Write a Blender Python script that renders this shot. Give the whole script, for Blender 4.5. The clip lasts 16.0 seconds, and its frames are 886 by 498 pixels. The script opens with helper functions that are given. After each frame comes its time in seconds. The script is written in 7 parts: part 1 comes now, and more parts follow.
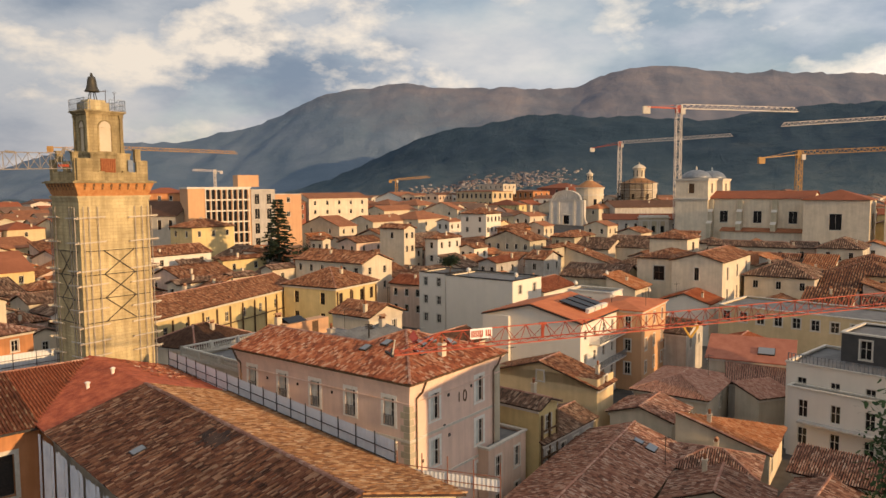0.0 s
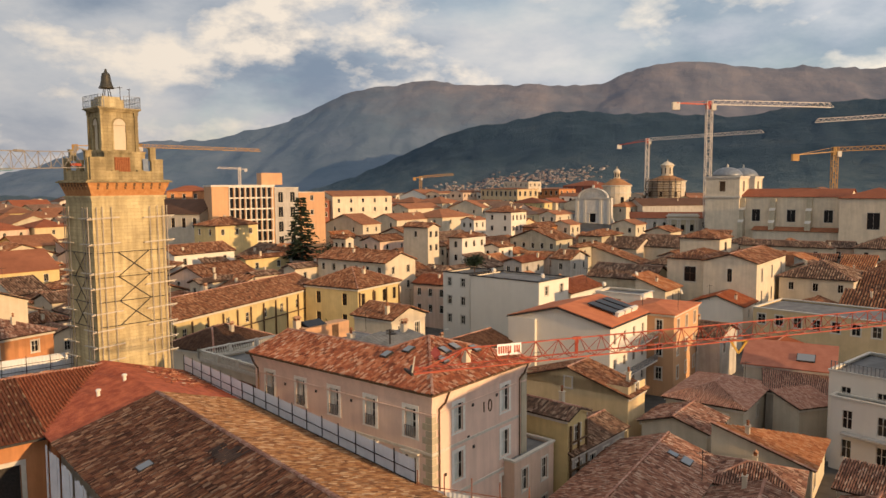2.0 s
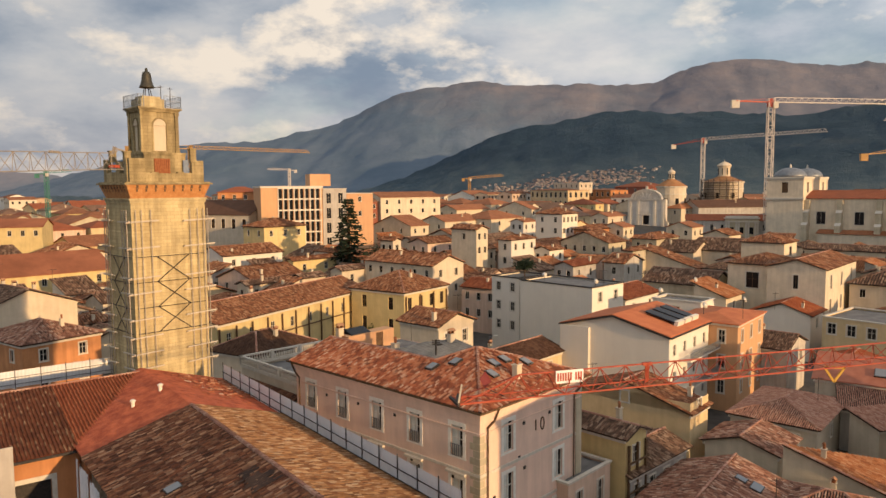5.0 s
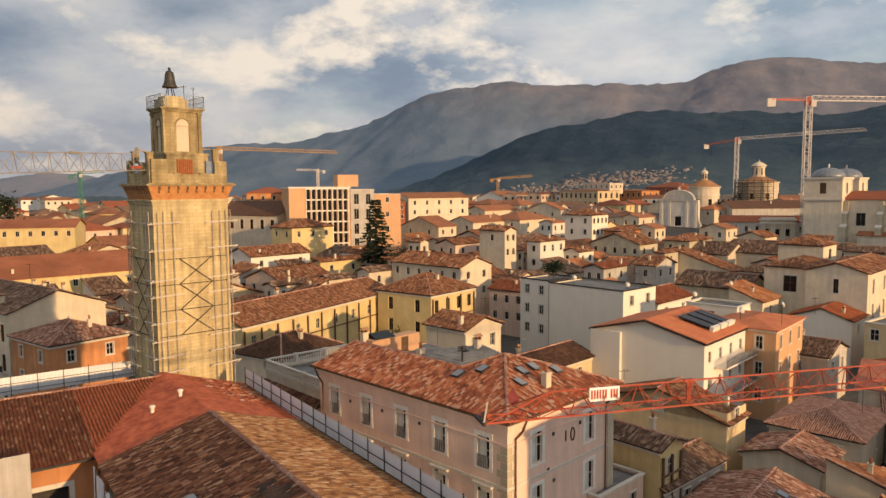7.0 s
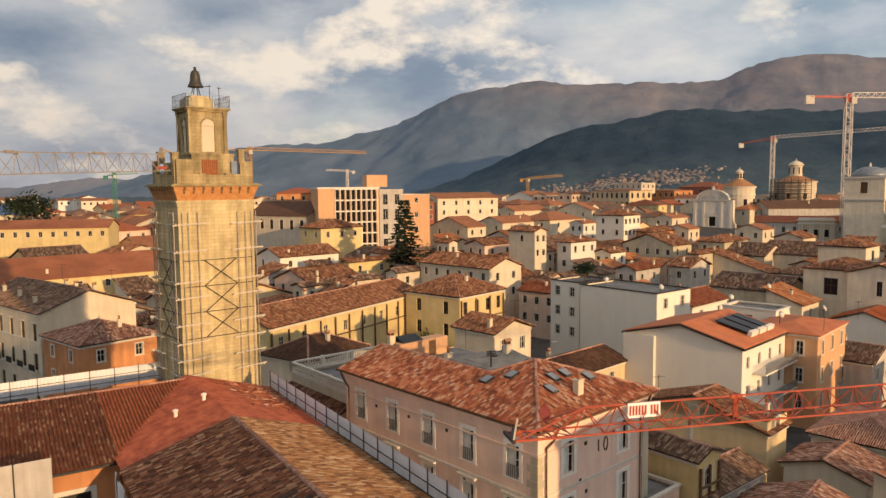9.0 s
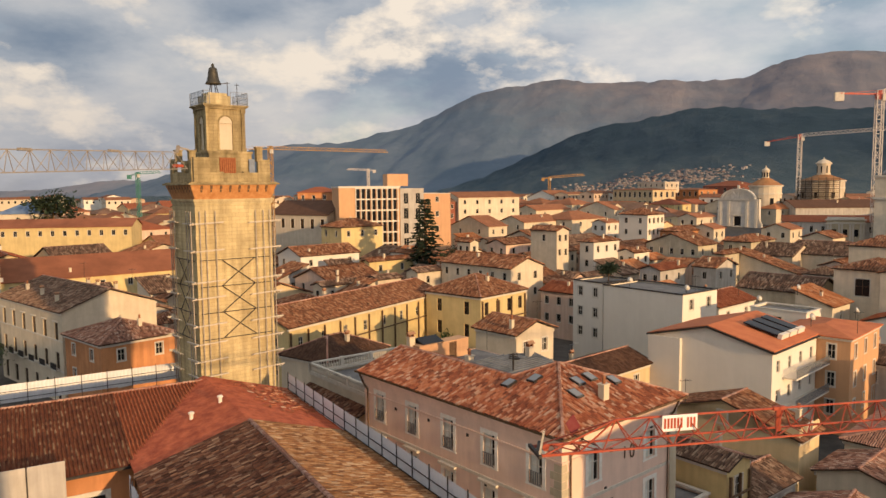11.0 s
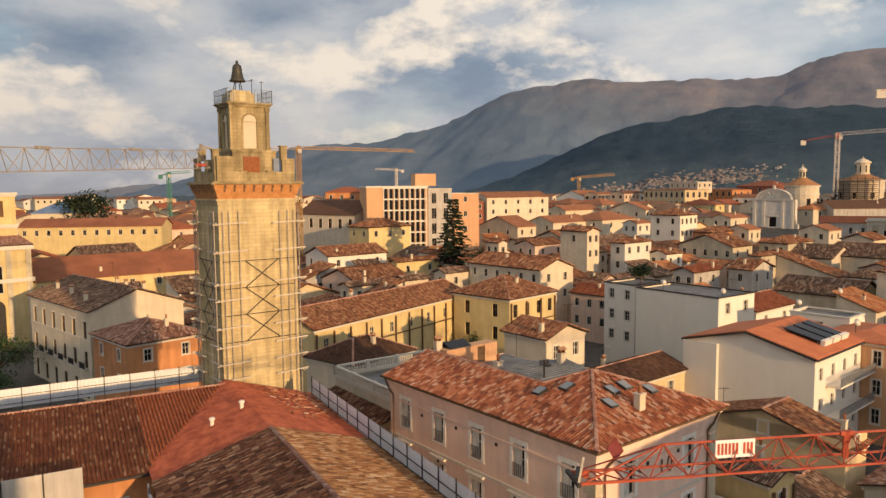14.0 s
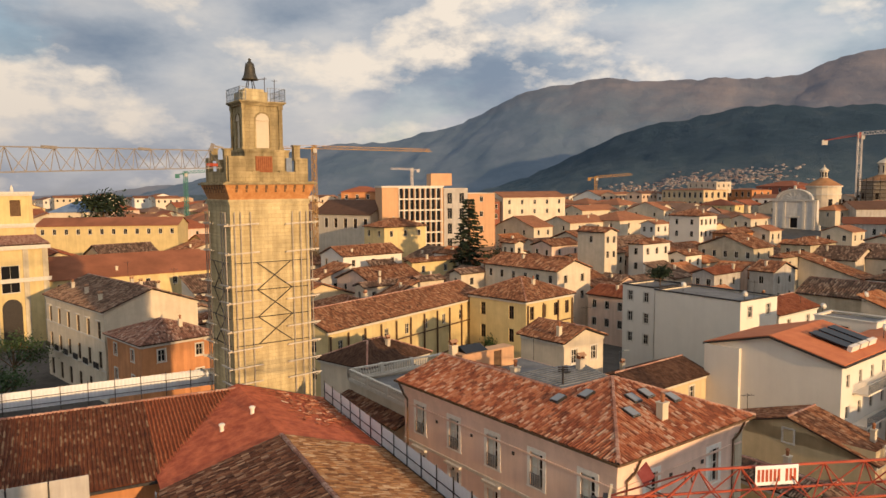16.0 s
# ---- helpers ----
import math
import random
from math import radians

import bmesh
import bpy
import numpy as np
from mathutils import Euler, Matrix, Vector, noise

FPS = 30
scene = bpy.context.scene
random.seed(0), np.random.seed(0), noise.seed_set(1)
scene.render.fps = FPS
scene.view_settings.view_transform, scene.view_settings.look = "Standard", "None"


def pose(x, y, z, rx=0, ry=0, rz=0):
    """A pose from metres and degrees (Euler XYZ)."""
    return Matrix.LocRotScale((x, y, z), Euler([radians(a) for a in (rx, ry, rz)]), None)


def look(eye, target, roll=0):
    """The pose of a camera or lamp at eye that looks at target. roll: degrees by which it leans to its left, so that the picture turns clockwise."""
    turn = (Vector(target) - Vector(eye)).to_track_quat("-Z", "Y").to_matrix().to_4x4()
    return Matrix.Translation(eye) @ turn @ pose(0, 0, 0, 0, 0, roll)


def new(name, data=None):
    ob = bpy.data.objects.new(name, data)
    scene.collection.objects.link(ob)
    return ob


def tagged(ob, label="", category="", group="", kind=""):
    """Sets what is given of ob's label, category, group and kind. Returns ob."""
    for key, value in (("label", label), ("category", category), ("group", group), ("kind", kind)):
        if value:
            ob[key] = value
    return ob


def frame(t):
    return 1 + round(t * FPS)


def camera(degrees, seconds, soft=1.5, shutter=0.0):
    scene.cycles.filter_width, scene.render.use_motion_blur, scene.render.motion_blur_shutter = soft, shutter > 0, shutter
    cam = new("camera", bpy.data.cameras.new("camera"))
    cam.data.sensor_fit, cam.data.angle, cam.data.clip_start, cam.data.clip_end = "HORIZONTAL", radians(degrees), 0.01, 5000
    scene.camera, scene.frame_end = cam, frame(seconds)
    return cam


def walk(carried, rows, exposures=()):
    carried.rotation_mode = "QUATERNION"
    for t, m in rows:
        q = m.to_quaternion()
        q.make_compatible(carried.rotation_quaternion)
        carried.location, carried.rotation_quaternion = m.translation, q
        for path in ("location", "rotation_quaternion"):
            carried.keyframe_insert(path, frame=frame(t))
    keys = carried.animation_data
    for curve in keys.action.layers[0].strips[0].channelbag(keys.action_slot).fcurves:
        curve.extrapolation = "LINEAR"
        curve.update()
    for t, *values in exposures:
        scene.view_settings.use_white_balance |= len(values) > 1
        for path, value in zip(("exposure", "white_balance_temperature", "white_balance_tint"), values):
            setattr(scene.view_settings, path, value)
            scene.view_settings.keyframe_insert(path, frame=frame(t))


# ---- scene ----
cam = camera(63.5, 16.0)
PATH = [
    (0, (-0.398, -2.347, 30.745), (-0.395, -0.355, 30.575), -0.4),
    (0.5, (-0.398, -1.587, 30.768), (-0.414, 0.405, 30.596), -0.3),
    (1, (-0.351, -0.864, 30.843), (-0.38, 1.128, 30.669), -0.4),
    (1.5, (-0.384, -0.116, 30.891), (-0.433, 1.875, 30.715), -0.3),
    (2, (-0.408, 0.587, 30.942), (-0.473, 2.578, 30.765), -0.4),
    (2.5, (-0.444, 1.304, 30.972), (-0.524, 3.294, 30.794), -0.4),
    (3, (-0.541, 1.972, 31.005), (-0.634, 3.962, 30.828), -0.4),
    (3.5, (-0.537, 2.606, 31.018), (-0.658, 4.594, 30.841), -0.4),
    (4, (-0.569, 3.173, 31.033), (-0.722, 5.159, 30.857), -0.4),
    (6.5, (-0.7, 5.641, 31.104), (-0.955, 7.618, 30.932), -0.4),
    (7, (-0.713, 6.075, 31.119), (-0.991, 8.048, 30.947), -0.4),
    (7.5, (-0.758, 6.469, 31.126), (-1.057, 8.439, 30.954), -0.4),
    (8, (-0.775, 6.876, 31.137), (-1.095, 8.843, 30.965), -0.5),
    (8.5, (-0.801, 7.265, 31.139), (-1.141, 9.228, 30.967), -0.4),
    (9, (-0.857, 7.642, 31.122), (-1.216, 9.602, 30.951), -0.5),
    (11.5, (-1.195, 9.326, 31.042), (-1.624, 11.271, 30.87), -0.5),
    (12, (-1.263, 9.644, 31.041), (-1.706, 11.586, 30.87), -0.5),
    (12.5, (-1.333, 9.98, 31.032), (-1.79, 11.92, 30.86), -0.5),
    (13, (-1.421, 10.276, 31.026), (-1.89, 12.213, 30.854), -0.5),
    (13.5, (-1.468, 10.566, 31.023), (-1.948, 12.5, 30.85), -0.5),
    (14, (-1.562, 10.873, 31.026), (-2.054, 12.804, 30.854), -0.5),
    (14.5, (-1.63, 11.192, 31.027), (-2.133, 13.12, 30.855), -0.5),
    (15, (-1.737, 11.513, 31.042), (-2.249, 13.438, 30.869), -0.5),
    (15.5, (-1.794, 11.846, 31.105), (-2.316, 13.769, 30.932), -0.4),
    (16, (-1.942, 12.244, 31.116), (-2.476, 14.164, 30.943), -0.4),
]
walk(cam, [(t, look(e, g, r)) for t, e, g, r in PATH])
scene.view_settings.exposure = 0.27

# ---- sky and sun ----
SUN_ELEV, SUN_DIR = radians(8.2), (0.772, -0.636)
world = bpy.data.worlds.new("world")
scene.world = world
world.use_nodes = True
wn, wl = world.node_tree.nodes, world.node_tree.links
wn.clear()
sky = wn.new("ShaderNodeTexSky")
sky.sky_type, sky.sun_disc = "NISHITA", False
sky.sun_elevation, sky.sun_rotation = SUN_ELEV, math.atan2(SUN_DIR[0], SUN_DIR[1])
sky.air_density, sky.dust_density, sky.ozone_density = 1.0, 2.0, 1.5
sky_bg = wn.new("ShaderNodeBackground")
sky_bg.inputs[1].default_value = 0.15
wl.new(sky.outputs[0], sky_bg.inputs[0])
coord = wn.new("ShaderNodeTexCoord")


def sky_noise(scale, loc, stretch, detail, rough, turn=0):
    mp = wn.new("ShaderNodeMapping")
    mp.inputs["Location"].default_value = loc
    mp.inputs["Scale"].default_value = (1, 1, stretch)
    mp.inputs["Rotation"].default_value = (0, 0, radians(turn))
    wl.new(coord.outputs["Generated"], mp.inputs[0])
    nz = wn.new("ShaderNodeTexNoise")
    nz.inputs["Scale"].default_value, nz.inputs["Detail"].default_value = scale, detail
    nz.inputs["Roughness"].default_value = rough
    wl.new(mp.outputs[0], nz.inputs["Vector"])
    return nz.outputs[0]


def sky_ramp(src, stops):
    r = wn.new("ShaderNodeValToRGB")
    while len(r.color_ramp.elements) < len(stops):
        r.color_ramp.elements.new(0.5)
    for e, (p, c) in zip(r.color_ramp.elements, stops):
        e.position, e.color = p, (*c, 1)
    wl.new(src, r.inputs[0])
    return r.outputs[0]


sky_dir = wn.new("ShaderNodeSeparateXYZ")
wl.new(coord.outputs["Generated"], sky_dir.inputs[0])


def sky_math(op, a, b):
    m = wn.new("ShaderNodeMath")
    m.operation = op
    for sock, v in zip(m.inputs, (a, b)):
        if hasattr(v, "is_output"):
            wl.new(v, sock)
        else:
            sock.default_value = v
    return m.outputs[0]


def sky_blend(fac, a, b):
    x = wn.new("ShaderNodeMix")
    x.data_type = "RGBA"
    for sock, v in ((x.inputs[0], fac), (x.inputs[6], a), (x.inputs[7], b)):
        if hasattr(v, "is_output"):
            wl.new(v, sock)
        else:
            sock.default_value = (*v, 1) if isinstance(v, tuple) else v
    return x.outputs[2]


# broken evening cloud: grey-blue bellies, warm sunlit tufts, pale blue gaps, a rosy band low down
belly = sky_ramp(sky_noise(3.6, (1.7, 0.4, 0.2), 2.4, 10, 0.56),
                 [(0.36, (0.18, 0.225, 0.29)), (0.46, (0.27, 0.305, 0.355)), (0.55, (0.39, 0.405, 0.43)), (0.68, (0.53, 0.51, 0.49))])
tuft = sky_ramp(sky_noise(5.2, (0.35, 0.9, 0.15), 2.0, 12, 0.58, -28), [(0.52, (0, 0, 0)), (0.62, (1, 1, 1))])
gap = sky_ramp(sky_noise(2.3, (3.1, 1.2, 0.6), 2.2, 9, 0.54, 38), [(0.54, (0, 0, 0)), (0.68, (0.5, 0.5, 0.5))])
low = sky_ramp(sky_dir.outputs[2], [(0.0, (0.42, 0.42, 0.42)), (0.15, (0, 0, 0))])
tone = sky_blend(tuft, belly, (0.72, 0.63, 0.53))
tone = sky_blend(low, tone, (0.40, 0.345, 0.33))
toward_sun = sky_math("ADD", sky_math("MULTIPLY", sky_dir.outputs[0], SUN_DIR[0]), sky_math("MULTIPLY", sky_dir.outputs[1], SUN_DIR[1]))
cloud_bg = wn.new("ShaderNodeBackground")
wl.new(tone, cloud_bg.inputs[0])
wl.new(sky_math("ADD", 0.96, sky_math("MULTIPLY", 0.44, sky_math("ADD", 1.0, toward_sun))), cloud_bg.inputs[1])
sky_mix = wn.new("ShaderNodeMixShader")
sky_out = wn.new("ShaderNodeOutputWorld")
wl.new(gap, sky_mix.inputs[0])
wl.new(cloud_bg.outputs[0], sky_mix.inputs[1])
wl.new(sky_bg.outputs[0], sky_mix.inputs[2])
wl.new(sky_mix.outputs[0], sky_out.inputs[0])

sun = new("sun", bpy.data.lights.new("sun", "SUN"))
sun.data.energy, sun.data.angle, sun.data.color = 4.15, radians(0.7), (1.0, 0.65, 0.335)
sun.matrix_world = look((0, 0, 0), (-SUN_DIR[0], -SUN_DIR[1], -math.tan(SUN_ELEV)))


# ---- materials ----
def material(name, base, rough=0.85, metal=0.0):
    m = bpy.data.materials.new(name)
    m.use_nodes = True
    b = m.node_tree.nodes["Principled BSDF"]
    b.inputs["Base Color"].default_value = (*base, 1)
    b.inputs["Roughness"].default_value, b.inputs["Metallic"].default_value = rough, metal
    if "Specular IOR Level" in b.inputs:
        b.inputs["Specular IOR Level"].default_value = 0.25
    return m


def noise_of(nt, scale, detail=5, rough=0.6, stretch=(1, 1, 1)):
    co = nt.nodes.new("ShaderNodeTexCoord")
    mp = nt.nodes.new("ShaderNodeMapping")
    mp.inputs["Scale"].default_value = stretch
    nt.links.new(co.outputs["Object"], mp.inputs[0])
    nz = nt.nodes.new("ShaderNodeTexNoise")
    nz.inputs["Scale"].default_value, nz.inputs["Detail"].default_value = scale, detail
    nz.inputs["Roughness"].default_value = rough
    nt.links.new(mp.outputs[0], nz.inputs["Vector"])
    return nz.outputs[0]


def ramp_of(nt, src, stops):
    r = nt.nodes.new("ShaderNodeValToRGB")
    while len(r.color_ramp.elements) < len(stops):
        r.color_ramp.elements.new(0.5)
    for e, (p, c) in zip(r.color_ramp.elements, stops):
        e.position, e.color = p, (*c, 1)
    nt.links.new(src, r.inputs[0])
    return r.outputs[0]


def mix_of(nt, fac, a, b, mode="MIX"):
    x = nt.nodes.new("ShaderNodeMix")
    x.data_type, x.blend_type = "RGBA", mode
    for sock, val in ((x.inputs[0], fac), (x.inputs[6], a), (x.inputs[7], b)):
        if hasattr(val, "is_output"):
            nt.links.new(val, sock)
        elif isinstance(val, tuple):
            sock.default_value = (*val, 1)
        else:
            sock.default_value = val
    return x.outputs[2]


def bump_of(m, src, strength, dist):
    nt = m.node_tree
    bp = nt.nodes.new("ShaderNodeBump")
    bp.inputs["Strength"].default_value, bp.inputs["Distance"].default_value = strength, dist
    nt.links.new(src, bp.inputs["Height"])
    nt.links.new(bp.outputs[0], nt.nodes["Principled BSDF"].inputs["Normal"])


def plaster(name, base, dark=0.72, streak=0.35):
    """Painted lime plaster: cloudy patches, vertical rain streaks, fine grain."""
    m = material(name, base, 0.9)
    nt = m.node_tree
    patch = ramp_of(nt, noise_of(nt, 0.35, 6, 0.65), [(0.3, tuple(c * dark for c in base)), (0.62, base)])
    rain = ramp_of(nt, noise_of(nt, 1.4, 4, 0.6, (1, 1, 0.09)), [(0.42, (0.55, 0.53, 0.5)), (0.6, (1, 1, 1))])
    col = mix_of(nt, streak, patch, rain, "MULTIPLY")
    info = nt.nodes.new("ShaderNodeObjectInfo")
    tint = ramp_of(nt, info.outputs["Random"], [(0.0, (0.86, 0.84, 0.82)), (0.5, (1, 0.98, 0.95)), (1.0, (1.0, 0.95, 0.86))])
    col = mix_of(nt, 0.7, col, tint, "MULTIPLY")
    nt.links.new(col, nt.nodes["Principled BSDF"].inputs["Base Color"])
    bump_of(m, noise_of(nt, 9, 5), 0.25, 0.03)
    return m


def ashlar(m, w=0.9, h=0.33, depth=0.35):
    """Stone courses: recessed joints over an upright wall, and block-by-block tone."""
    nt = m.node_tree
    co = nt.nodes.new("ShaderNodeTexCoord")
    sp, cb, ad = nt.nodes.new("ShaderNodeSeparateXYZ"), nt.nodes.new("ShaderNodeCombineXYZ"), nt.nodes.new("ShaderNodeMath")
    nt.links.new(co.outputs["Object"], sp.inputs[0])
    nt.links.new(sp.outputs[0], ad.inputs[0])
    nt.links.new(sp.outputs[1], ad.inputs[1])
    nt.links.new(ad.outputs[0], cb.inputs[0])
    nt.links.new(sp.outputs[2], cb.inputs[1])
    br = nt.nodes.new("ShaderNodeTexBrick")
    br.inputs["Scale"].default_value = 1.0
    br.inputs["Brick Width"].default_value, br.inputs["Row Height"].default_value = w, h
    br.inputs["Mortar Size"].default_value = 0.018
    br.inputs["Color1"].default_value, br.inputs["Color2"].default_value = (1, 1, 1, 1), (0.80, 0.78, 0.74, 1)
    br.inputs["Mortar"].default_value = (0.62, 0.58, 0.52, 1)
    nt.links.new(cb.outputs[0], br.inputs["Vector"])
    base = nt.nodes["Principled BSDF"].inputs["Base Color"]
    old = base.links[0].from_socket
    nt.links.new(mix_of(nt, depth, old, br.outputs["Color"], "MULTIPLY"), base)
    return m


def clay(name, cols, moss=0.35):
    """Fired clay tiles: each tile its own tone, with lichen and soot in broad patches."""
    m = material(name, cols[1], 0.9)
    nt = m.node_tree
    geo = nt.nodes.new("ShaderNodeNewGeometry")
    n = len(cols) - 1
    own = ramp_of(nt, geo.outputs["Random Per Island"], [((i / n) ** 0.75, c) for i, c in enumerate(cols)])
    fleck = ramp_of(nt, noise_of(nt, 1.3, 5, 0.8), [(i / n * 0.3 + 0.35, c) for i, c in enumerate(cols)])
    col = mix_of(nt, 0.28, own, fleck)
    grime = ramp_of(nt, noise_of(nt, 0.25, 6, 0.7), [(0.4, (0.42, 0.38, 0.33)), (0.62, (1, 1, 1))])
    col = mix_of(nt, moss, col, grime, "MULTIPLY")
    info = nt.nodes.new("ShaderNodeObjectInfo")
    tint = ramp_of(nt, info.outputs["Random"], [(0.0, (0.72, 0.70, 0.68)), (1.0, (1.1, 1.02, 0.95))])
    col = mix_of(nt, 0.6, col, tint, "MULTIPLY")
    nt.links.new(col, nt.nodes["Principled BSDF"].inputs["Base Color"])
    bump_of(m, noise_of(nt, 3.0, 4, 0.7), 0.5, 0.08)
    return m


def mottled(name, a, b, scale, rough=0.85, metal=0.0, bump=0.2, dist=0.02):
    m = material(name, a, rough, metal)
    nt = m.node_tree
    nt.links.new(ramp_of(nt, noise_of(nt, scale, 6, 0.65), [(0.35, a), (0.65, b)]), nt.nodes["Principled BSDF"].inputs["Base Color"])
    bump_of(m, noise_of(nt, scale * 6, 4), bump, dist)
    return m


WALL = {
    "yellow": plaster("yellow_plaster", (0.66, 0.515, 0.25), 0.8, 0.2),
    "cream": plaster("cream_plaster", (0.63, 0.54, 0.41), 0.8, 0.16),
    "white": plaster("white_plaster", (0.71, 0.655, 0.57), 0.94, 0.05),
    "pink": plaster("pink_plaster", (0.68, 0.50, 0.39), 0.85, 0.25),
    "orange": plaster("orange_plaster", (0.55, 0.25, 0.11)),
    "salmon": plaster("salmon_plaster", (0.80, 0.585, 0.465), 0.86, 0.2),
    "grey": plaster("grey_plaster", (0.52, 0.48, 0.43)),
    "apricot": plaster("apricot_render", (0.58, 0.34, 0.19), 0.9, 0.15),
    "brick": mottled("brick_wall", (0.22, 0.07, 0.045), (0.3, 0.11, 0.07), 2.0),
    "dark": mottled("dark_cladding", (0.05, 0.048, 0.046), (0.07, 0.065, 0.06), 1.0, 0.6),
    "chalk": plaster("warm_church_render", (0.72, 0.62, 0.47), 0.8, 0.2),
    "ochre": plaster("ochre_plaster", (0.64, 0.50, 0.30), 0.82, 0.16),
    "stone": plaster("pale_stone", (0.56, 0.49, 0.36), 0.7, 0.3),
}
TILE = {
    "brown": clay("brown_roof_clay", [(0.0672, 0.0314, 0.0179), (0.202, 0.0784, 0.0381), (0.314, 0.129, 0.0616), (0.403, 0.19, 0.0952), (0.538, 0.336, 0.202)]),
    "old": clay("weathered_roof_clay", [(0.0504, 0.0314, 0.0224), (0.146, 0.084, 0.056), (0.246, 0.14, 0.0896), (0.336, 0.213, 0.14), (0.515, 0.381, 0.269)], 0.5),
    "red": clay("red_roof_clay", [(0.17, 0.045, 0.022), (0.26, 0.075, 0.032), (0.32, 0.105, 0.048), (0.38, 0.15, 0.075)], 0.3),
    "dark": clay("dark_roof_clay", [(0.055, 0.0275, 0.0165), (0.099, 0.0495, 0.0286), (0.132, 0.066, 0.0385), (0.165, 0.088, 0.055)]),
    "pale": clay("pinkish_roof_clay", [(0.26, 0.12, 0.085), (0.40, 0.20, 0.14), (0.48, 0.27, 0.19), (0.56, 0.36, 0.27)], 0.2),
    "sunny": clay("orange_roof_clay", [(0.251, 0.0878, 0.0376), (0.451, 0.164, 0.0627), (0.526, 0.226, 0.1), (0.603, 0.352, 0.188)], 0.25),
    "sheet": mottled("brown_roof_sheet", (0.19, 0.066, 0.030), (0.30, 0.108, 0.052), 0.12),
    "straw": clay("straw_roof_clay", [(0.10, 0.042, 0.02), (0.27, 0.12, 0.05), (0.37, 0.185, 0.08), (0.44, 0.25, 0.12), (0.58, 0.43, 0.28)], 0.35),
    "redlay": mottled("red_underlay", (0.31, 0.062, 0.027), (0.57, 0.14, 0.058), 1.3, 0.85, 0.0, 0.8, 0.06),
    "rust": clay("new_red_clay", [(0.269, 0.0672, 0.0246), (0.336, 0.0896, 0.0336), (0.381, 0.112, 0.0448), (0.426, 0.146, 0.0616)], 0.1),
    "rustold": clay("streaked_red_clay", [(0.095, 0.032, 0.015), (0.18, 0.056, 0.024), (0.24, 0.086, 0.036), (0.46, 0.30, 0.17)], 0.5),
    "worn": clay("dark_worn_clay", [(0.026, 0.014, 0.01), (0.10, 0.040, 0.024), (0.165, 0.071, 0.04), (0.235, 0.12, 0.07), (0.38, 0.26, 0.18)], 0.5),
    "orangesheet": mottled("orange_roof_sheet", (0.426, 0.123, 0.0504), (0.515, 0.168, 0.0672), 0.7),
    "flatred": mottled("red_roof_sheet", (0.32, 0.11, 0.065), (0.40, 0.15, 0.09), 0.8),
    "mixedold": clay("worn_roof_clay", [(0.0672, 0.0358, 0.0269), (0.224, 0.101, 0.0672), (0.358, 0.168, 0.106), (0.448, 0.258, 0.179), (0.66, 0.504, 0.392)], 0.3),
    "mixed": clay("mixed_roof_clay", [(0.112, 0.0392, 0.0246), (0.291, 0.084, 0.0392), (0.448, 0.146, 0.0672), (0.538, 0.224, 0.112), (0.66, 0.493, 0.358)], 0.25),
}
# Near-black bed that shows in the gaps between barrel tiles.
CHANNEL = mottled("dark_channel_tiles", (0.022, 0.013, 0.010), (0.075, 0.042, 0.028), 0.8)
GLASS = material("window_glass", (0.012, 0.012, 0.013), 0.15)
CURTAIN = mottled("curtained_glass", (0.46, 0.48, 0.43), (0.70, 0.70, 0.63), 0.9, 0.2, 0.0, 0.05)
FRAME = mottled("pale_stone_trim", (0.50, 0.45, 0.37), (0.62, 0.56, 0.47), 3.0)
TRIM = mottled("pale_limewashed_trim", (0.66, 0.62, 0.54), (0.78, 0.74, 0.66), 2.0)
WOOD = mottled("dark_timber", (0.09, 0.05, 0.025), (0.15, 0.09, 0.05), 4.0)
SHUTTER = mottled("shutter_paint", (0.16, 0.10, 0.06), (0.22, 0.15, 0.09), 4.0)
IRON = mottled("dark_iron", (0.03, 0.028, 0.026), (0.06, 0.05, 0.045), 6.0, 0.6, 0.4)
ZINC = mottled("zinc_sheet", (0.16, 0.17, 0.18), (0.24, 0.25, 0.26), 1.2, 0.45, 0.5)
GRAVEL = mottled("flat_roof_felt", (0.12, 0.115, 0.11), (0.2, 0.19, 0.18), 0.6)


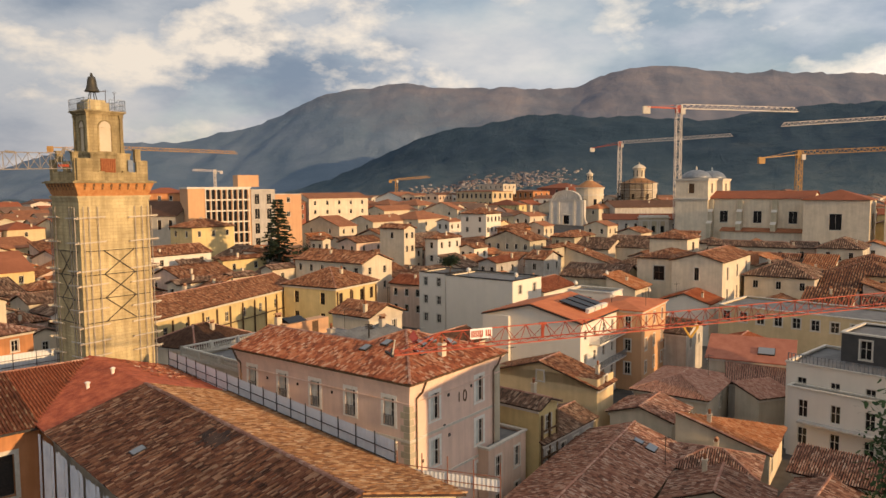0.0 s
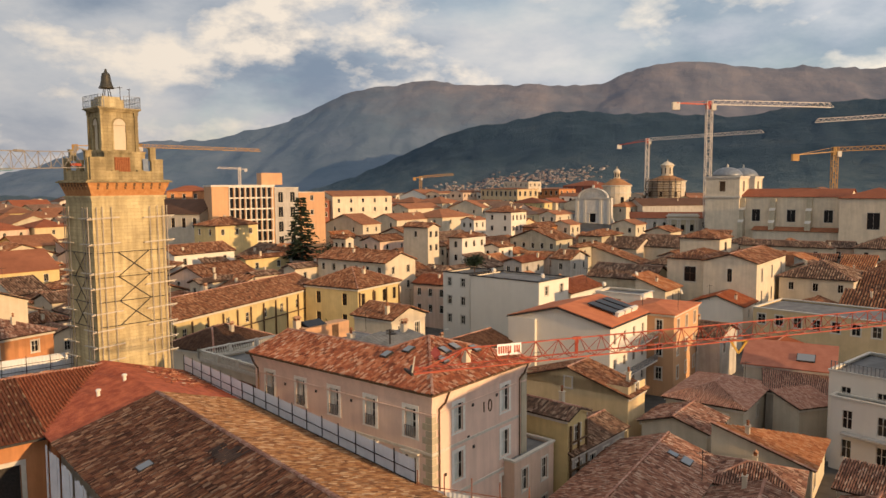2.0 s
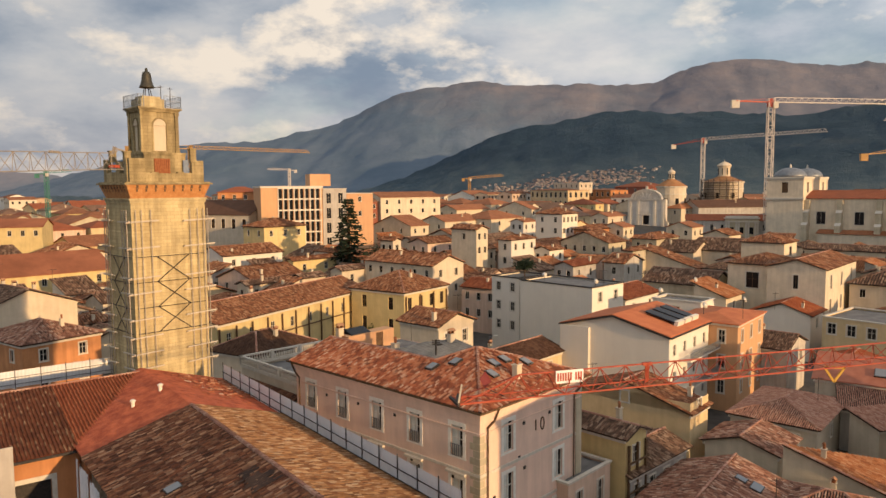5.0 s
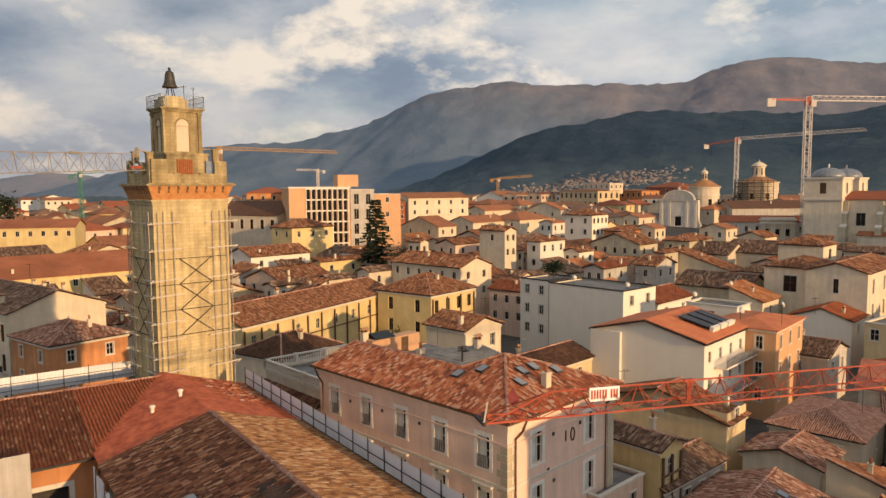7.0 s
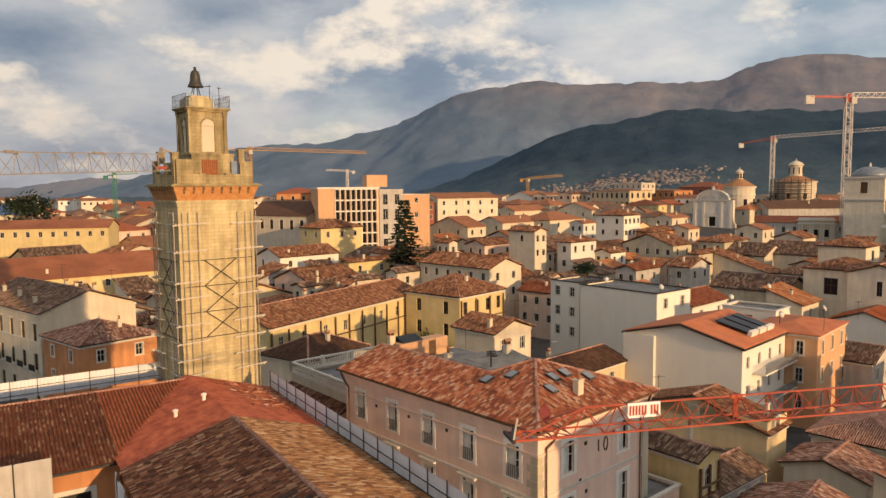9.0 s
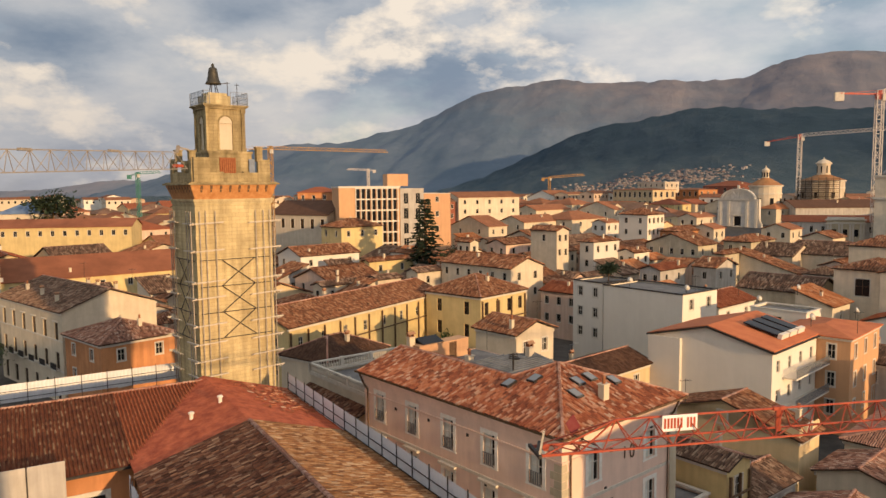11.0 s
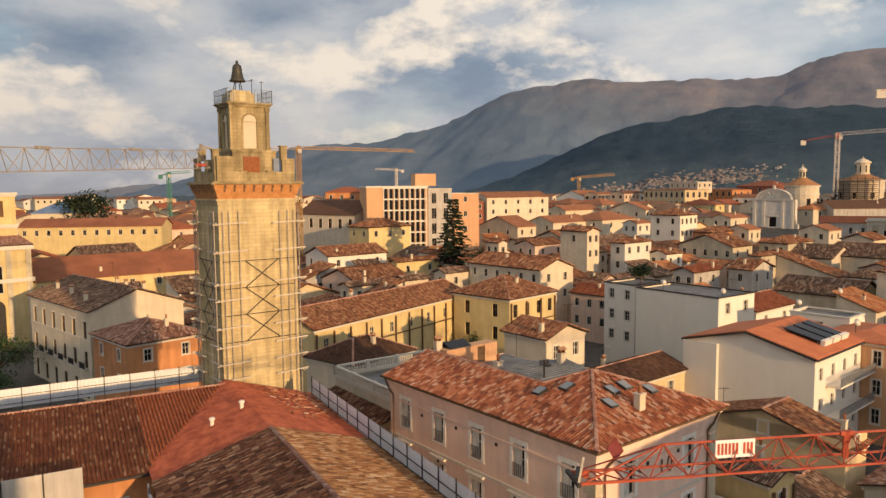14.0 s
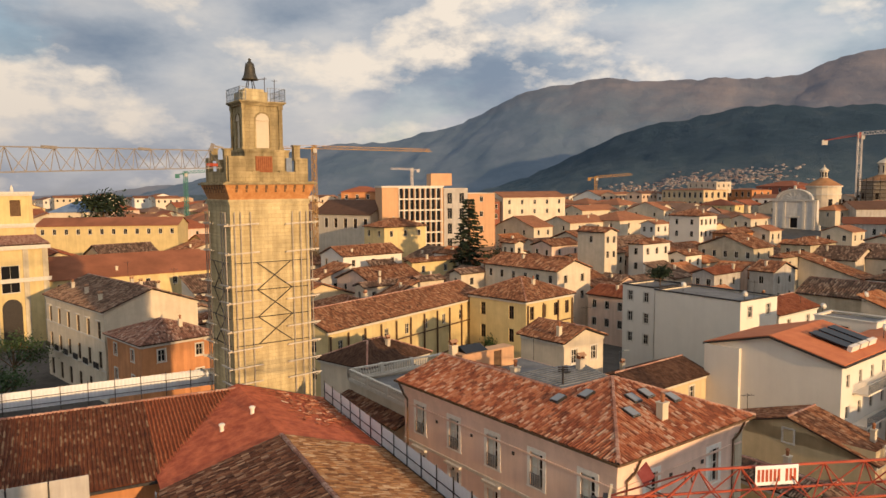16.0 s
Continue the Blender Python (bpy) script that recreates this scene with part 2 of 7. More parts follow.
# ---- mesh building ----
class Shape:
    """Collects quads and boxes for one mesh."""

    def __init__(self):
        self.v, self.f, self.m = [], [], []

    def poly(self, pts, mat=0):
        n = len(self.v)
        self.v += [tuple(p) for p in pts]
        self.f.append(tuple(range(n, n + len(pts))))
        self.m.append(mat)

    def box(self, x0, y0, z0, x1, y1, z1, mat=0):
        n = len(self.v)
        self.v += [(x, y, z) for z in (z0, z1) for y in (y0, y1) for x in (x0, x1)]
        for q in ((0, 2, 3, 1), (4, 5, 7, 6), (0, 1, 5, 4), (2, 6, 7, 3), (0, 4, 6, 2), (1, 3, 7, 5)):
            self.f.append(tuple(n + i for i in q))
            self.m.append(mat)

    def bar(self, p, q, r=0.05, mat=0, flat=1.0):
        """A square bar from p to q."""
        p, q = Vector(p), Vector(q)
        d = (q - p).normalized()
        s = d.cross(Vector((0, 0, 1)) if abs(d.z) < 0.95 else Vector((1, 0, 0))).normalized() * r
        t = d.cross(s).normalized() * r * flat
        n = len(self.v)
        self.v += [tuple(e + a * s + b * t) for e in (p, q) for a, b in ((-1, -1), (1, -1), (1, 1), (-1, 1))]
        for k in ((3, 2, 1, 0), (4, 5, 6, 7), (0, 1, 5, 4), (1, 2, 6, 5), (2, 3, 7, 6), (3, 0, 4, 7)):
            self.f.append(tuple(n + i for i in k))
            self.m.append(mat)

    def plate(self, xs, zs, y0, y1, keep, mat=0):
        """A flat plate between y0 and y1 on a grid, with the cells left out for which keep(i, j) is false."""
        cell = {(i, j) for i in range(len(xs) - 1) for j in range(len(zs) - 1) if keep(i, j)}
        for i, j in cell:
            a, b, c, d = xs[i], xs[i + 1], zs[j], zs[j + 1]
            self.poly([(a, y0, c), (b, y0, c), (b, y0, d), (a, y0, d)], mat)
            self.poly([(a, y1, d), (b, y1, d), (b, y1, c), (a, y1, c)], mat)
            if (i - 1, j) not in cell:
                self.poly([(a, y0, d), (a, y1, d), (a, y1, c), (a, y0, c)], mat)
            if (i + 1, j) not in cell:
                self.poly([(b, y0, c), (b, y1, c), (b, y1, d), (b, y0, d)], mat)
            if (i, j - 1) not in cell:
                self.poly([(a, y0, c), (a, y1, c), (b, y1, c), (b, y0, c)], mat)
            if (i, j + 1) not in cell:
                self.poly([(a, y0, d), (b, y0, d), (b, y1, d), (a, y1, d)], mat)

    def tube(self, profile, sides=16, x=0, y=0, mat=0, turn=0.0, squash=1.0):
        """A turned body: profile rows of (radius, z)."""
        n = len(self.v)
        for r, z in profile:
            for i in range(sides):
                w = 2 * math.pi * i / sides + turn
                self.v.append((x + r * math.cos(w), y + r * squash * math.sin(w), z))
        for k in range(len(profile) - 1):
            for i in range(sides):
                j = (i + 1) % sides
                self.f.append((n + k * sides + i, n + k * sides + j, n + (k + 1) * sides + j, n + (k + 1) * sides + i))
                self.m.append(mat)
        for k, flip in ((0, True), (len(profile) - 1, False)):
            ring = [n + k * sides + i for i in range(sides)]
            self.f.append(tuple(reversed(ring) if flip else ring))
            self.m.append(mat)

    def wall(self, o, u, width, z0, z1, holes=(), deep=0.2, mat=0, inner=1):
        """An upright wall face from o along u, with rectangular openings (x0, x1, z0, z1) cut through and their reveals. Its outside is to the right of u."""
        ux, uy = u
        nx, ny = -uy, ux
        at = lambda s, z, d=0.0: (o[0] + ux * s + nx * d, o[1] + uy * s + ny * d, z)
        xs = sorted({0.0, width, *(h[i] for h in holes for i in (0, 1))})
        zs = sorted({z0, z1, *(h[i] for h in holes for i in (2, 3))})
        for a, b in zip(xs, xs[1:]):
            for c, d in zip(zs, zs[1:]):
                mx, mz = (a + b) / 2, (c + d) / 2
                if not any(h[0] < mx < h[1] and h[2] < mz < h[3] for h in holes):
                    self.poly([at(a, c), at(b, c), at(b, d), at(a, d)], mat)
        for a, b, c, d in holes:
            self.poly([at(a, c), at(a, c, deep), at(a, d, deep), at(a, d)], mat)
            self.poly([at(b, c), at(b, d), at(b, d, deep), at(b, c, deep)], mat)
            self.poly([at(a, d), at(a, d, deep), at(b, d, deep), at(b, d)], mat)
            self.poly([at(a, c), at(b, c), at(b, c, deep), at(a, c, deep)], mat)

    def mesh(self, name, mats, smooth=False):
        seen, at, vs = {}, [], []
        for p in self.v:  # shared corners become one vertex
            key = (round(p[0], 3), round(p[1], 3), round(p[2], 3))
            if key not in seen:
                seen[key] = len(vs)
                vs.append(p)
            at.append(seen[key])
        fs, ms = [], []
        for f, k in zip(self.f, self.m):
            g = tuple(dict.fromkeys(at[i] for i in f))
            if len(g) > 2:
                fs.append(g)
                ms.append(k)
        self.m = ms
        me = bpy.data.meshes.new(name)
        me.from_pydata(vs, [], fs)
        for m in mats:
            me.materials.append(m)
        if len(mats) > 1:
            me.polygons.foreach_set("material_index", self.m)
        if smooth:
            me.polygons.foreach_set("use_smooth", [True] * len(me.polygons))
        me.update()
        return me


def part(name, shape, mats, parent=None, label="", smooth=False):
    me = shape if isinstance(shape, bpy.types.Mesh) else shape.mesh(name, mats if isinstance(mats, (list, tuple)) else [mats], smooth)
    ob = new(name, me)
    if parent is not None:
        ob.parent = parent
    if label:
        ob["label"] = label
    return ob


def thing(name, m, label, category, group="", kind=""):
    ob = new(name)
    ob.empty_display_size = 0.5
    ob.matrix_world = m
    return tagged(ob, label, category, group, kind)


def tile_mesh(planes, pitch=0.23, seed=0, lift=0.02):
    """Barrel tiles laid over sloping polygons, each tile an arched piece of its own."""
    show = 0.42 if pitch < 0.25 else pitch * 1.57 if pitch < 0.3 or pitch > 0.45 else 0.42
    rng = np.random.default_rng(seed)
    allv, count = [], 0
    for pts in planes:
        p = np.array(pts, float)
        n = np.cross(p[1] - p[0], p[2] - p[0])
        n /= np.linalg.norm(n)
        if n[2] < 0:
            n = -n
        d = np.array([n[0] * n[2], n[1] * n[2], n[2] * n[2] - 1])
        if np.linalg.norm(d) < 1e-6:
            continue
        d /= np.linalg.norm(d)
        s = np.cross(d, n)
        q = np.stack([(p - p[0]) @ s, (p - p[0]) @ d], 1)
        lo, hi = q.min(0), q.max(0)
        gs, gd = np.meshgrid(np.arange(lo[0] + pitch / 2, hi[0], pitch), np.arange(hi[1] - show * 0.35, lo[1], -show))
        c = np.stack([gs.ravel(), gd.ravel()], 1)
        inside = np.zeros(len(c), bool)
        for a, b in zip(q, np.roll(q, -1, 0)):
            cross = (a[1] > c[:, 1]) != (b[1] > c[:, 1])
            with np.errstate(divide="ignore", invalid="ignore"):
                at = (b[0] - a[0]) * (c[:, 1] - a[1]) / (b[1] - a[1]) + a[0]
            inside ^= cross & (c[:, 0] < at)
        c = c[inside]
        k = len(c)
        if not k:
            continue
        c = c + rng.normal(0, [0.012, 0.02], (k, 2))
        yaw = rng.normal(0, 0.035, k)
        up = rng.normal(0, 0.008, k)
        v = np.zeros((k, 8, 3))
        for e, (dd, w, h) in enumerate(((-show * 0.62, pitch * 0.28, 0.0), (show * 0.58, pitch * 0.345, 0.02 if pitch < 0.25 else 0.035))):
            for j, (sx, hz) in enumerate(((-1, -0.02), (-0.55, pitch * 0.38), (0.55, pitch * 0.38), (1, -0.02))):
                ss = c[:, 0] + sx * w + yaw * dd
                ds = c[:, 1] + dd - yaw * sx * w
                zz = hz + h + up + lift
                v[:, e * 4 + j] = p[0] + ss[:, None] * s + ds[:, None] * d + zz[:, None] * n
        allv.append(v.reshape(-1, 3))
        count += k
    if not count:
        return None
    v = np.concatenate(allv)
    base = np.arange(count)[:, None, None] * 8
    f = (base + np.array([[0, 4, 5, 1], [1, 5, 6, 2], [2, 6, 7, 3]])).reshape(-1, 4)
    me = bpy.data.meshes.new("roof_tiles")
    me.vertices.add(len(v))
    me.vertices.foreach_set("co", v.ravel())
    me.loops.add(f.size)
    me.loops.foreach_set("vertex_index", f.ravel().astype(np.int32))
    me.polygons.add(len(f))
    me.polygons.foreach_set("loop_start", np.arange(0, f.size, 4, dtype=np.int32))
    me.update(calc_edges=True)
    return me


def cap_row(shape, p, q, r=0.15, step=0.42, seed=1):
    """A row of ridge tiles from p to q."""
    p, q = Vector(p), Vector(q)
    n = max(1, int((q - p).length / step))
    rng = random.Random(seed)
    d = (q - p) / n
    side = d.cross(Vector((0, 0, 1))).normalized()
    up = side.cross(d).normalized()
    for i in range(n):
        a, b = p + d * i, p + d * (i + 1.12)
        k = len(shape.v)
        for e, rr, hh in ((a, r * 0.86, 0.0), (b, r, 0.03)):
            j = rng.uniform(-0.012, 0.012)
            for sx, hz in ((-1, 0), (-0.6, 0.75), (0.6, 0.75), (1, 0)):
                shape.v.append(tuple(e + side * (sx * rr + j) + up * (hz * rr + hh)))
        for x in range(3):
            shape.f.append((k + x, k + x + 4, k + x + 5, k + x + 1))
            shape.m.append(0)


def roof_planes(kind, a, b, h, over, slope):
    """Roof polygons over a rectangle a by b with eaves at h, and the ridge lines."""
    x0, y0, x1, y1 = -over, -over, a + over, b + over
    w, l = x1 - x0, y1 - y0
    if kind == "gx":
        r = h + slope * l / 2
        m = (y0 + y1) / 2
        return [[(x0, y0, h), (x1, y0, h), (x1, m, r), (x0, m, r)], [(x1, y1, h), (x0, y1, h), (x0, m, r), (x1, m, r)]], [((x0, m, r), (x1, m, r))]
    if kind == "gy":
        r = h + slope * w / 2
        m = (x0 + x1) / 2
        return [[(x0, y1, h), (x0, y0, h), (m, y0, r), (m, y1, r)], [(x1, y0, h), (x1, y1, h), (m, y1, r), (m, y0, r)]], [((m, y0, r), (m, y1, r))]
    if kind == "sx":  # one slope, low edge on the front
        r = h + slope * l
        return [[(x0, y0, h), (x1, y0, h), (x1, y1, r), (x0, y1, r)]], []
    if kind == "sy":  # one slope, low edge on the left side
        r = h + slope * w
        return [[(x0, y1, h), (x0, y0, h), (x1, y0, r), (x1, y1, r)]], []
    if kind == "hip":
        half = min(w, l) / 2
        r = h + slope * half
        if w >= l:
            p, q = (x0 + half, y0 + half, r), (x1 - half, y0 + half, r)
            A, B, C, D = (x0, y0, h), (x1, y0, h), (x1, y1, h), (x0, y1, h)
            pl = [[A, B, q, p], [C, D, p, q], [D, A, p], [B, C, q]]
        else:
            p, q = (x0 + half, y0 + half, r), (x0 + half, y1 - half, r)
            A, B, C, D = (x0, y0, h), (x1, y0, h), (x1, y1, h), (x0, y1, h)
            pl = [[A, B, p], [B, C, q, p], [C, D, q], [D, A, p, q]]
        rid = [(p, q)] if math.dist(p, q) > 0.3 else []
        ends = ((A, p), (B, q if w >= l else p), (C, q), (D, p if w >= l else q))
        return pl, rid + [(t, e) for e, t in ends]
    return [], []


def add_roof(parent, planes, ridges, mat, thick=0.14, tiles=False, seed=0, label="", pitch=0.23, bed=None):
    sh = Shape()
    for pts in planes:
        sh.poly(pts)
        low = [(x, y, z - thick) for x, y, z in pts]
        sh.poly(list(reversed(low)))
        for p, q, pl, ql in zip(pts, pts[1:] + pts[:1], low, low[1:] + low[:1]):
            sh.poly([p, pl, ql, q])
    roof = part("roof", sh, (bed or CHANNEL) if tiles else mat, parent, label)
    if ridges and tiles:
        cap = Shape()
        for i, (p, q) in enumerate(ridges):
            cap_row(cap, p, q, 0.15 if tiles else 0.18, 0.42 if tiles else 0.9, seed + i)
        tagged(part("ridge_tiles", cap, TILE["pale"], roof), kind="stuff")
    if tiles:
        me = tile_mesh(planes, pitch, seed=seed)
        if me is not None:
            me.materials.append(mat)
            tagged(part("roof_tiles", me, None, roof), kind="stuff")
    return roof


# ---- windows: one mesh for each size, shared ----
WINDOW_MESH = {}


def window_meshes(w, h, style):
    key = (w, h, style)
    if key not in WINDOW_MESH:
        fr, pane, sur = Shape(), Shape(), Shape()
        t, s = 0.07, 0.3 if style == "french" else 0.17
        xs, zs = [0, t, w / 2 - t / 2, w / 2 + t / 2, w - t, w], [0, t, h * 0.55, h * 0.55 + 0.05, h - t, h]
        if style == "far":  # frame and panes on one grid, inside a plain surround
            s = 0.07
            xs, zs = [-s, 0, 0.05, w / 2 - 0.025, w / 2 + 0.025, w - 0.05, w, w + s], [-0.12, 0, 0.05, h - 0.05, h, h + s]
            one = Shape()
            for i in range(7):
                for k in range(5):
                    out = i in (0, 6) or k in (0, 4)
                    y = -0.05 if out else 0.14
                    glass = i in (2, 4) and k == 2
                    one.poly([(xs[i], y, zs[k]), (xs[i + 1], y, zs[k]), (xs[i + 1], y, zs[k + 1]), (xs[i], y, zs[k + 1])], 1 if glass else 0)
            for p, q in (((0, 0), (0, h)), ((0, h), (w, h)), ((w, h), (w, 0)), ((w, 0), (0, 0))):
                one.poly([(p[0], -0.05, p[1]), (q[0], -0.05, q[1]), (q[0], 0.14, q[1]), (p[0], 0.14, p[1])])
            WINDOW_MESH[key] = (one.mesh("window", [FRAME, GLASS]), None, None)
            return WINDOW_MESH[key]
        fr.plate(xs, zs, 0.11, 0.18, lambda i, k: not (i in (1, 3) and k in (1, 3)))
        cut = w * 0.66 if style == "french" else 0.0
        if cut:
            pane.poly([(0, 0.15, 0), (cut, 0.15, 0), (cut, 0.15, h), (0, 0.15, h)], 1)
        pane.poly([(cut, 0.15, 0), (w, 0.15, 0), (w, 0.15, h), (cut, 0.15, h)])
        sur.plate([-s - 0.05, -s, 0, w, w + s, w + s + 0.05], [-0.16, -0.04, 0, h, h + s], -0.025 if style == "french" else -0.06, 0.0, lambda i, k: k == 0 or (i in (1, 3)) or (i == 2 and k == 3) or (i == 2 and k == 1))
        frame_mat = {"dark": WOOD}.get(style, FRAME)
        WINDOW_MESH[key] = (fr.mesh("window_frame", [frame_mat]), pane.mesh("pane", [GLASS, CURTAIN] if style == "french" else [GLASS]), sur.mesh("surround", [TRIM if style == "french" else FRAME]))
    return WINDOW_MESH[key]


SHUT = {}


def shutter_mesh(w, h):
    if (w, h) not in SHUT:
        sh = Shape()
        sh.box(0, -0.05, 0, w, -0.005, h)
        SHUT[(w, h)] = sh.mesh("shutter", [SHUTTER])
    return SHUT[(w, h)]


def add_window(parent, o, turn, s, z, w, h, style="plain", trim=True):
    """A window on the face that starts at o and runs along turn (degrees), s along it and z up."""
    fr, pane, sur = window_meshes(w, h, style)
    k = radians(turn)
    m = pose(o[0] + math.cos(k) * s, o[1] + math.sin(k) * s, z, 0, 0, turn)
    win = part("window", fr, None, parent)
    win.matrix_local = m
    if pane is None:
        return win
    part("pane", pane, None, win)
    if trim:
        part("surround", sur, None, win)
    if style == "shutters":
        sm = shutter_mesh(w * 0.5, h)
        part("shutter", sm, None, win).matrix_local = pose(-w * 0.5, 0, 0)
        part("shutter", sm, None, win).matrix_local = pose(w, 0, 0)
    return win


def spread(n, rows, width, top, w, h, storey, first):
    """Window openings evenly across a face, from the top storey down."""
    out = []
    for r in range(rows):
        for c in range(n):
            x = width * (c + 0.5) / n - w / 2
            z = top - first - h - r * storey
            out.append((x, x + w, z, z + h))
    return out


HOUSES = [0]
TAKEN = []  # plan rectangles that are built over: x, y, angle, a, b, margin


def house(x, y, z0, ang, a, b, h, wall="cream", roof="gx", tile="brown", label="", wl=(2, 2), wr=(2, 2), slope=0.36, over=0.4,
          size=(1.0, 1.6), storey=3.5, first=0.9, trim=True, style="plain", shore=0, near=None, chimneys=1, name="house", category="house", deep=0.2, rim=None, tile2=None, form=None, rows=None):
    """A plain town house: near corner at (x, y), front along ang for a metres, side b metres deep, eaves h above its base."""
    HOUSES[0] += 1
    seed = HOUSES[0]
    rng = random.Random(seed)
    top = thing(name, pose(x, y, z0, 0, 0, ang), label, category)
    TAKEN.append((x, y, ang, a, b, 0.4))
    far = math.hypot(x, y)
    if far > 150 and style == "plain":
        style = "far"
    tiles = (far < 235 if near is None else near) and tile not in ("flatred", "orangesheet", "redlay", "sheet", "blue")
    if a < 2.6 * wr[0] * size[0]:
        wr = (max(0, int(a / (2.2 * size[0]))), wr[1])
    if b < 2.6 * wl[0] * size[0]:
        wl = (max(0, int(b / (2.2 * size[0]))), wl[1])
    w, hh = size
    fit_rows = lambda n: max(0, min(n, int((h - first - hh) / storey) + 1))
    front = spread(wr[0], fit_rows(wr[1]), a, h, w, hh, storey, first)
    side = spread(wl[0], fit_rows(wl[1]), b, h, w, hh, storey, first)
    sh = Shape()
    sh.wall((0, 0), (1, 0), a, 0, h, front, deep)
    sh.wall((a, 0), (0, 1), b, 0, h)
    sh.wall((a, b), (-1, 0), a, 0, h)
    sh.wall((0, b), (0, -1), b, 0, h, [(b - q, b - p, r, s) for p, q, r, s in side], deep)
    planes, ridges = form or roof_planes(roof, a, b, h, over, slope)
    if roof == "gx":
        r = h + slope * b / 2
        sh.poly([(0, b, h), (0, 0, h), (0, b / 2, r)])
        sh.poly([(a, 0, h), (a, b, h), (a, b / 2, r)])
    elif roof == "gy":
        r = h + slope * a / 2
        sh.poly([(0, 0, h), (a, 0, h), (a / 2, 0, r)])
        sh.poly([(a, b, h), (0, b, h), (a / 2, b, r)])
    elif roof == "sx":
        r = h + slope * b
        sh.poly([(0, b, h), (0, 0, h), (0, b, r)])
        sh.poly([(a, 0, h), (a, b, h), (a, b, r)])
        sh.poly([(a, b, h), (0, b, h), (0, b, r), (a, b, r)])
    elif roof == "sy":
        r = h + slope * a
        sh.poly([(0, 0, h), (a, 0, h), (a, 0, r)])
        sh.poly([(a, b, h), (0, b, h), (a, b, r)])
        sh.poly([(a, 0, h), (a, b, h), (a, b, r), (a, 0, r)])
    part("wall", sh, WALL[wall], top)
    if roof == "flat":
        fl = Shape()
        fl.box(0.02, 0.02, h - 0.4, a - 0.02, b - 0.02, h - 0.25)
        part("roof", fl, GRAVEL, top)
        pr = Shape()
        for x0, y0, x1, y1 in ((-0.12, -0.12, a + 0.12, 0.25), (-0.12, b - 0.25, a + 0.12, b + 0.12), (-0.12, 0.25, 0.25, b - 0.25), (a - 0.25, 0.25, a + 0.12, b - 0.25)):
            pr.box(x0, y0, h, x1, y1, h + 0.18)
        part("parapet", pr, rim or FRAME, top)
    else:
        up = [[(p[0], p[1], p[2] + 0.12) for p in pl] for pl in planes]
        upr = [tuple((p[0], p[1], p[2] + 0.14) for p in r) for r in ridges]
        gauge = rows or 0.18 if far < 62 else 0.22 if far < 110 else 0.28 if far < 140 else 0.5
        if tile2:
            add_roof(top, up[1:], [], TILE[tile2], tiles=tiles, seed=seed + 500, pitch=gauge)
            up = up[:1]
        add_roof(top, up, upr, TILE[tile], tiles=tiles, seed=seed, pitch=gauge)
        if far < 140:
            cor = Shape()
            runs = {"F": (-0.18, -0.18, a + 0.18, 0.0), "L": (-0.18, 0.0, 0.0, b), "R": (a, 0.0, a + 0.18, b), "B": (-0.18, b, a + 0.18, b + 0.18)}
            for x0, y0, x1, y1 in (runs[k] for k in {"gx": "FB", "gy": "LR", "sx": "F", "sy": "L"}.get(roof, "FLRB")):
                cor.box(x0, y0, h - 0.35, x1, y1, h - 0.08)
            part("cornice", cor, FRAME, top)
    for x0, x1, za, zb in front:
        add_window(top, (0, 0), 0, x0, za, w, hh, style, trim)
    for y0, y1, za, zb in side:
        add_window(top, (0, b), -90, b - y1, za, w, hh, style, trim)
    if shore:
        n = max(2, int(a / 3.2))
        for i in range(n + 1):
            po = Shape()
            po.box(-0.1, -0.28, 0, 0.1, -0.1, h - 0.6)
            part("shoring_post", po, WOOD, top).matrix_local = pose(0.3 + (a - 0.6) * i / n, 0, 0)
        for zz in (h * 0.45, h * 0.75):
            ra = Shape()
            ra.box(0, -0.4, zz, a, -0.29, zz + 0.16)
            part("shoring_rail", ra, WOOD, top)
    for i in range(0 if not planes or (far > 230 and seed % 2) else chimneys):
        pl = planes[rng.randrange(min(2, len(planes)))]
        t1, t2 = rng.uniform(0.2, 0.8), rng.uniform(0.25, 0.7)
        lo = [pl[0][k] * (1 - t1) + pl[1][k] * t1 for k in range(3)]
        hi = [pl[-1][k] * (1 - t1) + pl[2][k] * t1 for k in range(3)]
        c = [lo[k] * (1 - t2) + hi[k] * t2 for k in range(3)]
        chimney(top, c[0], c[1], c[2], rng.uniform(0.8, 1.3), rng.choice((0, 1)))
    return top


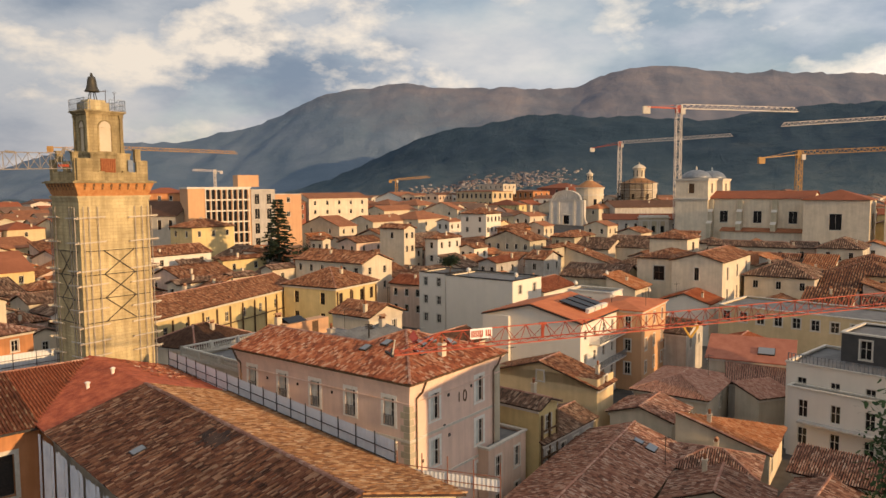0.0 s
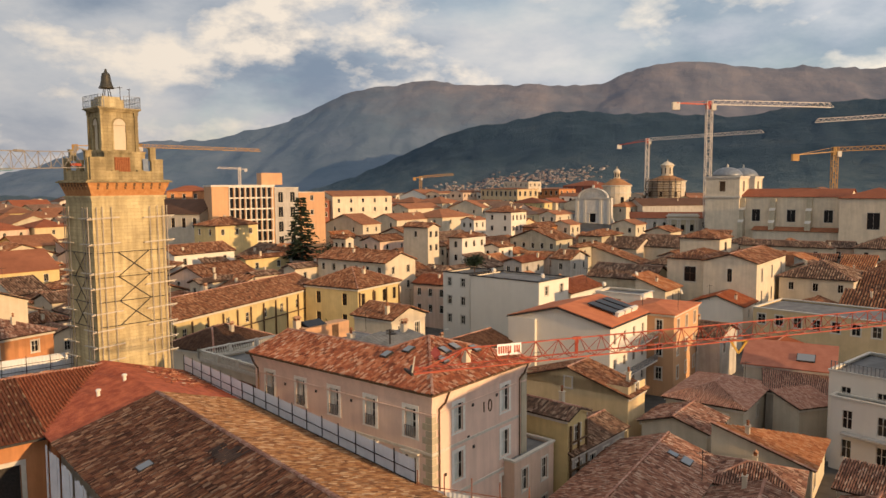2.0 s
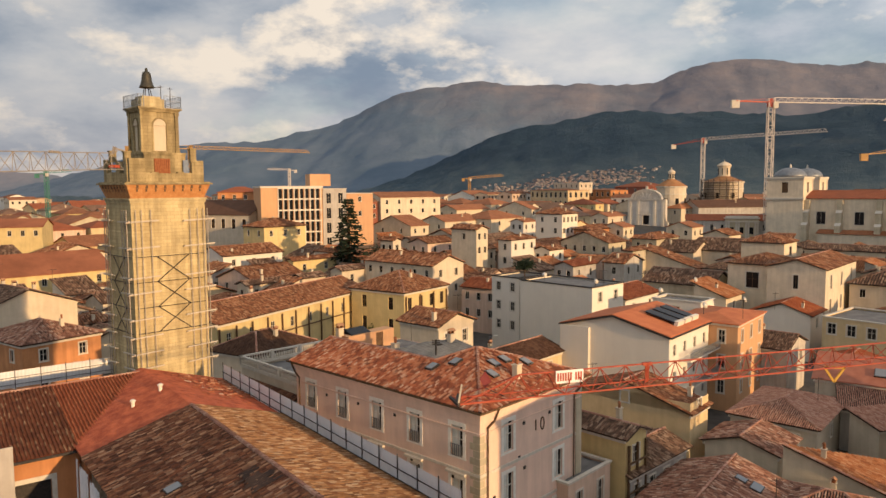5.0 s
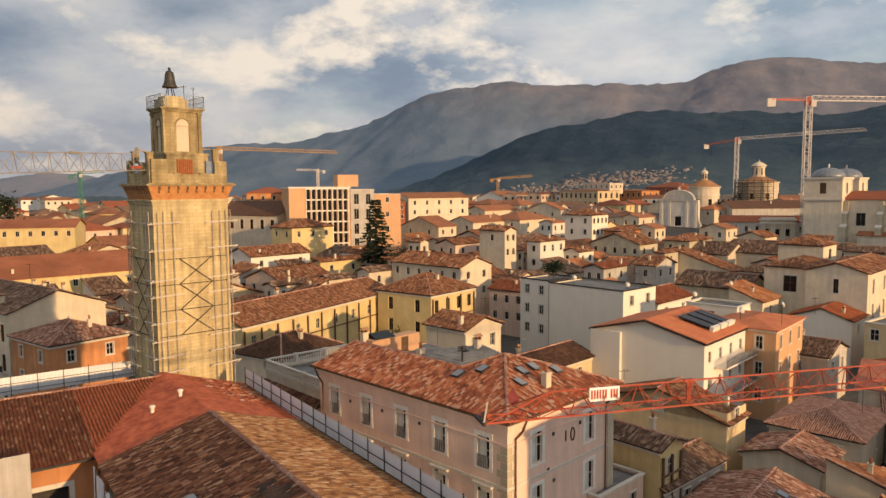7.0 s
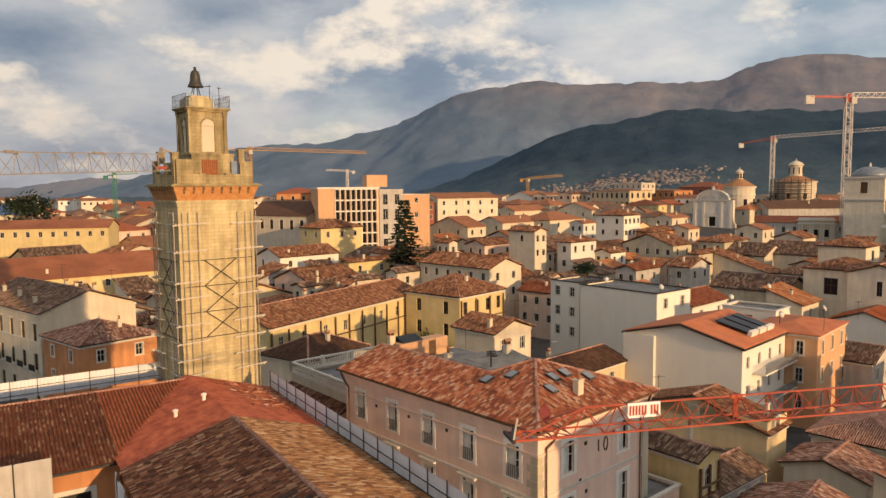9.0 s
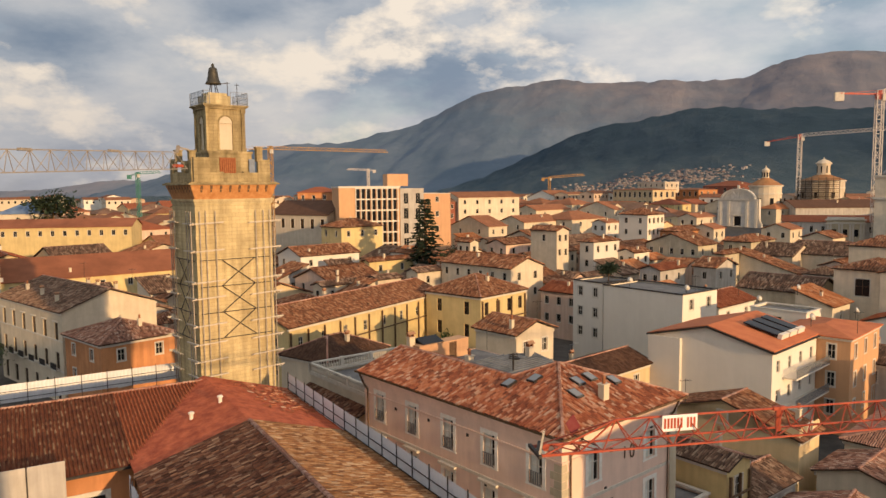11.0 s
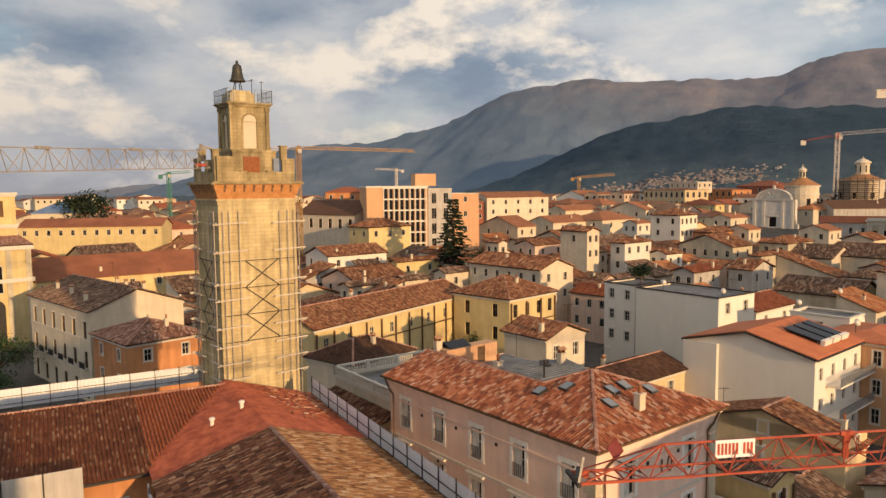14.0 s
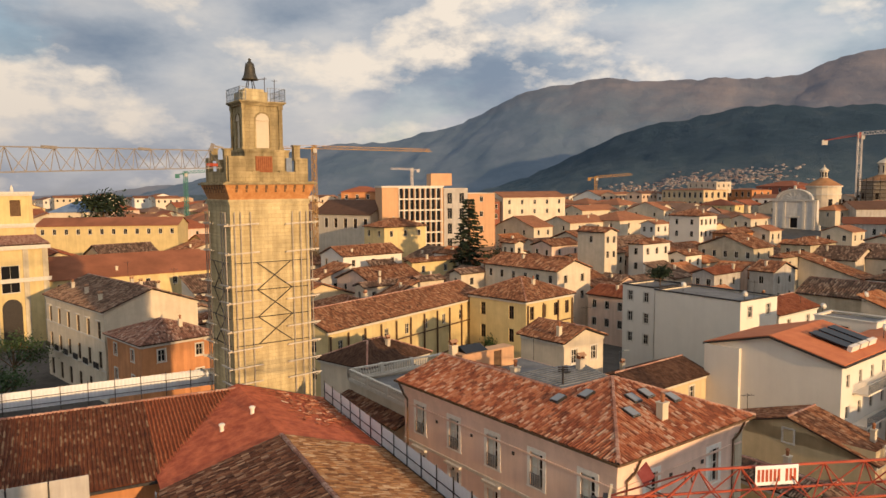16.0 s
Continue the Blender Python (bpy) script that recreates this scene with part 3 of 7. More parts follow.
def chimney(parent, x, y, z, tall=1.1, cap=1, w=0.5):
    st = Shape()
    st.box(-w / 2, -w * 0.4, -0.6, w / 2, w * 0.4, tall)
    st.box(-w / 2 - 0.06, -w * 0.4 - 0.06, tall, w / 2 + 0.06, w * 0.4 + 0.06, tall + 0.1)
    if math.hypot(*parent.matrix_world.translation.xy) > 150:
        ob = part("chimney", st, WALL["cream"], parent)
        ob.matrix_local = pose(x, y, z)
        return ob
    ob = part("chimney", st, WALL["cream"], parent)
    ob.matrix_local = pose(x, y, z)
    hat = Shape()
    if cap:
        for sx in (-1, 1):
            hat.box(sx * w * 0.36 - 0.06, -w * 0.3, tall + 0.1, sx * w * 0.36 + 0.06, w * 0.3, tall + 0.34)
        hat.poly([(-w * 0.65, -w * 0.55, tall + 0.34), (w * 0.65, -w * 0.55, tall + 0.34), (w * 0.65, 0, tall + 0.56), (-w * 0.65, 0, tall + 0.56)])
        hat.poly([(w * 0.65, w * 0.55, tall + 0.34), (-w * 0.65, w * 0.55, tall + 0.34), (-w * 0.65, 0, tall + 0.56), (w * 0.65, 0, tall + 0.56)])
    else:
        hat.tube([(0.13, tall + 0.1), (0.13, tall + 0.5), (0.2, tall + 0.52), (0.05, tall + 0.68)], 8)
    part("chimney_cap", hat, TILE["brown"], ob)
    return ob


def taken(px, py, pad):
    for x, y, ang, a, b, extra in TAKEN:
        k, e = radians(ang), pad + extra
        u = (px - x) * math.cos(k) + (py - y) * math.sin(k)
        v = -(px - x) * math.sin(k) + (py - y) * math.cos(k)
        if -e < u < a + e and -e < v < b + e:
            return True
    return False


def fill_town(pitch=18.0):
    """Closely packed houses on the street grid wherever nothing else stands."""
    rng = random.Random(7)
    k = radians(54)
    c, s = math.cos(k), math.sin(k)
    for i in range(-36, 40):
        for j in range(-36, 40):
            x = (i * c - j * s) * pitch + rng.uniform(-1.5, 1.5)
            y = 200 + (i * s + j * c) * pitch + rng.uniform(-1.5, 1.5)
            a, b, rise = rng.uniform(12.5, 17.4), rng.uniform(12.5, 17.4), rng.uniform(-2.6, 0.0)
            wall = rng.choice(("cream", "cream", "cream", "cream", "grey", "pink", "yellow", "ochre", "stone"))
            roof, tile = rng.choice(("gx", "gx", "gy", "hip", "hip")), rng.choice(("brown", "brown", "old", "brown", "red"))
            turn, nl, nr = 54 + rng.randint(-6, 6), rng.randint(1, 2), rng.randint(1, 3)
            d, az = math.hypot(x, y), math.degrees(math.atan2(x, y))
            if not -52 < az < 37 or d > 400 or y < 118 or (az < -30 and d < 150):
                continue
            if any(taken(x + (u * c * a - v * s * b), y + (u * s * a + v * c * b), 0.2) for u in (0, 0.5, 1) for v in (0, 0.5, 1)):
                continue
            eave = float(np.interp(d, [118, 140, 160, 200, 250, 300, 400], [7.5, 9.5, 11.0, 13.0, 16.0, 19.0, 23.0])) + rise
            z0 = float(ground_z(np.array(x), np.array(y))) - 1.5
            look_of = {"brown": "brown", "old": "weathered", "red": "red"}[tile], {"gx": "gabled", "gy": "gabled", "hip": "hipped"}[roof]
            house(x, y, z0, turn, a, b, eave - z0, wall, roof, tile, f"{wall} plastered old-town house with a {look_of[0]} {look_of[1]} roof", (nl, 1), (nr, 2))


def fill_gaps(pitch=8.5):
    """Small low houses in the courts that are left over."""
    rng = random.Random(19)
    k = radians(54)
    c, s = math.cos(k), math.sin(k)
    for i in range(-24, 26):
        for j in range(-24, 26):
            x, y = (i * c - j * s) * pitch, 170 + (i * s + j * c) * pitch
            a, b, rise = rng.uniform(6.5, 8.2), rng.uniform(6.5, 8.2), rng.uniform(-3.0, -0.8)
            wall, tile, roof = rng.choice(("cream", "cream", "white", "pink", "grey")), rng.choice(("old", "brown", "brown", "sunny")), rng.choice(("gx", "gy", "sx", "sy", "hip"))
            d, az = math.hypot(x, y), math.degrees(math.atan2(x, y))
            if not -34 < az < 34 or d > 235 or y < 112 or (az > 4 and d < 140):
                continue
            if any(taken(x + (u * c * a - v * s * b), y + (u * s * a + v * c * b), -0.4) for u in (0, 0.5, 1) for v in (0, 0.5, 1)):
                continue
            eave = float(np.interp(d, [112, 140, 160, 200, 235], [7.5, 9.0, 10.5, 12.5, 14.5])) + rise
            z0 = float(ground_z(np.array(x), np.array(y))) - 1.5
            kind = {"sx": "lean-to", "sy": "lean-to", "gx": "gabled", "gy": "gabled", "hip": "hipped"}[roof]
            house(x, y, z0, 54 + rng.randint(-3, 3), a, b, eave - z0, wall, roof, tile, f"small {wall} house under a {kind} tiled roof", (1, 1), (1, 1), chimneys=rng.choice((0, 1)))


# ---- ground and mountains ----
def step(a, b, x):
    t = np.clip((x - a) / (b - a), 0, 1)
    return t * t * (3 - 2 * t)


def ground_z(x, y):
    d = y + 0.12 * np.abs(x)
    town = 8 * step(150, 260, d) + 10 * step(250, 420, d)
    return town * (1 - step(420, 800, y)) - 45 * step(420, 1300, y)


def sheet(name, X, Y, Z, mat, label, category):
    r, c = X.shape
    v = np.stack([X, Y, Z], -1).reshape(-1, 3)
    i = np.arange(r * c).reshape(r, c)
    f = np.stack([i[:-1, :-1], i[:-1, 1:], i[1:, 1:], i[1:, :-1]], -1).reshape(-1, 4)
    me = bpy.data.meshes.new(name)
    me.from_pydata(v.tolist(), [], f.tolist())
    me.materials.append(mat)
    me.polygons.foreach_set("use_smooth", [True] * len(me.polygons))
    return tagged(new(name, me), label, category, "", "structure")


PAVING = mottled("street_stone", (0.055, 0.05, 0.045), (0.10, 0.09, 0.08), 0.4)
VALLEY = mottled("valley_fields", (0.05, 0.065, 0.04), (0.10, 0.10, 0.06), 0.006)
gx = np.concatenate([np.linspace(-4900, -300, 24), np.linspace(-280, 280, 57), np.linspace(300, 4900, 24)])
gy = np.concatenate([np.linspace(-1500, -60, 8), np.linspace(-40, 460, 51), np.linspace(480, 4900, 40)])
GX, GY = np.meshgrid(gx, gy)
sheet("ground", GX, GY, ground_z(GX, GY), PAVING, "grey stone-paved streets and ground under the old town", "ground")


def rough(x, y, s, octaves=5):
    return np.array([noise.fractal((a / s, b / s, 0.0), 0.9, 2.1, octaves) for a, b in zip(x.ravel(), y.ravel())]).reshape(x.shape)


def bell(x, c, w):
    return np.exp(-(((x - c) / w) ** 2))


def slope_z(X, Y, y_ridge, y_foot, profile, crag):
    """Height of a mountain side over plan points."""
    T = (Y - y_foot) / (y_ridge - y_foot)
    P = np.clip(T, 0, 1)
    shape = np.where(T > 0, P ** 1.25, T * 0.3)
    n = rough(X, Y * 0.8, 420)
    gully = np.abs(rough(X + 300, Y * 0.35, 190, 4))
    return -48 + (profile(X * y_ridge / Y) + 48) * shape + crag * shape * (1.25 - P) * (n * 0.6 - gully * 0.55) + 10 * rough(X, Y, 60, 3) * P


def hillside(name, y_ridge, y_foot, profile, x0, x1, cols, rows, crag, mat, label):
    U, T = np.meshgrid(np.linspace(x0, x1, cols), np.linspace(-0.25, 1, rows))
    Y = y_foot + (y_ridge - y_foot) * T
    X = U * Y / y_ridge
    return sheet(name, X, Y, slope_z(X, Y, y_ridge, y_foot, profile, crag), mat, label, "mountain")


# Base colours are blued for distance haze, most to the left and low.
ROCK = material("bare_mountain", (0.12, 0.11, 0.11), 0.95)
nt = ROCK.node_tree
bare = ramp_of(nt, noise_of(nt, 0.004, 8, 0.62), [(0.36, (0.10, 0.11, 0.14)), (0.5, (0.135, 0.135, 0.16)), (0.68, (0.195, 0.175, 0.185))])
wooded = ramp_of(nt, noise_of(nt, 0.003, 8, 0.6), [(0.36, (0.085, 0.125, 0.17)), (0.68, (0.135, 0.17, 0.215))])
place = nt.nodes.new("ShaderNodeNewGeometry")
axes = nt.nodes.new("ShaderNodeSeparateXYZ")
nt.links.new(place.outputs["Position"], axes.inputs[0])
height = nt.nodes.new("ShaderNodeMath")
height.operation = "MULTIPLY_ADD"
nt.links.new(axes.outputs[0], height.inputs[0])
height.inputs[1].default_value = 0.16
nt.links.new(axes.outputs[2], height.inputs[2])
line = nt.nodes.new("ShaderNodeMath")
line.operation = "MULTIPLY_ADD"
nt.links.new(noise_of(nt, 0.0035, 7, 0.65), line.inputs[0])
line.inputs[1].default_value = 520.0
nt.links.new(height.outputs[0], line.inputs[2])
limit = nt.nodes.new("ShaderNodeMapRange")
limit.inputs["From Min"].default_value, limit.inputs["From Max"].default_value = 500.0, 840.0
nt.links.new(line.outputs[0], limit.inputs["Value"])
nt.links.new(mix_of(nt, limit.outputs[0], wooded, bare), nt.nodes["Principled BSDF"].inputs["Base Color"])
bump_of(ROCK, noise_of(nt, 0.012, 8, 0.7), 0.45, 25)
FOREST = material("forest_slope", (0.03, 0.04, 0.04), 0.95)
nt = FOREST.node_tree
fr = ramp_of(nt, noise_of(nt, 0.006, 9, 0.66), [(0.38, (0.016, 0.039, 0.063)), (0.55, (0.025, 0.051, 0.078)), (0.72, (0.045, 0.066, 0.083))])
# Paler blue near the foot is haze put into the colour.
foot_haze = ramp_of(nt, noise_of(nt, 0.012, 7, 0.7), [(0.4, (0.05, 0.085, 0.11)), (0.6, (0.085, 0.115, 0.13))])
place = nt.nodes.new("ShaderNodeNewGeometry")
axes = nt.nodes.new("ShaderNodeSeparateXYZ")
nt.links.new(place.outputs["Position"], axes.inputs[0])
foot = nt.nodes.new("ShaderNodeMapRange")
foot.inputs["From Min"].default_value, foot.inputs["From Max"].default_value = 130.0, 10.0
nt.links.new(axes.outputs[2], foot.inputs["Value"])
nt.links.new(mix_of(nt, foot.outputs[0], fr, foot_haze), nt.nodes["Principled BSDF"].inputs["Base Color"])
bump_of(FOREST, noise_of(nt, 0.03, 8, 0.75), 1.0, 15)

far_ridge = lambda x: (300 * step(-3300, -1700, x) + 75 * step(-1500, -1000, x) + 200 * step(-1120, -520, x) + 28 * bell(x, -200, 150)
                       + 105 * step(640, 1060, x) + 15 * bell(x, 1250, 150) - 30 * step(1350, 1700, x))
near_ridge = lambda x: 250 * step(-700, 130, x) + 42 * step(60, 420, x) - 20 * bell(x, 854, 200) + 30 * step(950, 1400, x) + 25 * step(1350, 1700, x)
plain_hills = lambda x: 95 + 55 * bell(x, -3450, 420) + 40 * bell(x, -4700, 600) + 45 * bell(x, -5900, 500)
# Hill colour has bluish haze mixed in.
FARHILL = mottled("far_hazed_hills", (0.11, 0.145, 0.19), (0.20, 0.195, 0.22), 0.003)
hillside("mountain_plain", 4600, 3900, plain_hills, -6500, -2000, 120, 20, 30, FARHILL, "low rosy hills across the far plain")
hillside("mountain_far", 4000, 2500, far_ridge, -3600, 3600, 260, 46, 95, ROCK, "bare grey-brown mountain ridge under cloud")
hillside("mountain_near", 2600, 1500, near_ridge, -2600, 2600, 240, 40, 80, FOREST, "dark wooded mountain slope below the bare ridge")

# ---- palazzo wings next to the bell tower ----
house(-35.5, 54.3, 0, -47, 12.7, 12.8, 14.3, wall="orange", tile="redlay", wl=(0, 0), wr=(0, 0), slope=0.30, chimneys=0, near=False,
      label="palazzo wing under a smooth red roof beside the tower", name="palazzo_wing", category="building")
# Two clays on one roof: sunlit slope painted paler, shaded slope darker.
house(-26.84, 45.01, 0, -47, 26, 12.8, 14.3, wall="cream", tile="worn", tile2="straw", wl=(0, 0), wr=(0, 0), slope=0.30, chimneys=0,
      label="palazzo wing under a broad roof of weathered tiles", name="palazzo_wing", category="building")

# ---- pink palazzo ----
# The roof rises to one peak; behind it the long slope is cut low, with a terrace at the back.
peak, cut, end = (7.1, 6.3, 17.45), (4.15, 8.3, 16.55), (4.15, 22.4, 16.55)
corner, right = (-0.6, -0.6, 15.1), (13.8, -0.6, 15.1)
pk_form = ([[(-0.6, 22.4, 15.1), corner, peak, cut, end], [corner, right, peak], [right, (13.8, 13.5, 15.1), peak],
            [(8.5, 8.3, 15.12), (8.5, 22.4, 15.12), end, cut]],
           [(peak, corner), (peak, right), (cut, end), (peak, cut)])
pk = house(-3.1, 54.0, 0, 52.5, 13.2, 22.2, 15.1, form=pk_form, rows=0.235, wall="salmon", roof="hip", tile="mixed", wl=(5, 3), wr=(2, 3), over=0.6, slope=0.33,
           size=(1.15, 2.3), storey=4.0, first=1.55, style="french", chimneys=0, label="pink plastered palazzo with pale window surrounds and hipped roof", name="palazzo", category="building")
sh = Shape()
for k, (z, o) in enumerate(((14.1, 0.1), (14.45, 0.22), (14.75, 0.36))):
    for x0, y0, x1, y1 in ((-o, -o, 13.2 + o, 0.0), (-o, 0.0, 0.0, 22.2)):
        sh.box(x0, y0, z, x1, y1, z + 0.3)
part("eaves_moulding", sh, WALL["salmon"], pk)
for z in (6.1, 10.15):
    sh = Shape()
    sh.box(-0.07, -0.07, z, 13.2, 0, z + 0.22)
    sh.box(-0.07, 0, z, 0, 22.2, z + 0.22)
    part("string_course", sh, FRAME, pk)
quoins = []
for long_ in (0.95, 0.62):
    qn = Shape()
    qn.box(-0.03, 0.0, 0.02, 0.0, long_, 0.53)
    qn.box(-0.03, -0.03, 0.02, long_ * 0.8, 0.0, 0.53)
    quoins.append(qn.mesh("quoin", [WALL["stone"]]))
for k in range(24):
    part("quoin", quoins[k % 2], None, pk).matrix_local = pose(0, 0, 0.55 * k)
qn = Shape()
qn.box(12.4, -0.08, 0, 13.25, 0.0, 14.1)
part("corner_strip", qn, WALL["stone"], pk, "pale corner strip")
sh = Shape()
sh.box(-0.09, -0.09, 13.28, 13.2, 0, 13.4)
sh.box(-0.09, 0, 13.28, 0, 22.2, 13.4)
part("frieze_moulding", sh, WALL["salmon"], pk)
sh = Shape()
sh.bar((6.7, -0.06, 12.0), (6.7, -0.06, 12.85), 0.035)
part("wall_anchor", sh, WOOD, pk, "dark iron wall anchor")
sh = Shape()
rim_ = lambda w, g, d: (7.6 + 0.24 * g * math.cos(w), d, 12.35 + 0.5 * g * math.sin(w))
for k in range(16):
    a, b = 2 * math.pi * k / 16, 2 * math.pi * ((k + 1) % 16) / 16
    sh.poly([rim_(a, 0.88, -0.08), rim_(b, 0.88, -0.08), rim_(b, 1.08, -0.08), rim_(a, 1.08, -0.08)])
    sh.poly([rim_(a, 1.08, -0.08), rim_(b, 1.08, -0.08), rim_(b, 1.08, 0.0), rim_(a, 1.08, 0.0)])
    sh.poly([rim_(a, 0.88, 0.0), rim_(b, 0.88, 0.0), rim_(b, 0.88, -0.08), rim_(a, 0.88, -0.08)])
part("wall_anchor", sh, WOOD, pk, "oval iron wall anchor")
for x, z in ((5.2, 12.95), (8.6, 13.0), (4.6, 10.4), (5.3, 9.4), (1.6, 8.2)):
    sh = Shape()
    sh.box(x - 0.13, -0.05, z - 0.13, x + 0.13, 0.0, z + 0.13)
    part("tie_plate", sh, IRON, pk, "small dark tie plate")
for y, z in ((2.6, 9.6), (7.0, 9.75), (8.9, 12.9), (13.4, 12.9), (17.7, 12.8), (15.6, 9.7)):
    sh = Shape()
    sh.box(-0.05, y - 0.12, z - 0.12, 0.0, y + 0.12, z + 0.12)
    part("tie_plate", sh, IRON, pk, "small dark tie plate")
for i in range(5):
    y = 22.2 * (i + 0.5) / 5
    sh = Shape()
    sh.box(-0.3, y - 0.95, 9.95, 0, y + 0.95, 10.12)
    part("window_hood", sh, FRAME, pk)
    for z in (11.27,):
        ra = Shape()
        ra.plate([0, 0.05] + [0.05 + 0.1 * k for k in range(1, 11)] + [1.15], [0, 0.05, 0.85, 0.9], -0.02, 0.0, lambda a, b: b != 1 or a % 2 == 0)
        part("window_rail", ra, ZINC, pk).matrix_local = pose(-0.05, y + 0.575, z, 0, 0, -90)
for x, y in ((0.75, -0.14), (12.0, -0.14), (-0.14, 21.6)):
    sh = Shape()
    sh.tube([(0.06, 0), (0.06, 13.75)], 8, x, y)
    ox, oy = (0.75, -0.45) if y < 0 else (-0.45, 0.6)
    sh.bar((x, y, 13.7), (x + ox, y, 14.05) if y < 0 else (x, y + oy, 14.05), 0.055)
    sh.bar((x + ox, y, 14.05) if y < 0 else (x, y + oy, 14.05), (x + ox, y + oy, 15.1) if y < 0 else (x + ox, y + oy, 15.1), 0.055)
    part("downpipe", sh, WOOD, pk, "brown metal downpipe")
gut = Shape()
gut.bar((-0.62, -0.62, 15.12), (13.8, -0.62, 15.12), 0.07)
gut.bar((-0.62, -0.62, 15.12), (-0.62, 22.8, 15.12), 0.07)
part("gutter", gut, WOOD, pk, "brown metal gutter")
sh = Shape()
sh.poly([(8.5, 22.2, 15.1), (0.0, 22.2, 15.1), (4.15, 22.2, 16.55)])
part("gable", sh, WALL["salmon"], pk)
sh = Shape()
sh.box(8.2, 8.0, 14.8, 13.15, 22.15, 15.04)
part("terrace", sh, GRAVEL, pk, "grey terrace behind the roof")
# Ribbed zinc roof let in behind the peak.
outline = [(4.2, 8.35), (7.0, 6.4), (7.7, 9.2), (6.8, 11.0), (4.2, 13.3)]
lid = lambda x, y, up=0.0: (x, y, 16.85 + 0.26 * (x - 4.2) + up)
zr = Shape()
zr.poly([lid(x, y) for x, y in outline])
for (xa, ya), (xb, yb) in zip(outline, outline[1:] + outline[:1]):
    zr.poly([lid(xa, ya), (xa, ya, 15.2), (xb, yb, 15.2), lid(xb, yb)])
metal = part("metal_roof", zr, ZINC, pk, "grey ribbed metal roof patch")
within = lambda x, y: all((xb - xa) * (y - ya) > (yb - ya) * (x - xa) for (xa, ya), (xb, yb) in zip(outline, outline[1:] + outline[:1]))
for i in range(11):
    x, y = 4.24, 8.7 + i * 0.42
    n = 1
    while within(x + 0.081 * (n + 1), y - 0.058 * (n + 1)):
        n += 1
    rib = Shape()
    rib.bar(lid(x, y, 0.03), lid(x + 0.081 * n, y - 0.058 * n, 0.03), 0.05)
    part("rib", rib, ZINC, metal)
# Low roof-terrace room at the far end.
sh = Shape()
sh.wall((5.0, 20.8), (1, 0), 6.0, 15.0, 16.75, [(3.6, 4.5, 15.1, 16.6)], 0.15)
sh.wall((11.0, 20.8), (0, 1), 1.35, 15.0, 16.75)
sh.wall((5.0, 22.15), (0, -1), 1.35, 15.0, 16.75)
sh.wall((11.0, 22.15), (-1, 0), 6.0, 15.0, 16.75)
sh.poly([(5.0, 20.8, 16.75), (11.0, 20.8, 16.75), (11.0, 22.15, 16.75), (5.0, 22.15, 16.75)])
part("terrace_room", sh, WALL["apricot"], pk, "low apricot-coloured terrace room")
sh = Shape()
sh.poly([(8.6, 20.95, 15.05), (9.5, 20.95, 15.05), (9.5, 20.95, 16.6), (8.6, 20.95, 16.6)])
part("terrace_door", sh, WOOD, pk, "brown terrace door")
sh = Shape()
sh.poly([(5.6, 20.9, 16.8), (8.0, 20.9, 16.8), (8.0, 22.1, 17.25), (5.6, 22.1, 17.25)])
sh.poly([(8.0, 20.9, 16.76), (8.0, 22.1, 16.76), (8.0, 22.1, 17.25), (8.0, 20.9, 16.8)])
sh.poly([(5.6, 22.1, 16.76), (5.6, 20.9, 16.76), (5.6, 20.9, 16.8), (5.6, 22.1, 17.25)])
part("solar_heater", sh, GLASS, pk, "dark glass solar heater")
chimney(pk, 6.3, 1.5, 15.9, 1.1, 0, 0.62)
chimney(pk, 7.1, 9.3, 17.5, 0.75, 1, 0.55)
chimney(pk, 4.7, 13.8, 16.4, 0.75, 0, 0.6)
chimney(pk, 4.9, 21.9, 16.4, 1.0, 1, 0.6)
sh = Shape()
sh.bar((4.6, 8.7, 16.8), (4.6, 8.7, 18.3), 0.05)
for dx, dz in ((0.0, 17.9), (0.0, 18.05), (0.0, 18.2)):
    sh.bar((4.35, 8.7 + 0.25, dz), (4.85, 8.7 - 0.25, dz), 0.04)
sh.tube([(0.05, 17.75), (0.32, 17.85), (0.36, 17.9), (0.05, 17.92)], 12, 4.75, 8.55)
part("mast", sh, IRON, pk, "dark aerial mast with a dish")


# ---- tall unseen blocks behind the camera's right shoulder, first two added to cast shade ----
house(39.0, 23.6, 0, 56, 21.6, 12, 19.4, wall="pink", roof="hip", tile="brown", wl=(3, 4), wr=(4, 4), size=(1.1, 2.0), storey=4.2, first=1.5, slope=0.25,
      label="tall unseen pink block added to shade the pink palazzo", name="palazzo", category="building")
house(11.2, -29.7, 0, 54.6, 27, 14, 31.2, wall="cream", roof="flat", tile="brown", wl=(4, 7), wr=(7, 7), storey=4.2, label="tall unseen cream block added to shade the palazzo wing", name="palazzo", category="building")
house(-30.0, -24.0, 0, 50, 30, 16, 13.0, wall="yellow", roof="hip", tile="brown", label="yellow palazzo along the square behind", name="palazzo", category="building")


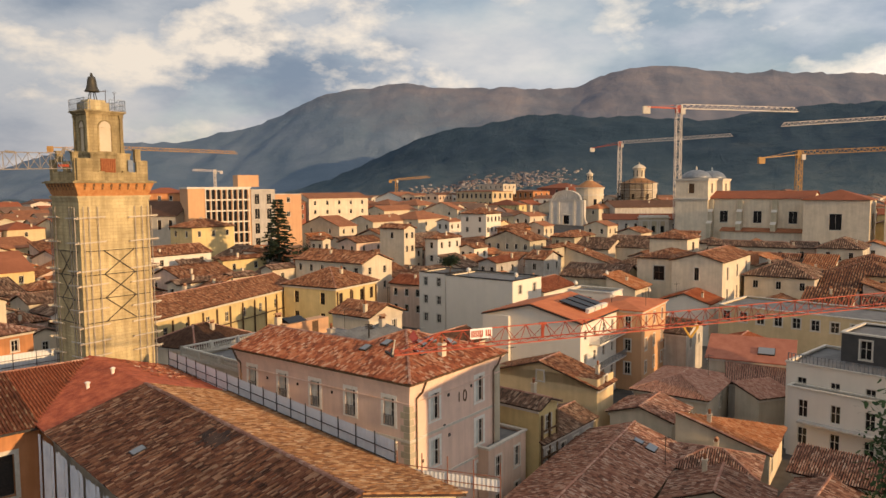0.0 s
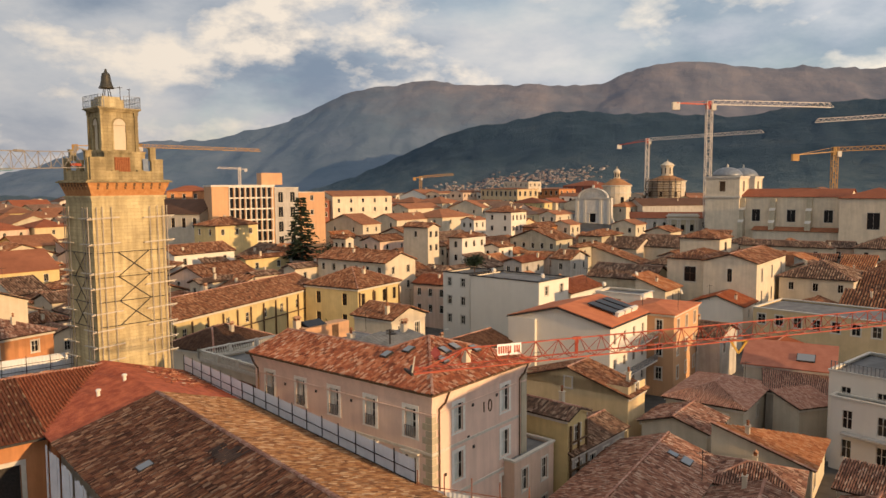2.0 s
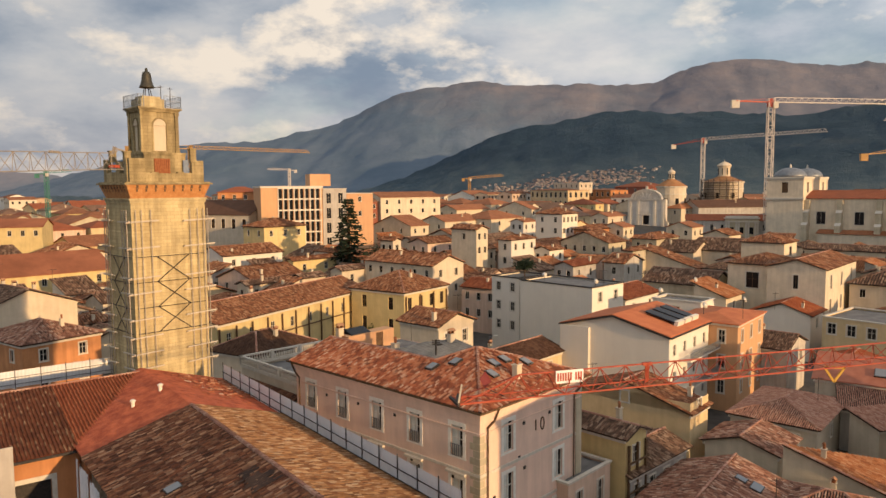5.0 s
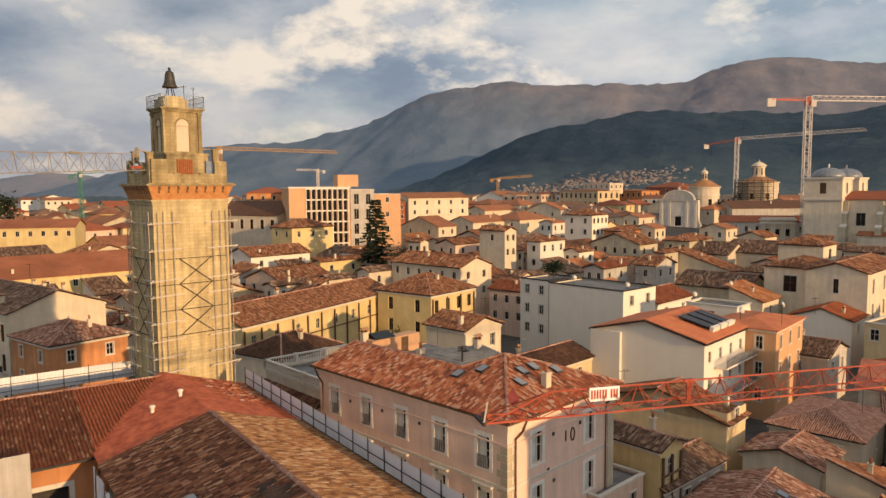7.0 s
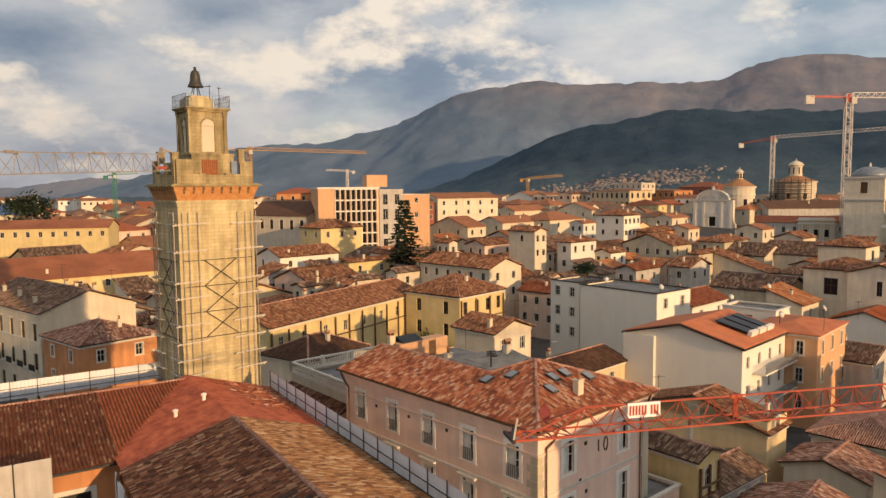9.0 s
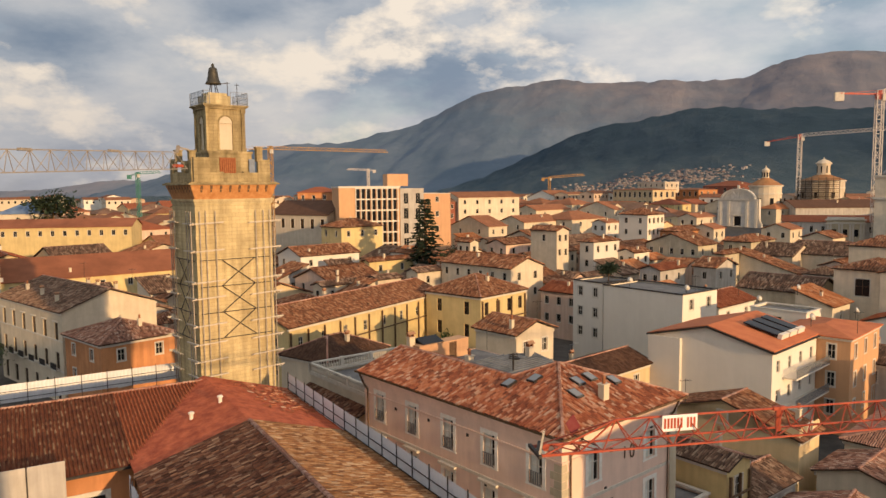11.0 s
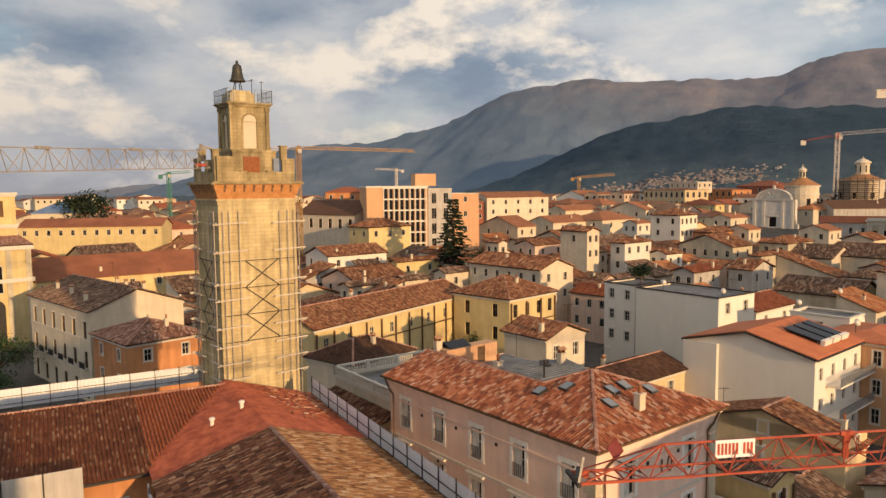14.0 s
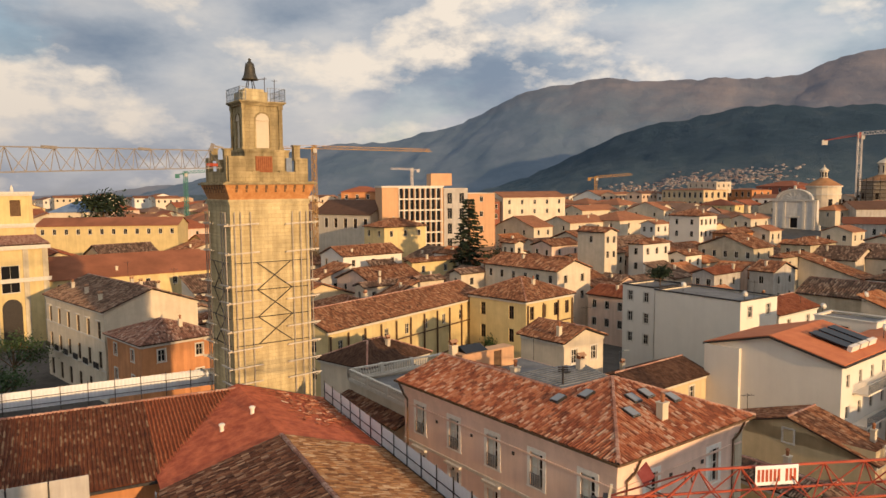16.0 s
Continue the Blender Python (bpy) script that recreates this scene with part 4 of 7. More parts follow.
def lattice(shape, p, q, tall, wide, bay, r=0.06, apex_up=True):
    """A triangular lattice boom from p to q: two chords on one side, one on the other, with zigzag bracing."""
    p, q = Vector(p), Vector(q)
    n = max(2, int((q - p).length / bay))
    d = (q - p) / n
    up = Vector((0, 0, 1)) if abs(d.normalized().z) < 0.9 else Vector((0, 1, 0))
    side = d.cross(up).normalized() * wide / 2
    top = side.cross(d).normalized() * tall
    shape.bar(p + side, q + side, r)
    shape.bar(p - side, q - side, r)
    shape.bar(p + d * 0.5 + top, q - d * 0.5 + top, r)
    for i in range(n):
        a, b, m = p + d * i, p + d * (i + 1), p + d * (i + 0.5) + top
        for s in (side, -side):
            shape.bar(a + s, m, r * 0.55)
            shape.bar(m, b + s, r * 0.55)
        shape.bar(a + side, b - side, r * 0.5)
        shape.bar(a + side, a - side, r * 0.5)
    return shape


def mast(shape, x, y, z0, z1, w, bay, r):
    for sx in (-1, 1):
        for sy in (-1, 1):
            shape.bar((x + sx * w / 2, y + sy * w / 2, z0), (x + sx * w / 2, y + sy * w / 2, z1), r)
    n = int((z1 - z0) / bay)
    for i in range(n):
        za, zb = z0 + (z1 - z0) * i / n, z0 + (z1 - z0) * (i + 1) / n
        cs = [(-1, -1), (1, -1), (1, 1), (-1, 1)]
        for k in range(4):
            (ax, ay), (bx, by) = cs[k], cs[(k + 1) % 4]
            if (i + k) % 2:
                ax, ay, bx, by = bx, by, ax, ay
            shape.bar((x + ax * w / 2, y + ay * w / 2, za), (x + bx * w / 2, y + by * w / 2, zb), r * 0.6)
            shape.bar((x + ax * w / 2, y + ay * w / 2, zb), (x + bx * w / 2, y + by * w / 2, zb), r * 0.5)


# ---- bell tower ----
STEEL = mottled("scaffold_steel", (0.24, 0.20, 0.16), (0.38, 0.33, 0.27), 3.0, 0.55, 0.2)
BOARD = mottled("scaffold_board", (0.42, 0.36, 0.28), (0.55, 0.48, 0.38), 3.0)
BRICK = mottled("orange_brick", (0.36, 0.15, 0.05), (0.48, 0.24, 0.09), 2.5)
BRONZE = mottled("bell_bronze", (0.05, 0.045, 0.035), (0.09, 0.08, 0.06), 5.0, 0.5, 0.6)
TSTONE = ashlar(plaster("tower_stone", (0.62, 0.515, 0.30), 0.66, 0.55), 0.75, 0.3, 0.6)
OLDSTONE = ashlar(plaster("mossy_tower_stone", (0.50, 0.40, 0.22), 0.40, 0.7), 0.6, 0.28, 0.6)
tower = thing("bell_tower", pose(-32.1, 60.35, 0, 0, 0, 51) @ Matrix.Diagonal((0.98, 0.8, 1, 1)), "pale stone bell tower in steel scaffolding with a bell", "tower")
ROUND = 0.98 / 0.8  # turned pieces stay round on the oblong plan
W = 6.6
sh = Shape()
prof = [(W / math.sqrt(2), 0)]
for i in range(24):  # slightly uneven courses
    z, o = 13.6 + i * 0.66, 0.012 * (i % 3)
    prof += [(W / math.sqrt(2) + o, z), (W / math.sqrt(2) + o, z + 0.62)]
prof.append((W / math.sqrt(2), 29.85))
sh.tube(prof, 4, W / 2, W / 2, 0, math.pi / 4)
part("shaft", sh, TSTONE, tower)
sh = Shape()
sh.box(-0.08, -0.08, 29.85, W + 0.08, W + 0.08, 30.1)
sh.box(-0.18, -0.18, 30.1, W + 0.18, W + 0.18, 30.25)
part("string_course", sh, TSTONE, tower, "pale plastered band")
sh = Shape()
for k in range(6):
    o = 0.02 + 0.075 * k
    sh.box(-o, -o, 30.25 + 0.19 * k, W + o, W + o, 30.25 + 0.19 * (k + 1))
part("brick_band", sh, BRICK, tower, "stepped orange brick corbel band")
corb = Shape()
corb.box(-0.1, -0.40, 0.32, 0.1, 0.1, 0.62)
corb.box(-0.08, -0.26, 0.08, 0.08, 0.1, 0.32)
cme = corb.mesh("corbel", [WOOD])
for i in range(8):
    for turn, o in ((0, (0, 0)), (-90, (0, W))):
        k = radians(turn)
        s = 0.5 + i * (W - 1.0) / 7
        part("corbel", cme, None, tower).matrix_local = pose(o[0] + math.cos(k) * s, o[1] + math.sin(k) * s, 30.72, 0, 0, turn)
sh = Shape()
sh.box(-0.62, -0.62, 31.39, W + 0.62, W + 0.62, 31.53)
sh.box(-0.45, -0.45, 31.53, W + 0.45, W + 0.45, 31.62)
part("ledge", sh, OLDSTONE, tower)
sh = Shape()
sh.box(0.35, 0.35, 31.5, W - 0.35, W - 0.35, 31.66)
part("terrace", sh, OLDSTONE, tower)
# parapet, broken away in places: along the front, the flank, the back and the far side
rng = random.Random(31)
for turn, o, spans in ((0, (0, 0), ((0.0, 1.35, 33.6), (1.35, 4.75, 32.45), (4.75, 5.5, 32.5), (5.5, W, 33.45))),
                       (-90, (0, W), ((0.0, 0.9, 33.55), (0.9, 3.4, 32.5), (3.4, 4.3, 33.3), (4.3, 5.6, 32.45), (5.6, W - 0.36, 33.5))),
                       (90, (W, 0), ((0.36, 1.2, 33.4), (1.2, 5.2, 32.4), (5.2, W, 33.5))),
                       (180, (W, W), ((0.36, 2.2, 32.4), (2.2, 4.4, 33.4), (4.4, W - 0.36, 32.5)))):
    for a, b, top in spans:
        sh = Shape()
        n = max(1, int((b - a) / 0.55))
        for k in range(n):  # ragged top edge
            xa, xb = a + (b - a) * k / n, a + (b - a) * (k + 1) / n
            sh.box(xa, -0.08, 31.62, xb, 0.32, top + (rng.uniform(-0.14, 0.06) if top < 33 else rng.uniform(-0.04, 0.04)))
        part("parapet", sh, OLDSTONE, tower, "weathered dark stone parapet").matrix_local = pose(o[0], o[1], 0, 0, 0, turn)
for x, y, zt in ((5.65, 0.12, 34.5), (0.12, 4.6, 34.3), (0.15, 0.9, 34.15), (6.3, 6.3, 34.3)):
    sh = Shape()
    sh.box(x - 0.26, y - 0.26, 33.3, x + 0.26, y + 0.26, zt - 0.1)
    sh.box(x - 0.33, y - 0.33, zt - 0.1, x + 0.33, y + 0.33, zt)
    part("pinnacle", sh, OLDSTONE, tower)
P0_, P1_ = 1.5, 5.2
sh = Shape()
sh.box(P0_, 0.62, 31.62, P1_, 5.4, 33.95)
sh.box(P0_ - 0.08, 0.54, 33.95, P1_ + 0.08, 5.48, 34.12)
part("belfry_base", sh, OLDSTONE, tower, "stained stone base of the belfry")
RUST = mottled("rusty_hatch", (0.22, 0.07, 0.03), (0.3, 0.12, 0.05), 4.0)
sh = Shape()
sh.box(2.35, 0.52, 32.2, 3.75, 0.6, 33.6)
hatch = part("hatch", sh, RUST, tower, "rusty slatted hatch")
for i in range(8):
    sh = Shape()
    sh.box(2.4 + i * 0.17, 0.46, 32.25, 2.49 + i * 0.17, 0.52, 33.55)
    part("slat", sh, RUST, hatch)
sh = Shape()
sh.box(4.85, 0.3, 32.2, 5.35, 0.4, 33.5)
part("blue_panel", sh, mottled("blue_grey_panel", (0.16, 0.19, 0.25), (0.22, 0.26, 0.32), 3.0), tower, "blue-grey panel behind the parapet")
B0, B1 = 1.85, 4.95
bz0, bz1 = 34.12, 37.62
sh = Shape()
AX, AW, AZ0, AZ1 = 1.0, 1.15, 34.3, 36.45
for o, u in (((B0, B0), (1, 0)), ((B1, B0), (0, 1)), ((B1, B1), (-1, 0)), ((B0, B1), (0, -1))):
    sh.wall(o, u, B1 - B0, bz0, bz1, [(AX, AX + AW, AZ0, AZ1)], 0.12)
part("belfry", sh, OLDSTONE, tower, "weathered belfry tier with blind arches")
for cx, cy in ((B0, B0), (B1, B0), (B1, B1), (B0, B1)):
    sh = Shape()
    sh.box(cx - 0.15, cy - 0.15, bz0, cx + 0.15, cy + 0.15, bz1)
    sh.box(cx - 0.2, cy - 0.2, bz0, cx + 0.2, cy + 0.2, bz0 + 0.3)
    sh.box(cx - 0.2, cy - 0.2, bz1 - 0.25, cx + 0.2, cy + 0.2, bz1)
    part("pilaster", sh, OLDSTONE, tower)
for turn, o in ((0, (B0, B0)), (-90, (B0, B1)), (90, (B1, B0)), (180, (B1, B1))):
    mid = AX + AW / 2
    curve = [(mid + AW / 2 * math.cos(w), AZ1 + AW / 2 * math.sin(w)) for w in np.linspace(0, math.pi, 13)]
    sh = Shape()
    sh.poly([(AX, 0.1, AZ0), (AX + AW, 0.1, AZ0), (AX + AW, 0.1, AZ1), (AX, 0.1, AZ1)])
    sh.poly([(x, -0.015, z) for x, z in curve])
    part("blind_arch", sh, WALL["cream"], tower, "pale rendered arch panel").matrix_local = pose(o[0], o[1], 0, 0, 0, turn)
    sh = Shape()
    for (xa, za), (xb, zb) in zip(curve, curve[1:]):
        f = lambda x, z, g: (mid + (x - mid) * g, AZ1 + (z - AZ1) * g)
        q = [f(xa, za, 1.0), f(xb, zb, 1.0), f(xb, zb, 1.22), f(xa, za, 1.22)]
        sh.poly([(x, -0.07, z) for x, z in q])
        sh.poly([(q[3][0], -0.07, q[3][1]), (q[2][0], -0.07, q[2][1]), (q[2][0], 0, q[2][1]), (q[3][0], 0, q[3][1])])
        sh.poly([(q[0][0], 0, q[0][1]), (q[1][0], 0, q[1][1]), (q[1][0], -0.07, q[1][1]), (q[0][0], -0.07, q[0][1])])
    for xa, xb in ((AX - 0.13, AX), (AX + AW, AX + AW + 0.13)):
        sh.box(xa, -0.07, AZ0, xb, 0.0, AZ1)
    part("arch_frame", sh, OLDSTONE, tower).matrix_local = pose(o[0], o[1], 0, 0, 0, turn)
sh = Shape()
for k, (z, o) in enumerate(((bz1, 0.2), (bz1 + 0.12, 0.3), (bz1 + 0.22, 0.42))):
    sh.box(B0 - o, B0 - o, z, B1 + o, B1 + o, z + 0.12)
part("belfry_ledge", sh, OLDSTONE, tower)
sh = Shape()
sh.box(B0 + 0.05, B0 + 0.1, bz1 + 0.34, B0 + 2.15, B1 - 0.5, 38.72)
sh.box(B0 + 0.3, B0 + 0.4, 38.72, B0 + 1.9, B1 - 0.8, 38.95)
part("belfry_cap", sh, TSTONE, tower)
for cx, cy, ex, ey in ((B0 - 0.35, B0 - 0.35, B0 + 0.15, B0 - 0.35), (B0 + 1.95, B0 - 0.35, B1 + 0.35, B0 - 0.35), (B1 + 0.35, B0 - 0.35, B1 + 0.35, B1 + 0.35), (B0 - 0.35, B0 - 0.35, B0 - 0.35, B1 + 0.35)):
    sh = Shape()
    n = max(2, int(math.hypot(ex - cx, ey - cy) / 0.22))
    for i in range(n + 1):
        x, y = cx + (ex - cx) * i / n, cy + (ey - cy) * i / n
        sh.bar((x, y, 37.9), (x, y, 39.0), 0.012 if 0 < i < n else 0.024)
    for z in (38.1, 38.55, 39.0):
        sh.bar((cx, cy, z), (ex, ey, z), 0.015)
    part("railing", sh, ZINC, tower, "thin grey metal railing")
BX, BY = B0 + 1.05, B0 + 1.3
sh = Shape()
for w in range(4):
    a = math.pi / 4 + w * math.pi / 2
    sh.bar((BX + 0.45 * math.cos(a), BY + 0.45 * math.sin(a), 38.9), (BX + 0.12 * math.cos(a), BY + 0.12 * math.sin(a), 40.2), 0.03)
sh.bar((BX - 0.1, BY, 39.72), (BX + 1.15, BY - 0.2, 39.86), 0.025)
part("bell_frame", sh, IRON, tower)
sh = Shape()
sh.tube([(0.66, 39.72), (0.64, 39.8), (0.52, 40.02), (0.44, 40.35), (0.39, 40.75), (0.33, 41.0), (0.18, 41.12), (0.12, 41.16), (0.12, 41.34), (0.05, 41.42)], 20, BX, BY, 0, 0.0, ROUND)
part("bell", sh, BRONZE, tower, "dark bronze bell", True)
for x, h in ((BX + 1.15, 40.0), (BX + 2.0, 39.9)):
    sh = Shape()
    sh.bar((x, BY - 0.2, 37.9), (x, BY - 0.2, h), 0.022)
    sh.bar((x - 0.22, BY - 0.2, h - 0.12), (x + 0.22, BY - 0.2, h - 0.12), 0.018)
    part("antenna", sh, IRON, tower)
# scaffold: paired standards at the corners, ledgers, and crossed ties
for turn, o in ((0, (0, 0)), (-90, (0, W)), (90, (W, 0)), (180, (W, W))):
    frame_of = pose(o[0], o[1], 0, 0, 0, turn)
    for s in (0.25, 0.75, 1.55, 5.05, 5.75, 6.3):
        sh = Shape()
        sh.bar((s, -0.32, 13.5), (s, -0.32, 29.3), 0.035)
        part("standard", sh, STEEL, tower).matrix_local = frame_of
    for i, z in enumerate((28.3, 26.1, 23.6, 22.3, 20.1, 18.6, 17.2, 15.9)):
        for s0, s1 in ((-0.6, 2.2), (4.4, 7.3)):
            for yy, dz, rr in ((-0.42, 0, 0.05), (-0.22, -0.06, 0.04)):
                sh = Shape()
                sh.bar((s0, yy, z + dz), (s1, yy, z + dz + 0.1), rr)
                part("ledger", sh, BOARD, tower).matrix_local = frame_of
    for i in range(3):
        za, zb = 18.9 + i * 2.15, 21.05 + i * 2.15
        for yy, zc, zd in ((-0.14, za, zb), (-0.20, zb, za)):
            sh = Shape()
            sh.bar((2.0, yy, zc), (4.9, yy, zd), 0.03)
            part("cross_tie", sh, IRON, tower).matrix_local = frame_of
    for i in range(4):
        sh = Shape()
        sh.bar((0.2, -0.17, 18.9 + i * 2.15), (6.4, -0.17, 18.9 + i * 2.15), 0.03)
        part("tie", sh, IRON, tower).matrix_local = frame_of

# ---- red crane jib with its sign ----
RED = mottled("red_crane_paint", (0.30, 0.05, 0.025), (0.42, 0.085, 0.04), 1.5, 0.5)
JT, JD = Vector((-2.8, 29.7, 23.24)), Vector((0.922, 0.387, -0.002)).normalized()
jib = thing("crane_jib", Matrix.Translation(JT), "red lattice crane jib with a white sign", "crane")
sh = lattice(Shape(), JD * 1.95, JD * 62, 0.78, 0.8, 1.12, 0.027)
side = JD.cross(Vector((0, 0, 1))).normalized()
up = side.cross(JD).normalized()
for k in (1, -1):
    sh.bar(side * 0.4 * k, JD * 1.95 + side * 0.4 * k, 0.034)
    sh.bar(JD * 0.1 + side * 0.4 * k, JD * 2.5 + up * 0.78, 0.018)
    sh.bar(JD * 1.2 + side * 0.4 * k, JD * 2.5 + up * 0.78, 0.018)
for k in range(3):
    sh.bar(JD * 0.65 * k - side * 0.4, JD * 0.65 * (k + 1) + side * 0.4, 0.016)
    sh.bar(JD * 0.65 * k + side * 0.4, JD * 0.65 * k - side * 0.4, 0.02)
part("boom", sh, RED, jib)
sh = Shape()
sh.bar(side * 0.52 - JD * 0.02, side * -0.52 - JD * 0.02, 0.05)
sh.bar(side * 0.2 + up * 0.02, side * -0.35 + up * 0.12 + JD * 0.25, 0.06)
part("end_bracket", sh, IRON, jib, "dark end bracket of the boom")
sh = Shape()
sh.tube([(0.11, -0.05), (0.11, 0.05)], 12)
part("end_pulley", sh, RED, jib).matrix_local = Matrix.Translation(JD * 0.3 + up * 0.1) @ pose(0, 0, 0, 90, 0, 25)
sh = Shape()
sh.bar(side * 0.4 + up * 0.05, side * 0.4 + up * 0.72 + JD * 0.12, 0.03)
part("stub_mast", sh, BOARD, jib, "short pale pole at the boom's tip")
sh = Shape()
c = Vector((-1.73, 30.5, 23.83)) - JT
fl = [c + JD * a + up * b for a, b in ((-0.24, 0.06), (-0.02, -0.34), (0.24, -0.06), (0.0, 0.34))]
back = [q - side * 0.02 for q in fl]
sh.poly(fl)
sh.poly(list(reversed(back)))
for k in range(4):
    sh.poly([fl[k], back[k], back[(k + 1) % 4], fl[(k + 1) % 4]])
part("flag", sh, mottled("dark_red_flag", (0.16, 0.03, 0.03), (0.2, 0.05, 0.05), 4), jib, "small dark red flag")
sh = Shape()
sh.bar(c - up * 0.3, JD * 1.9 + up * 0.02, 0.014)
part("flag_stick", sh, IRON, jib)
sh = Shape()
sh.bar(JD * 8.0 + up * 0.05, JD * 8.0 + up * 0.84, 0.07)
sh.bar(JD * 7.8 + up * 0.78, JD * 8.2 + up * 0.78, 0.06)
part("joint_bracket", sh, RED, jib)
sg = Shape()
s0, s1 = JD * 3.98, JD * 5.14
off, thin = side * 0.12, side * 0.1
lo, hi = up * 0.33, up * 0.83
sg.poly([s0 + off + lo, s1 + off + lo, s1 + off + hi, s0 + off + hi])
sg.poly([s0 + thin + hi, s1 + thin + hi, s1 + thin + lo, s0 + thin + lo])
for p, q in ((s0 + lo, s1 + lo), (s1 + lo, s1 + hi), (s1 + hi, s0 + hi), (s0 + hi, s0 + lo)):
    sg.poly([p + off, p + thin, q + thin, q + off])
sign = part("sign", sg, mottled("white_sign", (0.75, 0.73, 0.70), (0.8, 0.78, 0.75), 2.0, 0.5), jib, "white sign with a row of red bars")
for i in range(10):
    if i == 6:
        continue
    br = Shape()
    a, b = s0 + JD * (0.05 + i * 0.108), s0 + JD * (0.125 + i * 0.108)
    o2 = off * 1.04
    br.poly([a + o2 + up * 0.42, b + o2 + up * 0.42, b + o2 + up * 0.74, a + o2 + up * 0.74])
    part("sign_bar", br, RED, sign)
sh = Shape()
tx = JD * 17.4 - up * 0.02
for a, b in (((-0.42, 0, -0.1), (0, 0, -0.75)), ((0.42, 0, -0.1), (0, 0, -0.75)), ((-0.42, 0, -0.1), (0.42, 0, -0.1))):
    sh.bar(tx + Vector(a), tx + Vector(b), 0.045)
part("trolley", sh, mottled("yellow_crane_paint", (0.55, 0.3, 0.05), (0.6, 0.36, 0.08), 2.0), jib, "yellow hook trolley")
mt = Shape()
pm = JT + JD * 58
mast(mt, pm.x, pm.y, 0, 23.0, 1.4, 1.6, 0.08)
jm = part("tower_mast", mt, RED, jib)
jm.matrix_parent_inverse = jib.matrix_world.inverted()

# ---- white sheet fences along the palazzo roofs ----
SHEET = mottled("white_sheet", (0.58, 0.58, 0.59), (0.72, 0.72, 0.72), 0.7, 0.5)


def fence(p, q, z, tall, bay, label, poles=0.15, metal=None):
    p, q = Vector((*p, z)), Vector((*q, z))
    d = (q - p).normalized()
    n = int((q - p).length / bay)
    out = d.cross(Vector((0, 0, 1)))
    f = thing("site_fence", Matrix.Translation(p), label, "fence", "site fences")
    L = (q - p).length / n
    pane = Shape()
    steps = int(L / 0.13)
    for i in range(steps):  # ribbed sheet
        xa, xb = 0.01 + (L - 0.02) * i / steps, 0.01 + (L - 0.02) * (i + 1) / steps
        ya, yb = (0.0, 0.025) if i % 2 else (0.025, 0.0)
        pane.poly([(xa, ya, 0.05), (xb, yb, 0.05), (xb, yb, tall), (xa, ya, tall)])
    post = Shape()
    post.box(-0.025, 0.03, -1.2, 0.025, 0.08, tall + poles)
    pm, sm = post.mesh("post", [metal or IRON]), pane.mesh("sheet", [SHEET])
    turn = math.degrees(math.atan2(d.y, d.x))
    for i in range(n + 1):
        part("post", pm, None, f).matrix_local = pose(*(d * L * i), 0, 0, turn)
        if i < n:
            part("sheet", sm, None, f).matrix_local = pose(*(d * L * i), 0, 0, turn)
    for zz in (0.35, 0.95):
        ra = Shape()
        ra.bar((0, 0.1, zz), (L * n, 0.1, zz), 0.02)
        part("rail", ra, metal or IRON, f).matrix_local = pose(0, 0, 0, 0, 0, turn)
    return f


fence((-3.2, 38.6), (-25.6, 62.6), 14.35, 1.6, 1.85, "white sheet-metal site fence along a roof edge")
fence((2.8, 36.4), (-3.1, 38.5), 13.7, 0.75, 1.5, "low white sheeting between rusty site poles", 1.0, mottled("rusty_poles", (0.20, 0.08, 0.05), (0.28, 0.12, 0.07), 4.0))
fence((-37.0, 64.9), (-62.0, 40.6), 14.35, 1.5, 1.9, "white sheet-metal site fence behind the roof ridge")


# ---- pale crane jib that ends beside the tower ----
RUST = mottled("pale_rusty_paint", (0.22, 0.19, 0.16), (0.30, 0.26, 0.21), 1.5, 0.55)
jp, jq = Vector((-32.2, 58.9, 32.62)), Vector((-33.6, 8.0, 30.85))
jib2 = thing("crane_jib", Matrix.Translation(jp), "long pale lattice crane jib ending beside the tower", "crane")
part("boom", lattice(Shape(), (0, 0, 0), jq - jp, 1.27, 0.9, 1.5, 0.032), RUST, jib2)
sh = Shape()
sh.box(-0.28, -0.9, 0.1, 0.3, -0.25, 0.32)
part("end_trolley", sh, RED, jib2, "red end trolley")
sh = Shape()
sh.bar((0, -0.6, 1.2), (0.1, -0.5, 1.75), 0.1)
sh.bar((0.1, -0.5, 1.6), (0.5, 0.2, 1.45), 0.06)
part("end_pulley", sh, RUST, jib2)
for k in (0.15, 0.295):
    sh = Shape()
    c = (jq - jp) * k
    sh.box(c.x - 0.12, c.y - 0.45, c.z + 1.2, c.x + 0.12, c.y + 0.45, c.z + 1.36)
    part("joint", sh, RUST, jib2)
sh = Shape()
mast(sh, jq.x, jq.y, 0, 30, 1.6, 1.6, 0.07)
mm = part("tower_mast", sh, RUST, jib2)
mm.matrix_parent_inverse = Matrix.Translation(-jp)

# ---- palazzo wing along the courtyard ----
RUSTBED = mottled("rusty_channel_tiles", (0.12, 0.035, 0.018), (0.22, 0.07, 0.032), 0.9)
K, E0, E2 = (-28.65, 46.75, 14.28), (-37.7, 38.3, 14.28), (-47.9, 28.7, 14.28)
P0, R1, R2 = (-30.6, 58.5, 16.25), (-41.9, 48.4, 16.25), (-54.0, 36.6, 16.25)
B0_, B2_ = (-35.3, 63.3, 14.3), (-59.0, 41.4, 14.3)
wing = thing("palazzo_wing", Matrix.Identity(4), "orange palazzo wing with a streaked red-brown tiled roof", "building")
sh = Shape()
